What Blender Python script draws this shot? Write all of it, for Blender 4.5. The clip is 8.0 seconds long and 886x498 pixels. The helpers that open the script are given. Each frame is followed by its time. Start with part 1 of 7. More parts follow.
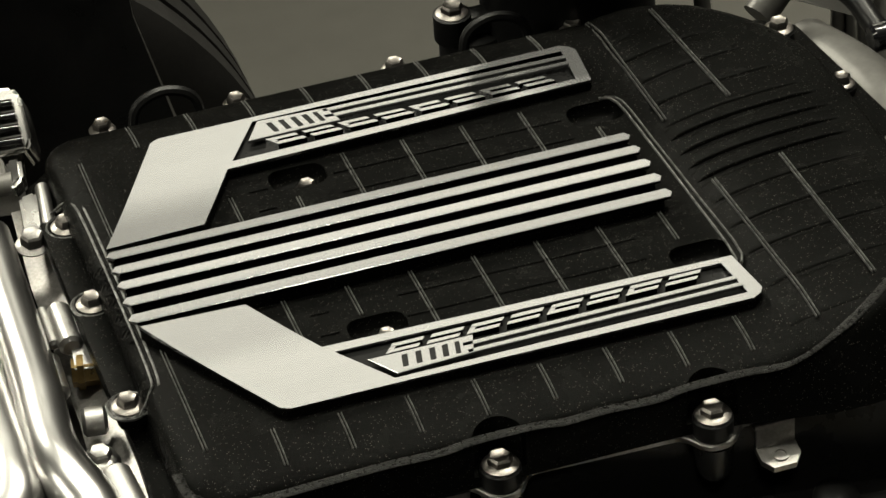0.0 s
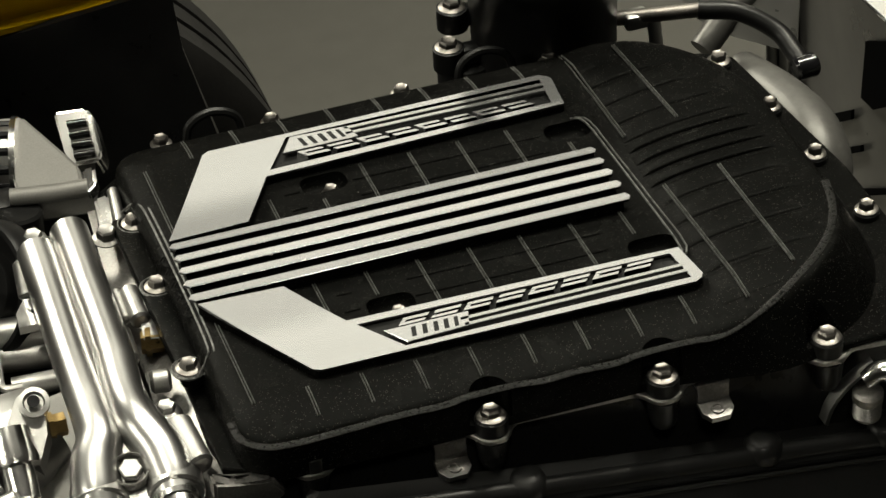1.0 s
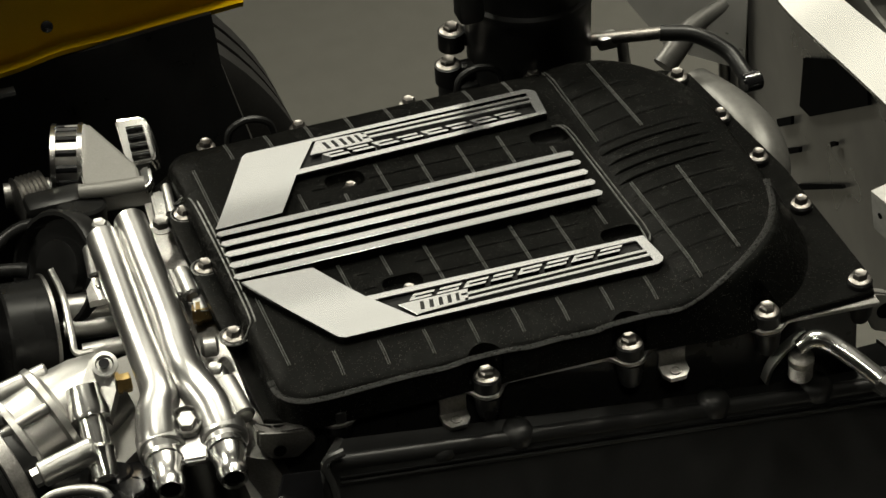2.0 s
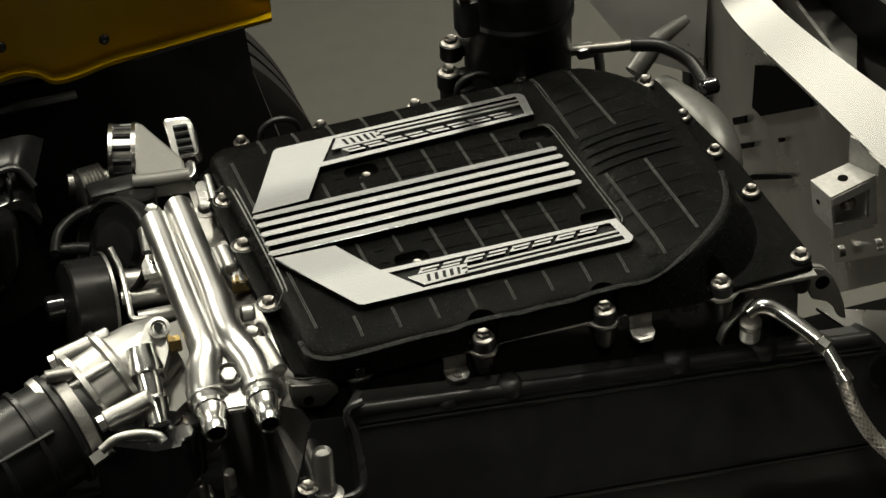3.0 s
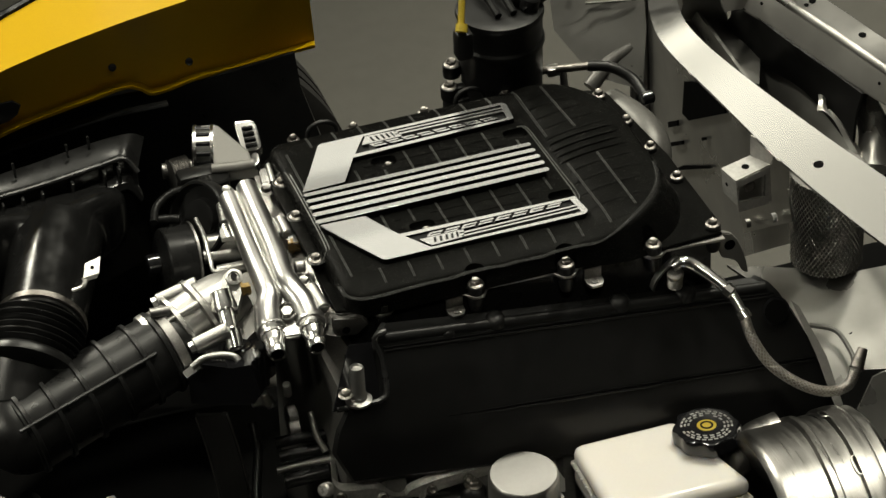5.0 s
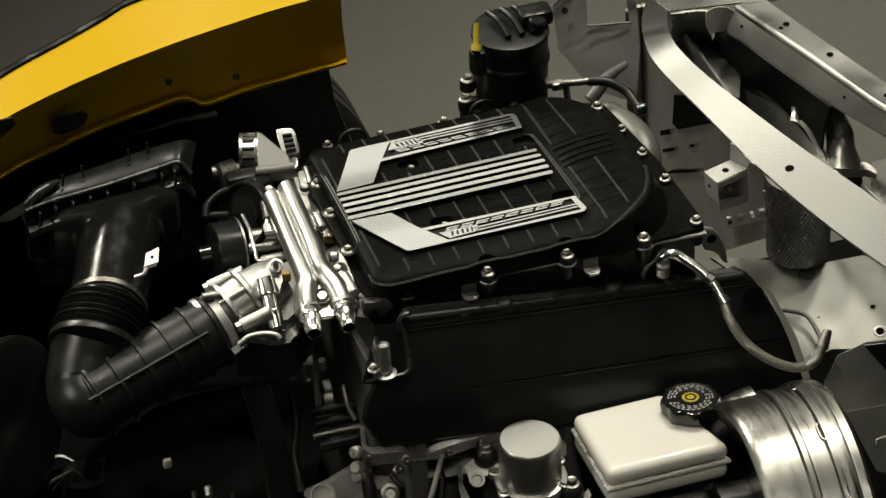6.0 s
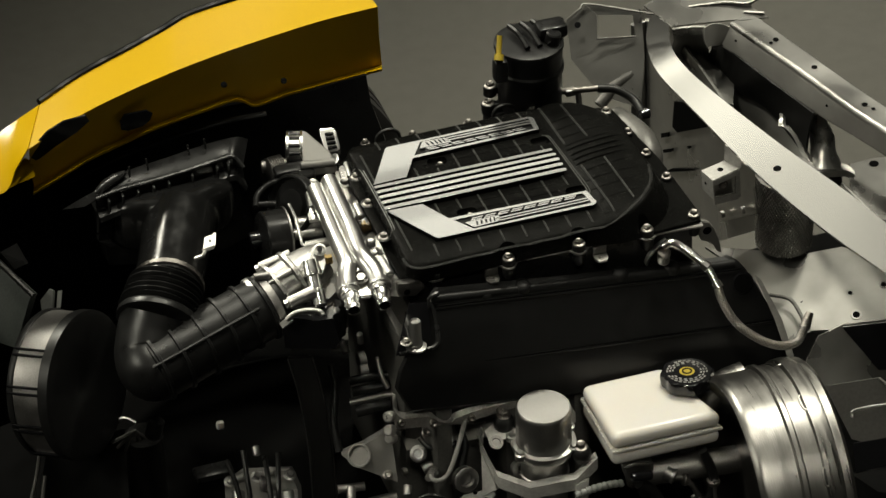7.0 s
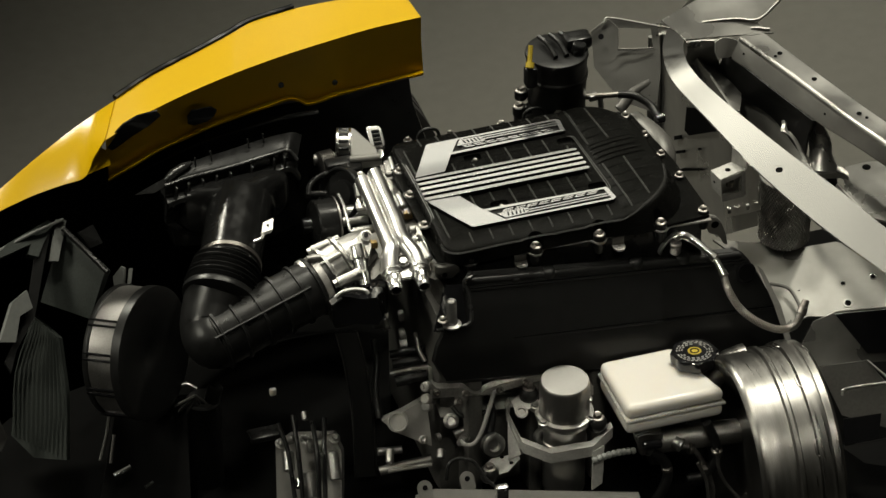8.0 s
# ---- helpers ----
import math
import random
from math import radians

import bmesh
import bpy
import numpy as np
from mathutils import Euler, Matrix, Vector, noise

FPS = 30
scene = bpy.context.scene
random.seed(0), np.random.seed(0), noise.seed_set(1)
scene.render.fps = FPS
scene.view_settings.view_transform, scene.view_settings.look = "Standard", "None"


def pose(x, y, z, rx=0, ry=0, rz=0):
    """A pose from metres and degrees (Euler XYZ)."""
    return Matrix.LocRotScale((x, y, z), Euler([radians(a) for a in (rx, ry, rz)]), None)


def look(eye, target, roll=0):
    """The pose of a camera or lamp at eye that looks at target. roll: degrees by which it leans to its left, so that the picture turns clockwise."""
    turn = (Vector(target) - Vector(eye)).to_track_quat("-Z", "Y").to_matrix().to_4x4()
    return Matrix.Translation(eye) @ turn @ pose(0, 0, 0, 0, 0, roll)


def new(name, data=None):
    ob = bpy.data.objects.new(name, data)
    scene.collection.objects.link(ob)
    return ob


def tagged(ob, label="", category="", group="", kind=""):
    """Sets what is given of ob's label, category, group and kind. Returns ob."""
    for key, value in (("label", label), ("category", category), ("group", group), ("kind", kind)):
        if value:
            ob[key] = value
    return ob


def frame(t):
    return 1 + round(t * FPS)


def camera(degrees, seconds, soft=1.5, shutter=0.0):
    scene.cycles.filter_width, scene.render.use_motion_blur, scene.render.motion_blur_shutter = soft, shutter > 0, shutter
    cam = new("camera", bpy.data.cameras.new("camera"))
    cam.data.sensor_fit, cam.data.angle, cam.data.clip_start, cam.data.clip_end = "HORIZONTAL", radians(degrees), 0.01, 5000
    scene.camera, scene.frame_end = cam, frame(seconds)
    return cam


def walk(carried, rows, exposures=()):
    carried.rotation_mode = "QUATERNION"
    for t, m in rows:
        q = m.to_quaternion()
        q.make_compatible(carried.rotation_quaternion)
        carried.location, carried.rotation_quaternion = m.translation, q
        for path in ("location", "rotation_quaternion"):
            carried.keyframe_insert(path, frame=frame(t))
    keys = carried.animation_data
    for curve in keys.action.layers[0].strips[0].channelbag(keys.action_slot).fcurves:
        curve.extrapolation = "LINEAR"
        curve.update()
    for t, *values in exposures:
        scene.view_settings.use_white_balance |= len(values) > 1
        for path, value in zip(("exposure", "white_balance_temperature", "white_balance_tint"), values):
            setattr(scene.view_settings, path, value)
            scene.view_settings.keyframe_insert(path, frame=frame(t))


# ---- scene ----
cam = camera(12.0, 8.0)
PATH = [
    (0, (-0.3014, -1.6847, 2.1548), (0.1272, -0.1502, 0.9459), -3.75),
    (0.5, (-0.3593, -1.8612, 2.2921), (0.0759, -0.3277, 1.0842), -3.51),
    (1, (-0.4309, -2.0602, 2.4481), (0.0146, -0.5298, 1.2401), -3.29),
    (1.5, (-0.5008, -2.2482, 2.6037), (-0.0472, -0.7238, 1.3910), -3.03),
    (3, (-0.7250, -2.8535, 3.0938), (-0.2541, -1.3411, 1.8727), -2.54),
    (3.5, (-0.8049, -3.0833, 3.2582), (-0.3301, -1.5692, 2.0409), -2.54),
    (4, (-0.8862, -3.3124, 3.4364), (-0.4084, -1.7998, 2.2182), -2.45),
    (4.5, (-0.9723, -3.5559, 3.6274), (-0.4922, -2.0447, 2.4084), -2.32),
    (6, (-1.2077, -4.3595, 4.2251), (-0.7398, -2.8404, 3.0112), -2.42),
    (6.5, (-1.3229, -4.6014, 4.4303), (-0.8484, -3.0865, 3.2137), -1.99),
    (7, (-1.4365, -4.8725, 4.6402), (-0.9603, -3.3578, 3.4242), -1.57),
    (7.5, (-1.5594, -5.1525, 4.8652), (-1.0819, -3.6390, 3.6481), -1.03),
    (8, (-1.6643, -5.3903, 5.0564), (-1.1871, -3.8774, 3.8385), -0.49),
]
walk(cam, [(t, look(eye, target, roll)) for t, eye, target, roll in PATH])

# ---- light ----
world = bpy.data.worlds.new("studio")
scene.world = world
world.use_nodes = True
world.node_tree.nodes["Background"].inputs[0].default_value = (0.9, 0.95, 1.0, 1)
world.node_tree.nodes["Background"].inputs[1].default_value = 0.018
scene.view_settings.exposure = 0.0


def lamp(name, eye, target, power, sx, sy, colour=(1.0, 0.965, 0.80)):
    data = bpy.data.lights.new(name, "AREA")
    data.shape, data.size, data.size_y, data.energy, data.color = "RECTANGLE", sx, sy, power, colour
    ob = new(name, data)
    ob.matrix_world = look(eye, target)
    return ob


lamp("softbox", (1.42, 4.7, 4.45), (0.12, 0.0, 0.85), 11.6, 1.7, 0.82)
lamp("softbox_left", (-1.9, 4.6, 4.3), (0.0, 0.0, 0.8), 13.0, 1.4, 0.9).data.spread = radians(36)
# added lamp, unseen, making the brighter pool on the rear right floor
lamp("floor_fill", (2.3, 2.3, 5.0), (1.35, 1.55, 0.0), 11, 0.5, 0.5).data.spread = radians(38)
# added left-hand fill, unseen, that brightens the radiator and duct
lamp("side_fill", (-3.8, -0.3, 3.2), (-0.42, -0.20, 0.45), 2.4, 0.9, 0.9).data.spread = radians(34)
# added fill from the camera's side for the engine's low front
lamp("front_fill", (-0.6, -3.4, 4.9), (0.22, -0.52, 0.4), 0.8, 0.8, 0.6).data.spread = radians(18)
# added overhead fill, no known source: lifts the deepest blacks
lamp("overhead_fill", (0.5, 0.5, 8.9), (0.5, 0.6, 0.0), 36, 8.0, 8.0)
for x, y, z, power, size, beam in ((-0.9, 0.1, 5.2, 4, 0.3, 50), (0.45, 1.5, 5.3, 5.5, 0.3, 46), (1.9, 1.1, 5.2, 8, 0.3, 46)):
    lamp("ceiling_spot", (x, y, z), (0.1 + 0.2 * x, -0.1, 0.7), power, size, size).data.spread = radians(beam)
# added narrow spot, unseen, to brighten the reservoir and booster
data = bpy.data.lights.new("reservoir_fill", "SPOT")
data.energy, data.spot_size, data.spot_blend, data.shadow_soft_size, data.color = 45, radians(15), 0.8, 0.10, (1.0, 0.965, 0.80)
new("reservoir_fill", data).matrix_world = look((1.35, 0.2, 5.0), (0.33, -0.38, 0.5))


# ---- materials ----
def mat(name, base, rough=0.5, metal=0.0, var=0.12, scale=40.0, bump=0.0, bscale=400.0, stretch=(1, 1, 1), rvar=0.08, coat=0.0, sub=0.0, spec=0.5):
    m = bpy.data.materials.new(name)
    m.use_nodes = True
    n, l = m.node_tree.nodes, m.node_tree.links
    b = n["Principled BSDF"]
    tc, mp = n.new("ShaderNodeTexCoord"), n.new("ShaderNodeMapping")
    mp.inputs["Scale"].default_value = stretch
    l.new(tc.outputs["Object"], mp.inputs["Vector"])
    big, fine = n.new("ShaderNodeTexNoise"), n.new("ShaderNodeTexNoise")
    big.inputs["Scale"].default_value, big.inputs["Detail"].default_value = scale, 5
    fine.inputs["Scale"].default_value, fine.inputs["Detail"].default_value = bscale, 3
    l.new(mp.outputs[0], big.inputs["Vector"])
    l.new(mp.outputs[0], fine.inputs["Vector"])
    add = n.new("ShaderNodeMath")
    add.operation = "ADD"
    l.new(big.outputs[0], add.inputs[0])
    l.new(fine.outputs[0], add.inputs[1])
    rng = n.new("ShaderNodeMapRange")
    rng.inputs[1].default_value, rng.inputs[2].default_value = 0.6, 1.4
    rng.inputs[3].default_value, rng.inputs[4].default_value = 1 - var, 1 + var
    l.new(add.outputs[0], rng.inputs[0])
    mul = n.new("ShaderNodeMix")
    mul.data_type, mul.blend_type = "RGBA", "MULTIPLY"
    mul.inputs[0].default_value = 1.0
    mul.inputs[6].default_value = (*base, 1)
    l.new(rng.outputs[0], mul.inputs[7])
    l.new(mul.outputs[2], b.inputs["Base Color"])
    rr = n.new("ShaderNodeMapRange")
    rr.inputs[1].default_value, rr.inputs[2].default_value = 0.3, 0.7
    rr.inputs[3].default_value, rr.inputs[4].default_value = max(0.02, rough - rvar), rough + rvar
    l.new(big.outputs[0], rr.inputs[0])
    l.new(rr.outputs[0], b.inputs["Roughness"])
    b.inputs["Metallic"].default_value = metal
    b.inputs["Coat Weight"].default_value = coat
    b.inputs["Coat Roughness"].default_value = 0.08
    b.inputs["Specular IOR Level"].default_value = spec
    if sub:
        b.inputs["Subsurface Weight"].default_value = sub
        b.inputs["Subsurface Radius"].default_value = (0.02, 0.018, 0.014)
        b.inputs["Subsurface Scale"].default_value = 0.5
    if bump:
        bp = n.new("ShaderNodeBump")
        bp.inputs["Strength"].default_value, bp.inputs["Distance"].default_value = bump, 0.0008
        l.new(fine.outputs[0], bp.inputs["Height"])
        l.new(bp.outputs[0], b.inputs["Normal"])
    return m


LIDBLACK = mat("crinkle_black_paint", (0.0040, 0.0040, 0.0037), 0.26, var=0.3, bump=0.40, bscale=1700, spec=0.022, rvar=0.03)
BOXBLACK = mat("glossy_black_moulding", (0.009, 0.009, 0.009), 0.20, var=0.25, bump=0.03, bscale=120, spec=0.38)
BOXLID = mat("satin_black_moulding", (0.008, 0.008, 0.008), 0.28, var=0.25, bump=0.05, bscale=200, spec=0.10)


def dust_sparkle(m, scale=420.0, keep=0.62, size=0.16):
    """Sparse pale specks on a painted skin: dust, and crinkle glints put into the colour."""
    n, l = m.node_tree.nodes, m.node_tree.links
    b = n["Principled BSDF"]
    old = b.inputs["Base Color"].links[0].from_socket
    tc, vo, wh = n.new("ShaderNodeTexCoord"), n.new("ShaderNodeTexVoronoi"), n.new("ShaderNodeSeparateColor")
    vo.inputs["Scale"].default_value = scale
    l.new(tc.outputs["Object"], vo.inputs["Vector"])
    l.new(vo.outputs["Color"], wh.inputs[0])
    near, few, both = (n.new("ShaderNodeMath") for _ in range(3))
    near.operation, few.operation, both.operation = "LESS_THAN", "GREATER_THAN", "MULTIPLY"
    near.inputs[1].default_value, few.inputs[1].default_value = size, keep
    l.new(vo.outputs["Distance"], near.inputs[0])
    l.new(wh.outputs[0], few.inputs[0])
    l.new(near.outputs[0], both.inputs[0])
    l.new(few.outputs[0], both.inputs[1])
    mix = n.new("ShaderNodeMix")
    mix.data_type = "RGBA"
    mix.inputs[7].default_value = (0.11, 0.106, 0.096, 1)
    l.new(old, mix.inputs[6])
    l.new(both.outputs[0], mix.inputs[0])
    l.new(mix.outputs[2], b.inputs["Base Color"])


dust_sparkle(LIDBLACK, 950.0, 0.72, 0.20)
# mottled, paler cover black: a broken highlight put into the colour
EDGE = mat("shoulder_sheen_black", (0.008, 0.008, 0.0075), 0.34, var=0.9, scale=500, bump=0.8, bscale=1100, spec=0.11, rvar=0.2)
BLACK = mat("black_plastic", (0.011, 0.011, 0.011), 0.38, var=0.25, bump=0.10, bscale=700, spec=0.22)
SATIN = mat("satin_black_plastic", (0.012, 0.012, 0.012), 0.3, var=0.2, bump=0.05, bscale=300, spec=0.15)
BELT = mat("worn_belt_rubber", (0.024, 0.024, 0.023), 0.45, var=0.4, bump=0.3, bscale=300, stretch=(6, 6, 0.3))
RUBBER = mat("black_rubber", (0.010, 0.010, 0.010), 0.34, var=0.3, bump=0.08, bscale=500, spec=0.32)
TREAD = mat("tyre_rubber", (0.016, 0.015, 0.014), 0.7, var=0.3, bump=0.2, bscale=200)
MOULD = mat("moulded_black_plastic", (0.020, 0.020, 0.020), 0.24, var=0.25, bump=0.05, bscale=250, spec=0.6)
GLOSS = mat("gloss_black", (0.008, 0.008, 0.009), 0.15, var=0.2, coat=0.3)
# faint tone bands in the base colour imitate the brushed metal's reflections
BADGE = mat("brushed_aluminium", (0.57, 0.57, 0.578), 0.25, 1.0, var=0.05, scale=16, bump=0.0, bscale=160, stretch=(0.25, 2.5, 1), rvar=0.0)


def brushed(m, way, amount):
    """Turns a metal's gloss into that of a surface brushed along one way: it spreads across it."""
    n, l = m.node_tree.nodes, m.node_tree.links
    xyz = n.new("ShaderNodeCombineXYZ")
    for k in range(3):
        xyz.inputs[k].default_value = way[k]
    b = n["Principled BSDF"]
    b.inputs["Anisotropic"].default_value = amount
    l.new(xyz.outputs[0], b.inputs["Tangent"])


brushed(BADGE, (0, 1, 0), 0.45)
STRAP = mat("satin_aluminium", (0.78, 0.77, 0.748), 0.24, 1.0, var=0.02, scale=30, rvar=0.0, stretch=(1.6, 0.10, 1))
PALE = mat("pale_sheet_metal", (0.30, 0.294, 0.28), 0.32, 0.75, var=0.28, scale=9, bump=0.9, bscale=14, rvar=0.10)
# almost no reflectance: deep shade put into the colour of backings and holes
VOID = mat("near_black_depth", (0.004, 0.004, 0.004), 0.9, spec=0.03)
RAILFACE = mat("pale_milled_face", (0.36, 0.352, 0.334), 0.40, 0.6, var=0.2, scale=10, bump=0.4, bscale=16, rvar=0.1)
# pale grey holding both rubbed wear and the light that edges catch
RIB = mat("rubbed_edge_glint", (0.17, 0.17, 0.165), 0.42, 0.5, var=0.9, scale=330, rvar=0.1)
CHROME = mat("polished_aluminium", (0.88, 0.87, 0.85), 0.22, 1.0, var=0.1, bump=0.05, bscale=90)
CAST = mat("cast_aluminium", (0.41, 0.405, 0.392), 0.40, 1.0, var=0.15, scale=30, bump=0.14, bscale=1300)
DULL = mat("dull_cast_metal", (0.30, 0.29, 0.28), 0.45, 1.0, var=0.3, scale=25, bump=0.3, bscale=500)
STEEL = mat("bolt_steel", (0.23, 0.215, 0.20), 0.40, 1.0, var=0.3, scale=200, bump=0.1, bscale=900)
SHEET = mat("sheet_aluminium", (0.44, 0.432, 0.415), 0.32, 1.0, var=0.18, scale=12, bump=0.4, bscale=18, rvar=0.09)
# mottled sheet, a step darker than PALE and SHEET
MIDSHEET = mat("mid_tone_sheet_metal", (0.25, 0.245, 0.232), 0.34, 0.7, var=0.28, scale=10, bump=0.5, bscale=16, rvar=0.12)
GREYSHEET = mat("grey_coated_sheet", (0.12, 0.117, 0.11), 0.5, 0.4, var=0.2, scale=12, bump=0.08, bscale=200)
SPUN = mat("spun_aluminium", (0.29, 0.282, 0.27), 0.34, 1.0, var=0.14, scale=30, bump=0.4, bscale=170, stretch=(5, 0.25, 0.25))
YELLOW = mat("yellow_car_paint", (0.54, 0.330, 0.002), 0.30, var=0.04, coat=0.1, spec=0.25, scale=6, rvar=0.03)
WHITE = mat("milky_white_plastic", (0.67, 0.645, 0.608), 0.25, var=0.02, scale=12, sub=0.5, rvar=0.01)
BRASS = mat("brass", (0.36, 0.25, 0.10), 0.35, 1.0, var=0.2)
YPLAST = mat("yellow_plastic", (0.38, 0.28, 0.025), 0.4)
PRINT = mat("grey_print", (0.24, 0.235, 0.225), 0.6)
BRACKET = mat("folded_sheet_metal", (0.42, 0.412, 0.395), 0.5, 0.3, var=0.2, scale=25, bump=0.08, bscale=200)
BRAID = mat("braided_steel", (0.20, 0.18, 0.155), 0.33, 1.0, var=0.7, scale=500, bump=1.0, bscale=900)
FLOOR = mat("studio_floor_paint", (0.086, 0.082, 0.071), 0.75, var=0.10, scale=0.9, bump=0.03, bscale=30, rvar=0.06)
# paint of the unseen walls and ceiling, kept pale for bounce light
WALL = mat("bounce_wall_paint", (0.42, 0.41, 0.385), 0.8, var=0.2, scale=1.0)
FIN = mat("radiator_fin", (0.034, 0.040, 0.036), 0.6, 0.1, var=0.35, scale=60, stretch=(6, 6, 0.4), bump=0.3, bscale=90)
CASTING = mat("bare_rough_casting", (0.42, 0.41, 0.39), 0.42, 0.7, var=0.3, scale=60, bump=0.6, bscale=260, rvar=0.15)
CASTGREY = mat("rough_grey_casting", (0.25, 0.243, 0.23), 0.5, 0.35, var=0.14, scale=30, bump=0.15, bscale=900)
TUBE = mat("polished_tube", (0.52, 0.515, 0.505), 0.32, 1.0, var=0.03, scale=20, rvar=0.04)
CANGREY = mat("satin_steel_can", (0.52, 0.51, 0.495), 0.36, 1.0, var=0.05, scale=150, bump=0.04, bscale=900, rvar=0.02)
TANK = mat("grey_moulded_tank", (0.15, 0.155, 0.148), 0.45, var=0.15, scale=20, bump=0.1, bscale=150)


# ---- mesh helpers ----
def V(*a):
    return Vector(a[0]) if len(a) == 1 else Vector(a)


def thing(name, at, label, category, group="", kind=""):
    ob = new(name)
    ob.empty_display_size = 0.02
    ob.location = at
    return tagged(ob, label, category, group, kind)


def mesh_of(name, bm, material, angle=38):
    bmesh.ops.recalc_face_normals(bm, faces=bm.faces)
    me = bpy.data.meshes.new(name)
    bm.to_mesh(me)
    bm.free()
    me.materials.append(material)
    me.shade_smooth()
    me.set_sharp_from_angle(angle=radians(angle))
    return me


def attach(ob, parent):
    ob.parent = parent
    if parent.type == "EMPTY":
        ob.matrix_parent_inverse = Matrix.Translation(-parent.location)
    return ob


def part(name, bm, material, parent, label="", angle=38):
    ob = attach(new(name, mesh_of(name, bm, material, angle)), parent)
    return tagged(ob, label) if label else ob


def solo(name, bm, material, label, category, group="", kind="", angle=38):
    return tagged(new(name, mesh_of(name, bm, material, angle)), label, category, group, kind)


def B():
    return bmesh.new()


def turn_to(d):
    return V(d).to_track_quat("Z", "Y").to_matrix().to_4x4()


def join(bm, tmp, m=None):
    if m is not None:
        bmesh.ops.transform(tmp, matrix=m, verts=tmp.verts)
    me = bpy.data.meshes.new("tmp")
    tmp.to_mesh(me)
    tmp.free()
    bm.from_mesh(me)
    bpy.data.meshes.remove(me)
    return bm


def box(bm, c, s, r=0.0, rot=(0, 0, 0), seg=2):
    tmp = B()
    bmesh.ops.create_cube(tmp, size=1, matrix=Matrix.Diagonal((*s, 1)))
    if r:
        bmesh.ops.bevel(tmp, geom=tmp.edges[:], offset=min(r, 0.49 * min(s)), segments=seg, affect="EDGES", profile=0.5)
    return join(bm, tmp, pose(*c, *rot))


def lathe(bm, prof, base, axis=(0, 0, 1), seg=28):
    """Rings of (height, radius) along an axis from base; the ends are closed."""
    m = Matrix.Translation(base) @ turn_to(axis)
    rings = []
    for h, r in prof:
        rings.append([bm.verts.new(m @ V(r * math.cos(2 * math.pi * k / seg), r * math.sin(2 * math.pi * k / seg), h)) for k in range(seg)])
    for a, b in zip(rings, rings[1:]):
        for k in range(seg):
            bm.faces.new((a[k], a[(k + 1) % seg], b[(k + 1) % seg], b[k]))
    bm.faces.new(rings[0])
    bm.faces.new(rings[-1])
    return bm


def cyl(bm, a, b, r, r1=None, seg=24, edge=0.0):
    a, b = V(a), V(b)
    L, r1 = (b - a).length, r if r1 is None else r1
    e = min(edge, 0.3 * L)
    prof = [(0, r - e), (e, r), (L - e, r1), (L, r1 - e)] if e else [(0, r), (L, r1)]
    return lathe(bm, prof, a, b - a, seg)


def glide(pts, n=6):
    """Points along a smooth line through pts."""
    p = [V(q) for q in pts]
    p = [2 * p[0] - p[1]] + p + [2 * p[-1] - p[-2]]
    out = []
    for i in range(1, len(p) - 2):
        for k in range(n):
            t = k / n
            a, b, c, d = p[i - 1 : i + 3]
            out.append(0.5 * (2 * b + (c - a) * t + (2 * a - 5 * b + 4 * c - d) * t * t + (3 * b - a - 3 * c + d) * t**3))
    return out + [p[-2]]


def sweep(bm, pts, r, seg=12, n=6, flat=1.0):
    """A tube of radius r (or radii at the given points) along a smooth line."""
    line = glide(pts, n) if n > 1 else [V(q) for q in pts]
    radii = r if isinstance(r, (list, tuple)) else [r] * len(pts)
    rings, up = [], V(0, 0, 1)
    for i, p in enumerate(line):
        d = (line[min(i + 1, len(line) - 1)] - line[max(i - 1, 0)]).normalized()
        side = d.cross(up)
        side = side.normalized() if side.length > 1e-3 else V(1, 0, 0)
        over = side.cross(d).normalized()
        up = over
        f = i / max(n, 1)
        k = min(int(f), len(radii) - 2) if len(radii) > 1 else 0
        q = radii[k] + (radii[min(k + 1, len(radii) - 1)] - radii[k]) * min(f - k, 1)
        rings.append([bm.verts.new(p + q * (math.cos(2 * math.pi * j / seg) * side + flat * math.sin(2 * math.pi * j / seg) * over)) for j in range(seg)])
    for a, b in zip(rings, rings[1:]):
        for j in range(seg):
            bm.faces.new((a[j], a[(j + 1) % seg], b[(j + 1) % seg], b[j]))
    bm.faces.new(rings[0])
    bm.faces.new(rings[-1])
    return bm


def prism(bm, pts, z0, z1, r=0.0, m=None):
    """A flat outline drawn up from z0 to z1, with bevelled rims."""
    tmp = B()
    f = tmp.faces.new([tmp.verts.new((x, y, z0)) for x, y in pts])
    g = bmesh.ops.extrude_face_region(tmp, geom=[f])
    bmesh.ops.translate(tmp, vec=(0, 0, z1 - z0), verts=[v for v in g["geom"] if isinstance(v, bmesh.types.BMVert)])
    bmesh.ops.recalc_face_normals(tmp, faces=tmp.faces)
    if r:
        rim = [e for e in tmp.edges if abs(e.verts[0].co.z - e.verts[1].co.z) < 1e-6]
        bmesh.ops.bevel(tmp, geom=rim, offset=r, segments=1, affect="EDGES")
    return join(bm, tmp, m)


OUT = V(-0.24, -0.75, 0.61)


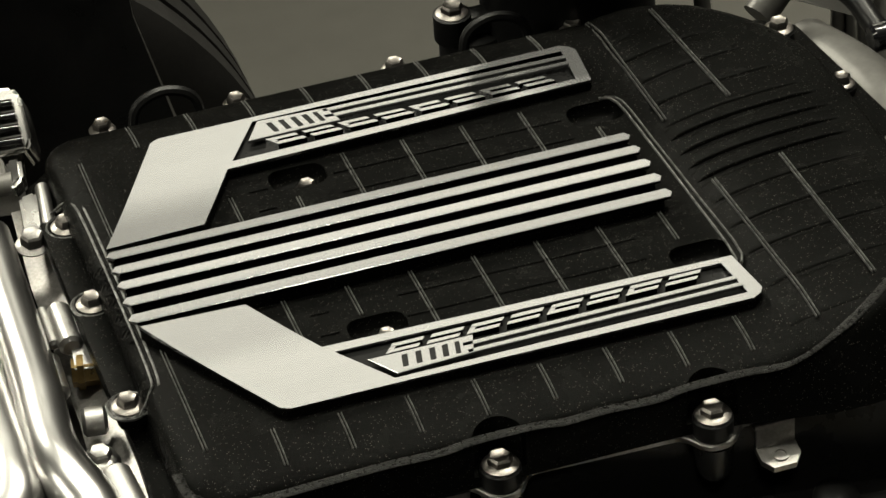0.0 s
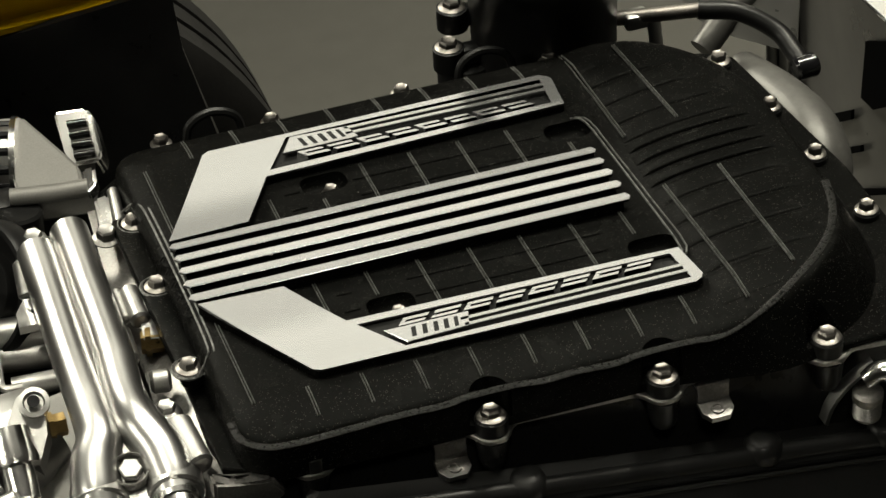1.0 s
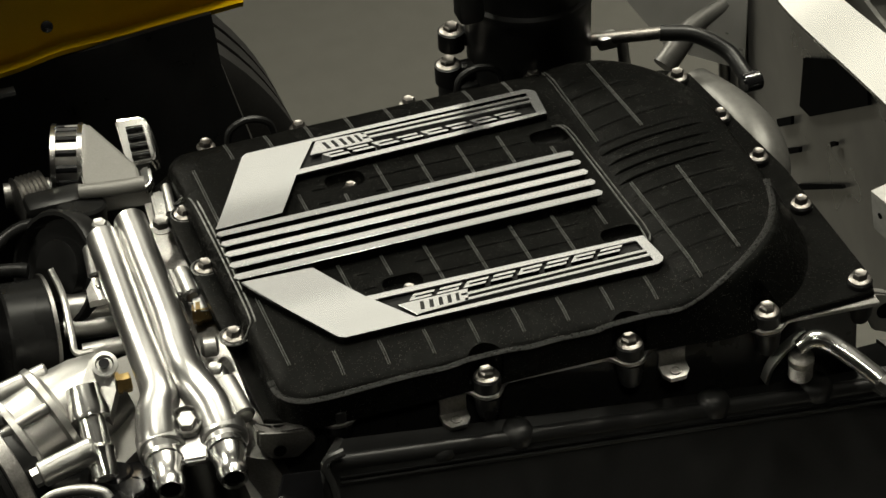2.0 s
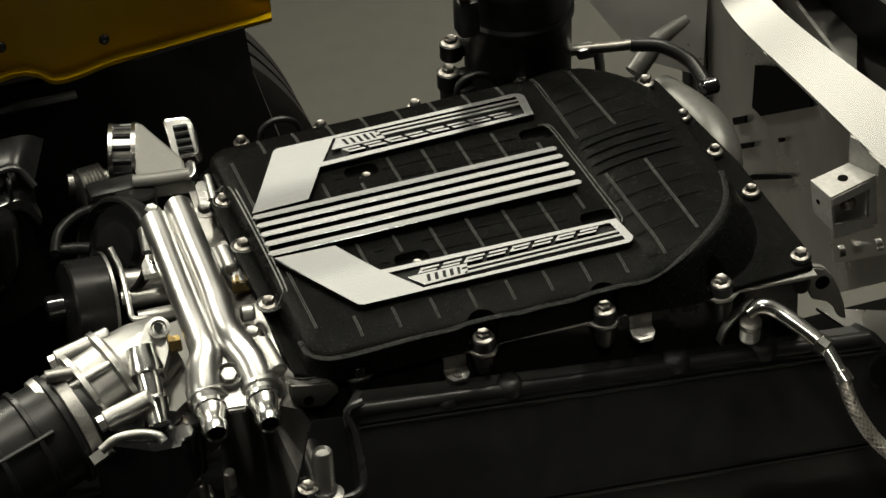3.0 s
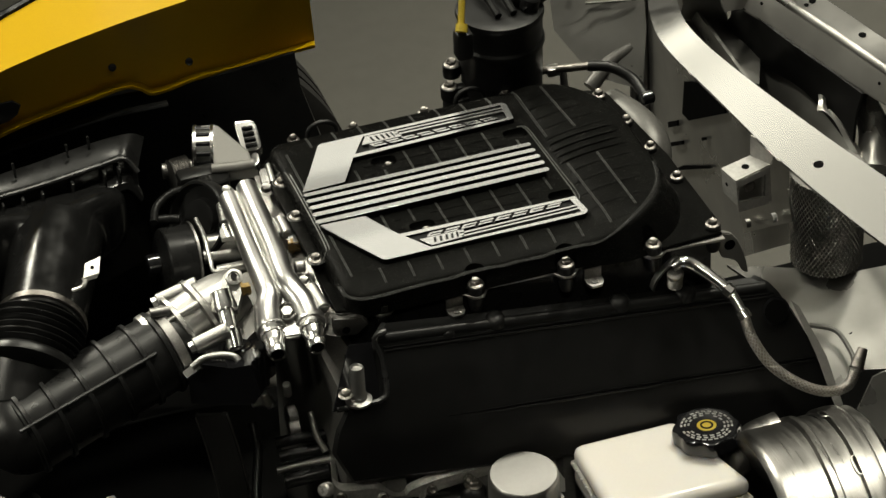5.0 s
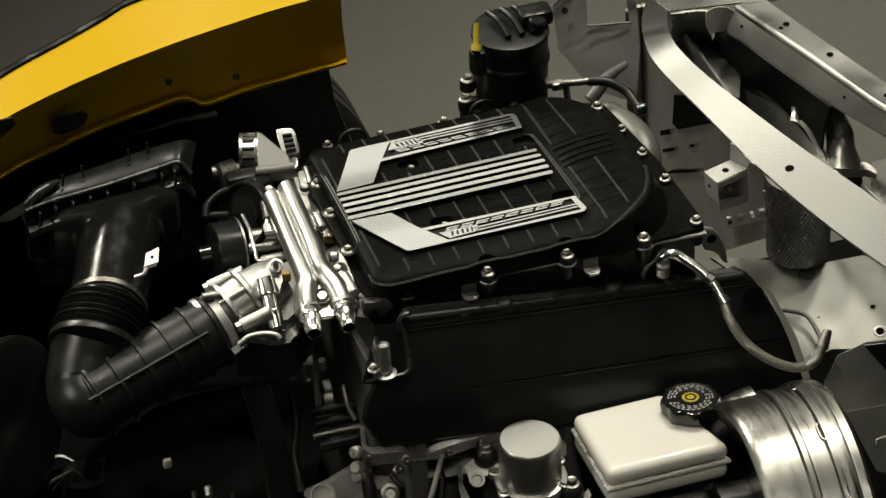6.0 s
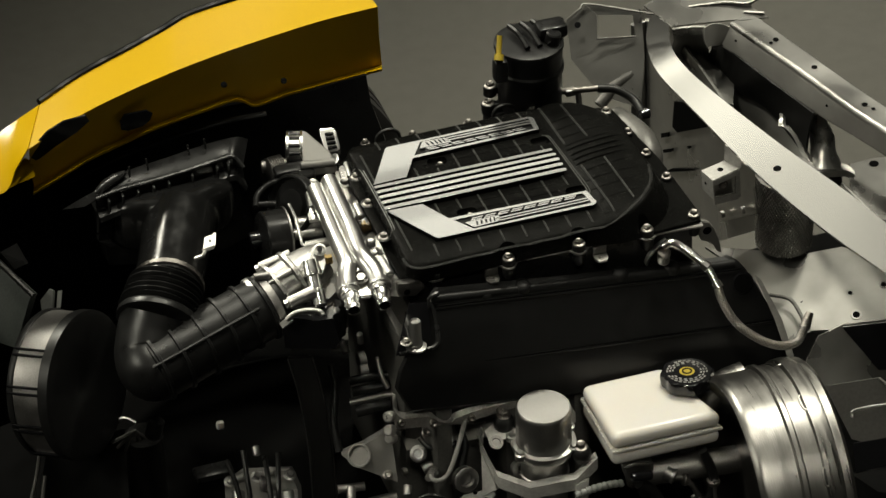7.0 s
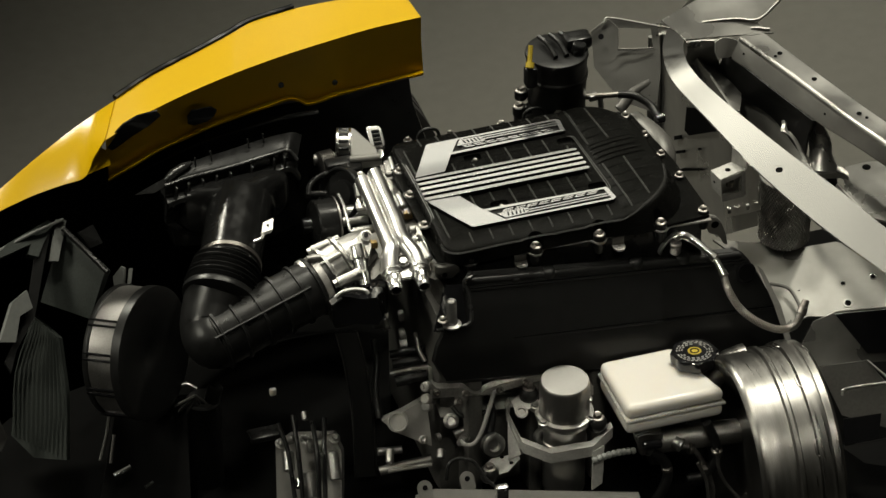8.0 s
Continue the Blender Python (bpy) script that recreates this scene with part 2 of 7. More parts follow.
def slab(bm, pts, thick, r=0.0):
    """A plate through corner points in space, thickened inwards from its upper, outer face."""
    p = [V(q) for q in pts]
    c = sum(p, V(0, 0, 0)) / len(p)
    nrm = V(0, 0, 0)
    for a, b in zip(p, p[1:] + p[:1]):
        nrm += (a - c).cross(b - c)
    nrm.normalize()
    if nrm.dot(OUT) < 0:
        nrm = -nrm
    lo = [bm.verts.new(q - nrm * thick) for q in p]
    hi = [bm.verts.new(q) for q in p]
    bm.faces.new(lo)
    bm.faces.new(hi)
    for i in range(len(p)):
        j = (i + 1) % len(p)
        bm.faces.new((lo[i], lo[j], hi[j], hi[i]))
    return bm


def onto(p, plane, lift=0.0008):
    """Slide a point along the outward line until it lies on the plane of three points."""
    a, b, c = (V(q) for q in plane)
    nrm = (b - a).cross(c - a).normalized()
    nrm = nrm if nrm.dot(OUT) > 0 else -nrm
    return V(p) + OUT * ((a - V(p)).dot(nrm) / OUT.dot(nrm)) + nrm * lift, nrm


def flat_hole(bm, p, plane, r, squash=1.0):
    """A thin round disc lying on a plane, for a hole's dark depth."""
    at, nrm = onto(p, plane, 0.0002)
    return lathe(bm, [(0, r), (0.0005, r)], at, nrm, 20)


def loft(bm, lines, n=8, thick=0.0):
    """A skin through lines of points, each line smoothed; thickened if asked."""
    tmp = B()
    grid = [[tmp.verts.new(p) for p in glide(line, n)] for line in lines]
    for a, b in zip(grid, grid[1:]):
        for k in range(len(a) - 1):
            tmp.faces.new((a[k], a[k + 1], b[k + 1], b[k]))
    bmesh.ops.recalc_face_normals(tmp, faces=tmp.faces)
    if thick:
        bmesh.ops.solidify(tmp, geom=tmp.faces[:], thickness=thick)
    return join(bm, tmp)


def hexbolt(bm, at, up=(0, 0, 1), s=0.0062, h=0.0065):
    """A flanged hex head; s is half its width over corners."""
    lathe(bm, [(0, s * 1.42), (0.001, s * 1.45), (0.0024, s * 1.05), (0.0025, s * 0.5)], at, up, 20)
    m = Matrix.Translation(at) @ turn_to(up)
    lathe(bm, [(0.002, s), (h - 0.0012, s), (h, s * 0.82), (h - 0.0006, s * 0.6)], at, (m.to_3x3() @ V(0, 0, 1)), 6)
    return bm


# ---- the room ----
bm = B()
box(bm, (0, 0, -0.05), (60, 60, 0.1))
floor = solo("floor", bm, FLOOR, "warm grey painted studio floor", "floor", kind="structure")
# walls and ceiling stay out of view; they close the room and bounce light
for name, c, s in (("wall_north", (0, 16, 4.5), (32, 0.2, 9)), ("wall_south", (0, -16, 4.5), (32, 0.2, 9)), ("wall_east", (16, 0, 4.5), (0.2, 32, 9)), ("wall_west", (-16, 0, 4.5), (0.2, 32, 9))):
    bm = B()
    box(bm, c, s)
    solo(name, bm, WALL, "plain unseen studio wall, pale to bounce light", "wall", kind="structure")
bm = B()
box(bm, (0, 0, 9.1), (32.4, 32.4, 0.2))
solo("ceiling", bm, WALL, "plain unseen studio ceiling, pale to bounce light", "ceiling", kind="structure")



# ---- supercharger ----
def wx(x, y):
    """The cover narrows a little towards its far side."""
    return x * (1 - 0.18 * y)


def lid_outline(grow=0.0, n=16):
    """The cover's rounded outline: tight corners ahead, a wide sweep behind."""
    x0, x1, y0, y1 = -0.010, 0.406, -0.1640, 0.160
    rr, rf = 0.098, 0.125
    pts = []
    for cx, cy, r, a0 in ((x0, y0, 0.022, 180), (x1, y0, rr, 270), (x1, y1, rf, 0), (x0, y1, 0.022, 90)):
        ox, oy = cx + (r if cx == x0 else -r), cy + (r if cy == y0 else -r)
        for k in range(n + 1):
            a = radians(a0 + 90 * k / n)
            pts.append((ox + (r + grow) * math.cos(a), oy + (r + grow) * math.sin(a)))
        nxt = {180: (x1 - rr, y0 - grow), 270: (x1 + grow, y1 - rf), 0: (x0 + 0.022, y1 + grow), 90: (x0 - grow, y0 + 0.022)}[a0]
        lx, ly = pts[-1]
        pts += [(lx + (nxt[0] - lx) * k / 14, ly + (nxt[1] - ly) * k / 14) for k in range(1, 14)]
    return [(x * (1 - 0.10 * y) if x > 0 else x, y) for x, y in pts]


def sag(x, y):
    """The cover's relief: a broad hump behind the badge field, rolled edges along its sides and front."""
    d = max(0.0, x - 0.299)
    e = max(0.0, abs(y) - 0.126)
    f = max(0.0, 0.012 - x)
    return 0.0135 * (1 - math.exp(-d / 0.030)) - 6.0 * e * e - 8.0 * f * f


def cover_z(x, y):
    return 0.8425 + sag(x, y)


def lid_body():
    bm = B()
    cx, cy = 0.2, 0.0015
    rings = []
    for inset, drop, draft in ((0.0, 1.0, 1.0), (0.0, 0.6, 0.55), (0.0, 0.18, 0.1), (0.0006, 0.10, 0.0), (0.002, 0.04, 0.0), (0.0042, 0.01, 0.0), (0.007, 0.0, 0.0)):
        ring = []
        flare = lid_outline(0.022 * draft)
        for (x, y), (u, v) in zip(lid_outline(-inset), flare):
            w = min(1.0, max(0.0, (x - 0.26) / 0.12)) * min(1.0, max(0.0, (0.05 - y) / 0.06))
            x, y = x + (u - x) * w * (draft > 0), y + (v - y) * w * (draft > 0)
            top = cover_z(x, y)
            ring.append(bm.verts.new((x, y, top - drop * (top - 0.806))))
        rings.append(ring)
    pts = lid_outline(-0.007)
    for f in (0.97, 0.93, 0.88, 0.83, 0.78, 0.72, 0.66, 0.61, 0.57, 0.54, 0.51, 0.485, 0.46, 0.4, 0.2):
        rings.append([bm.verts.new((cx + (x - cx) * f, cy + (y - cy) * f, cover_z(cx + (x - cx) * f, cy + (y - cy) * f))) for x, y in pts])
    for a, b in zip(rings, rings[1:]):
        for k in range(len(a)):
            j = (k + 1) % len(a)
            bm.faces.new((a[k], a[j], b[j], b[k]))
    bm.faces.new(rings[-1])
    bm.faces.new(rings[0])
    return bm


lid = thing("supercharger_cover", (0.2, 0.0, 0.80), "black crinkle-finish supercharger cover with brushed aluminium badges", "engine cover")
body = part("cover_body", lid_body(), LIDBLACK, lid)
# four bolt pockets sunk into the field
cut = B()
POCKETS = ((0.1115, 0.0695), (0.1135, -0.0680), (0.2770, 0.0655), (0.2850, -0.0715))
for x, y in POCKETS:
    box(cut, (x, y, 0.846), (0.031, 0.019, 0.026), 0.007, seg=3)
for x, y in ((0.1455, -0.1660), (0.2562, -0.1680), (0.3642, -0.1700)):
    cyl(cut, (x, y, 0.8128), (x, y, 0.88), 0.0140, seg=28)
cutter = new("cutter", mesh_of("cutter", cut, BLACK))
mod = body.modifiers.new("pockets", "BOOLEAN")
mod.operation, mod.object, mod.solver = "DIFFERENCE", cutter, "EXACT"
dg = bpy.context.evaluated_depsgraph_get()
dg.update()
carved = bpy.data.meshes.new_from_object(body.evaluated_get(dg))
body.modifiers.clear()
body.data = carved
carved.shade_smooth()
carved.set_sharp_from_angle(angle=radians(38))
bpy.data.objects.remove(cutter)

# flange and its bolts
BOLTS = [(0.0335, -0.1545, 0.0066), (0.1455, -0.1635, 0.0066), (0.2562, -0.1655, 0.0066), (0.3642, -0.1674, 0.0064), (0.4433, -0.157, 0.0060), (0.4382, -0.0542, 0.0054), (0.4305, 0.014, 0.0050), (0.4231, 0.0749, 0.0050), (0.4106, 0.1377, 0.0056)]
bm = B()
prism(bm, [(-0.020, -0.146), (0.0, -0.158), (0.33, -0.1595), (0.362, -0.173), (0.45, -0.168), (0.455, -0.15), (0.447, 0.0), (0.424, 0.145), (0.405, 0.158), (0.34, 0.172), (0.0, 0.172), (-0.020, 0.155)], 0.8062, 0.8120, 0.001)
part("flange", bm, LIDBLACK, lid)
for x, y, q in BOLTS:
    bm = B()
    cyl(bm, (x, y, 0.8005), (x, y, 0.8165), q * 1.58, edge=0.001)
    collar = part("bolt_collar", bm, BLACK, lid)
    part("bolt", hexbolt(B(), (x, y, 0.8165), s=q), STEEL, collar, "steel flanged hex bolt")
for x, y in ((-0.0103, 0.0942), (-0.0137, 0.0241), (-0.017, -0.0632)):
    bm = B()
    lathe(bm, [(0.0, 0.0105), (0.002, 0.0115), (0.003, 0.0105), (0.0015, 0.009)], (x, y, 0.8245), (0, 0, 1), 24)
    ring = part("bolt_seat", bm, RIB, lid)
    part("bolt", hexbolt(B(), (x, y, 0.826), s=0.0058), STEEL, ring, "steel flanged hex bolt")
for x, y in ((0.0299, 0.1760), (0.196, 0.1715), (0.30, 0.170), (0.105, 0.1720)):
    part("bolt", hexbolt(B(), (x, y, 0.8235), s=0.0052), STEEL, lid, "steel flanged hex bolt")
for x, y in POCKETS[:2]:
    part("bolt", hexbolt(B(), (x + 0.004, y - 0.002, 0.8335), s=0.0046), STEEL, lid, "steel bolt sunk in a pocket")
for x in (0.065, 0.255):
    bm = B()
    sweep(bm, [(x - 0.02, 0.168, 0.818), (x - 0.016, 0.172, 0.836), (x, 0.174, 0.842), (x + 0.016, 0.172, 0.836), (x + 0.02, 0.168, 0.818)], 0.003, 8)
    part("lug", bm, BLACK, lid)


def skin_line(bm, pts, w=0.0011, h=0.0009, n=3, lift=True):
    """A fine rounded bead laid along the cover's skin."""
    sweep(bm, [(x, y, cover_z(x, y) + (0.0016 if lift and x > 0.303 else 0.0001)) for x, y in pts], w, 8, n, h / w)


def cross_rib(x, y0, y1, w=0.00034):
    """Two thin pale beads across the cover, for the bright edges of one rib."""
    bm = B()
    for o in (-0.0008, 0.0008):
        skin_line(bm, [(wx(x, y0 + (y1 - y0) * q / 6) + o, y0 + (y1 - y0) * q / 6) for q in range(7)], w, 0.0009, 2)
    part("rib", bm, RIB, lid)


for k in range(9):
    x = 0.0065 + 0.0337 * k
    for y0, y1 in ((-0.130, 0.124),) if k == 0 else ((0.127, 0.153), (-0.151, -0.127), (-0.078, -0.030), (0.034, 0.080)):
        if k == 1 and abs(y0 + y1) < 0.2:
            continue
        if k == 2 and abs(y0 + y1) < 0.2:
            y0, y1 = (-0.066, y1) if y0 < 0 else (y0, 0.064)
        if k in (3, 8) and abs(y0 + y1) < 0.2:
            y0, y1 = (-0.056, y1) if y0 < 0 else (y0, 0.052)
        cross_rib(x, y0, y1)
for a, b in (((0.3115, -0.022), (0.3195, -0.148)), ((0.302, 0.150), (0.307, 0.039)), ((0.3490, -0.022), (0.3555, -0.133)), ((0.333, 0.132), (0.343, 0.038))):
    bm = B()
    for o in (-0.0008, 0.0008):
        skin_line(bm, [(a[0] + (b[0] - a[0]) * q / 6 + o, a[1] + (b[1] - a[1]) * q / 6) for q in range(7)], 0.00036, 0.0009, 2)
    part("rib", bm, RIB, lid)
for y in (-0.0655, -0.0475, 0.0475, 0.0655):
    for x0, x1 in ((0.084, 0.094), (0.130, 0.258)):
        bm = B()
        skin_line(bm, [(x0 + (x1 - x0) * q / 4, y) for q in range(5)], 0.0007, 0.0008)
        part("rib", bm, LIDBLACK, lid)


# the hump's pads, parted by grooves that run fore and aft
def rear_x(y, inset):
    """Where the cover's rear edge lies at a given y."""
    line = [p for p in lid_outline(-inset) if p[0] > 0.24]
    return max((p[0] for p in line if abs(p[1] - y) < 0.008), default=0.30)


def hump_pad(ya, yb, rise, gap):
    """A cushion between two grooves, rounded down along its sides and its front."""
    bm = B()
    x0, x1 = 0.3035, min(rear_x(ya, 0.010), rear_x(yb, 0.010)) - 0.002
    ya, yb = ya - gap * 0.25, yb + gap * 0.75
    grid = []
    for i in range(19):
        u = i / 18
        row = []
        for v in (0.0, 0.025, 0.06, 0.11, 0.25, 0.5, 0.75, 0.89, 0.94, 0.975, 1.0):
            x, y = x0 + (x1 - x0) * u, ya + (yb - ya) * v
            edge = max(0.0, 1 - abs(2 * v - 1) ** 16) * max(0.0, 1 - (1 - min(1.0, u * 14)) ** 3) * min(1.0, (1 - u) * 5)
            row.append(bm.verts.new((x, y, cover_z(x, y) - 0.0004 + rise * edge)))
        grid.append(row)
    for a, b in zip(grid, grid[1:]):
        for j in range(10):
            bm.faces.new((a[j], a[j + 1], b[j + 1], b[j]))
    return bm


GROOVES = (0.146, 0.119, 0.098, 0.0755, 0.053, 0.033, 0.0195, 0.0055, -0.0075, -0.0205, -0.039, -0.0625, -0.0865, -0.1155, -0.147)
for ya, yb in zip(GROOVES, GROOVES[1:]):
    slim = ya - yb < 0.016
    part("pad", hump_pad(ya, yb, 0.0024 if slim else 0.0008 if ya > 0.13 or yb < -0.13 else 0.0015, 0.0040 if slim else 0.0012), LIDBLACK, lid, angle=75)
# an added bead that draws the broken highlight along the near shoulder
bm = B()
skin_line(bm, [(x, y + 0.0010) for x, y in ((-0.0105, -0.1380), (-0.0080, -0.1530), (0.0040, -0.1635), (0.024, -0.1660), (0.050, -0.1655), (0.089, -0.1645), (0.116, -0.1650), (0.132, -0.1632), (0.164, -0.1632), (0.180, -0.1648), (0.200, -0.1640), (0.228, -0.1648), (0.244, -0.1628), (0.274, -0.1625), (0.299, -0.1630))] + [(0.330, -0.1570), (0.353, -0.1450), (0.374, -0.1295), (0.390, -0.1100), (0.400, -0.0880), (0.405, -0.0640)], 0.0026, 0.0006, 4, lift=False)
part("shoulder_roll", bm, EDGE, lid)
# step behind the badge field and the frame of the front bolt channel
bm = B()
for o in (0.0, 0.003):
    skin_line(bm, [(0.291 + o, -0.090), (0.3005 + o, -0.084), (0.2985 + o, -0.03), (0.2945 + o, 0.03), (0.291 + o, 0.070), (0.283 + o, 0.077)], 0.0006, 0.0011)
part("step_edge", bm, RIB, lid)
bm = B()
box(bm, (-0.0155, 0.016, 0.822), (0.017, 0.175, 0.01), 0.003)
part("front_channel", bm, LIDBLACK, lid)
bm = B()
for o in (0.0, 0.0035):
    sweep(bm, [(-0.016 + o, 0.105, 0.829), (-0.006 + o, 0.098, 0.8385), (-0.004 + o, 0.06, 0.842), (-0.004 + o, -0.055, 0.842), (-0.007 + o, -0.072, 0.8385), (-0.014 + o, -0.076, 0.829)], 0.0007, 6, 4)
part("channel_edge", bm, RIB, lid)

# badge: two mirrored plates and five stripes
ZB0, ZB1 = 0.8492, 0.8512


def waved(bm):
    """Waves a badge piece along y, a shape added to band its reflections."""
    for k in range(-26, 27):
        g = bm.verts[:] + bm.edges[:] + bm.faces[:]
        bmesh.ops.bisect_plane(bm, geom=g, plane_co=(0, 0.0048 * k, 0), plane_no=(0, 1, 0))
    for v in bm.verts:
        v.co.z += 0.0018 * math.cos(2 * math.pi * min(abs(v.co.y), 0.08) / 0.16) - 0.0004
    return bm



def bit(s, pts, z0=ZB0, z1=ZB1, r=0.0003):
    return prism(B(), [(wx(x, s * y) + (0.0016 if s > 0 else -0.0035) * min(1.0, x / 0.28), s * y) for x, y in pts], z0, z1, r)


BARS = ([(0.143, -0.1052), (0.2848, -0.1041), (0.2851, -0.1071), (0.142, -0.1083)], [(0.1435, -0.1112), (0.2854, -0.1102), (0.2857, -0.1132), (0.143, -0.1143)])
WEDGE = [(0.0965, -0.1005), (0.150, -0.1008), (0.146, -0.1145), (0.1065, -0.1165)]


def badge_plate(s, z0=ZB0, z1=ZB1):
    """The plate with its long window: outer and inner loops bridged and given depth."""
    bm = B()
    # the rim in five pieces that share their corners
    quads = ([(-0.001, -0.0345), (0.053, -0.0365), (0.079, -0.0815), (0.0835, -0.0875), (0.1045, -0.1183), (0.104, -0.1222), (0.051, -0.1222), (0.0462, -0.1195)], [(0.079, -0.0815), (0.2905, -0.0868), (0.2832, -0.0908), (0.0835, -0.0875)], [(0.2905, -0.0868), (0.2938, -0.1168), (0.2915, -0.1207), (0.2858, -0.1183), (0.2832, -0.0908)], [(0.1045, -0.1183), (0.2858, -0.1183), (0.2915, -0.1207), (0.287, -0.1236), (0.104, -0.1222)])
    known = {}
    faces = []
    for q in quads:
        vs = []
        for x, y in q:
            if (x, y) not in known:
                known[(x, y)] = bm.verts.new((wx(x, s * y) + (0.0016 if s > 0 else -0.0035) * min(1.0, x / 0.28), s * y, z0))
            vs.append(known[(x, y)])
        faces.append(bm.faces.new(vs))
    bmesh.ops.recalc_face_normals(bm, faces=bm.faces)
    g = bmesh.ops.extrude_face_region(bm, geom=faces)
    bmesh.ops.translate(bm, vec=(0, 0, z1 - z0), verts=[v for v in g["geom"] if isinstance(v, bmesh.types.BMVert)])
    return bm


def slant(s, x, w, y0, y1, z0, z1):
    k = 0.8
    return bit(s, [(x + (y0 + 0.0987) * k, y0), (x + w + (y0 + 0.0987) * k, y0), (x + w + (y1 + 0.0987) * k, y1), (x + (y1 + 0.0987) * k, y1)], z0, z1, 0)


for s in (1, -1):
    plate = part("badge_plate", waved(badge_plate(s)), BADGE, lid, "brushed aluminium badge plate with a barred window")
    part("plinth", badge_plate(s, 0.8405, ZB0 - 0.0013), LIDBLACK, plate)
    for q in BARS:
        part("bar", bit(s, q, ZB0 - 0.0012, ZB1 - 0.0012), BADGE, plate)
    part("wedge", bit(s, WEDGE, ZB0 - 0.0012, ZB1 - 0.0012), BADGE, plate)
    for x, w in ((0.1105, 0.003), (0.1175, 0.003), (0.1245, 0.003), (0.131, 0.003), (0.1375, 0.0025)):
        part("dark_bar", bit(s, [(x, -0.1125), (x + w, -0.1125), (x + w + 0.002, -0.1035), (x + 0.002, -0.1035)], ZB1 - 0.002, ZB1 - 0.0010, 0), BLACK, plate)
    for k in range(8):
        x = 0.1065 + 0.0206 * k
        part("mark_bar", slant(s, x, 0.0165, -0.0950, -0.0926, 0.8455, ZB1 - 0.0016), BADGE, plate)
        part("mark_bar", slant(s, x, 0.0165, -0.0992, -0.0970, 0.8455, ZB1 - 0.0016), BADGE, plate)
        if k % 2 == 0:
            part("mark_bar", slant(s, x, 0.003, -0.0971, -0.0945, 0.8455, ZB1 - 0.0016), BADGE, plate)
    # sunk black ground under the open part of the plate
    part("badge_ground", bit(s, [(0.082, -0.086), (0.287, -0.0895), (0.289, -0.1195), (0.105, -0.12)], 0.8405, 0.8462, 0), SATIN, plate)
for k in range(5):
    y = 0.0276 - 0.0138 * k
    bm = B()
    prism(bm, [(0.0 - 0.0006 * k, y + 0.0034), (0.281 + 0.0008 * k, y + 0.0036), (0.2835 + 0.0008 * k, y), (0.2815 + 0.0008 * k, y - 0.0036), (0.0006 - 0.0006 * k, y - 0.0036), (-0.003 - 0.0006 * k, y)], ZB0, ZB1, 0.0003)
    stripe = part("badge_stripe", waved(bm), BADGE, lid)
    bm = B()
    box(bm, (0.1405, y, 0.8445), (0.281, 0.0068, 0.0095))
    part("plinth", bm, LIDBLACK, stripe)
    bm = B()
    for o in (0.0, 0.0025):
        sweep(bm, [(-0.006 + o, y - 0.007, 0.8425), (-0.010 + o, y, 0.8405), (-0.006 + o, y + 0.004, 0.8425)], 0.0006, 5, 2)
    part("stripe_notch", bm, LIDBLACK, lid)

housing = thing("supercharger_housing", (0.2, 0.0, 0.62), "black supercharger housing with a bare scalloped aluminium rim", "supercharger")
bm = B()
prism(bm, [(-0.012, -0.145), (0.03, -0.150), (0.34, -0.158), (0.44, -0.160), (0.43, 0.05), (0.40, 0.15), (0.33, 0.165), (0.0, 0.165)], 0.70, 0.8018, 0.004)
part("casing", bm, SATIN, housing)


def rim_y(x):
    """The near edge of the rim bulges round each bolt."""
    base = -0.1560 - 0.030 * max(0.0, x) - 0.05 * max(0.0, x - 0.33)
    out = base
    for bx, by, q in BOLTS[:5]:
        out = min(out, base + (by - q * 1.75 - base) * math.exp(-(((x - bx) / 0.0125) ** 4)))
    return out


edge_line = [(x, rim_y(x)) for x in (-0.008 + 0.0038 * k for k in range(122))]
bm = B()
prism(bm, edge_line + [(0.452, -0.14), (0.442, 0.02), (0.414, 0.15), (0.0, 0.168), (-0.012, 0.150)], 0.8022, 0.8060, 0.0006)
part("rim", bm, DULL, housing, "bare machined aluminium rim")
for x, y, q in BOLTS[:5]:
    bm = B()
    lathe(bm, [(0, 0.007), (0.006, 0.0092), (0.020, 0.0108), (0.022, 0.0112)], (x, y - 0.0005, 0.7795), (0, 0, 1), 20)
    part("boss", bm, SATIN, housing)
for x, y in ((0.119, -0.1605), (0.2885, -0.166)):
    bm = B()
    box(bm, (x, y + 0.003, 0.8015), (0.022, 0.010, 0.004), 0.0015)
    box(bm, (x, y - 0.001, 0.795), (0.021, 0.003, 0.014), 0.0012)
    slab(bm, [(x - 0.0105, y, 0.790), (x + 0.0105, y, 0.790), (x + 0.0105, y - 0.010, 0.788), (x + 0.006, y - 0.016, 0.787), (x - 0.006, y - 0.016, 0.787), (x - 0.0105, y - 0.010, 0.788)], 0.004)
    lathe(bm, [(-0.001, 0.0045), (0.0008, 0.0045), (0.0008, 0.003), (-0.001, 0.0025)], (x, y - 0.009, 0.7884), (0, -0.15, 1), 14)
    part("ear", bm, DULL, housing)



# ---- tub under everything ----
# undertray blocks coloured near black in place of the bay's deep shade
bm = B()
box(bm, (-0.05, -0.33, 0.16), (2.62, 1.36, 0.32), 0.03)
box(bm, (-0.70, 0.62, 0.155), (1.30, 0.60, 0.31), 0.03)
tagged(solo("undertray", bm, VOID, "near-black undertray standing in for the engine bay's dark depths", "undertray"), kind="structure")

# ---- engine block and heads, mostly in the dark ----
block = thing("engine_block", (0.2, -0.1, 0.32), "dark cast engine block below the supercharger", "engine")
bm = B()
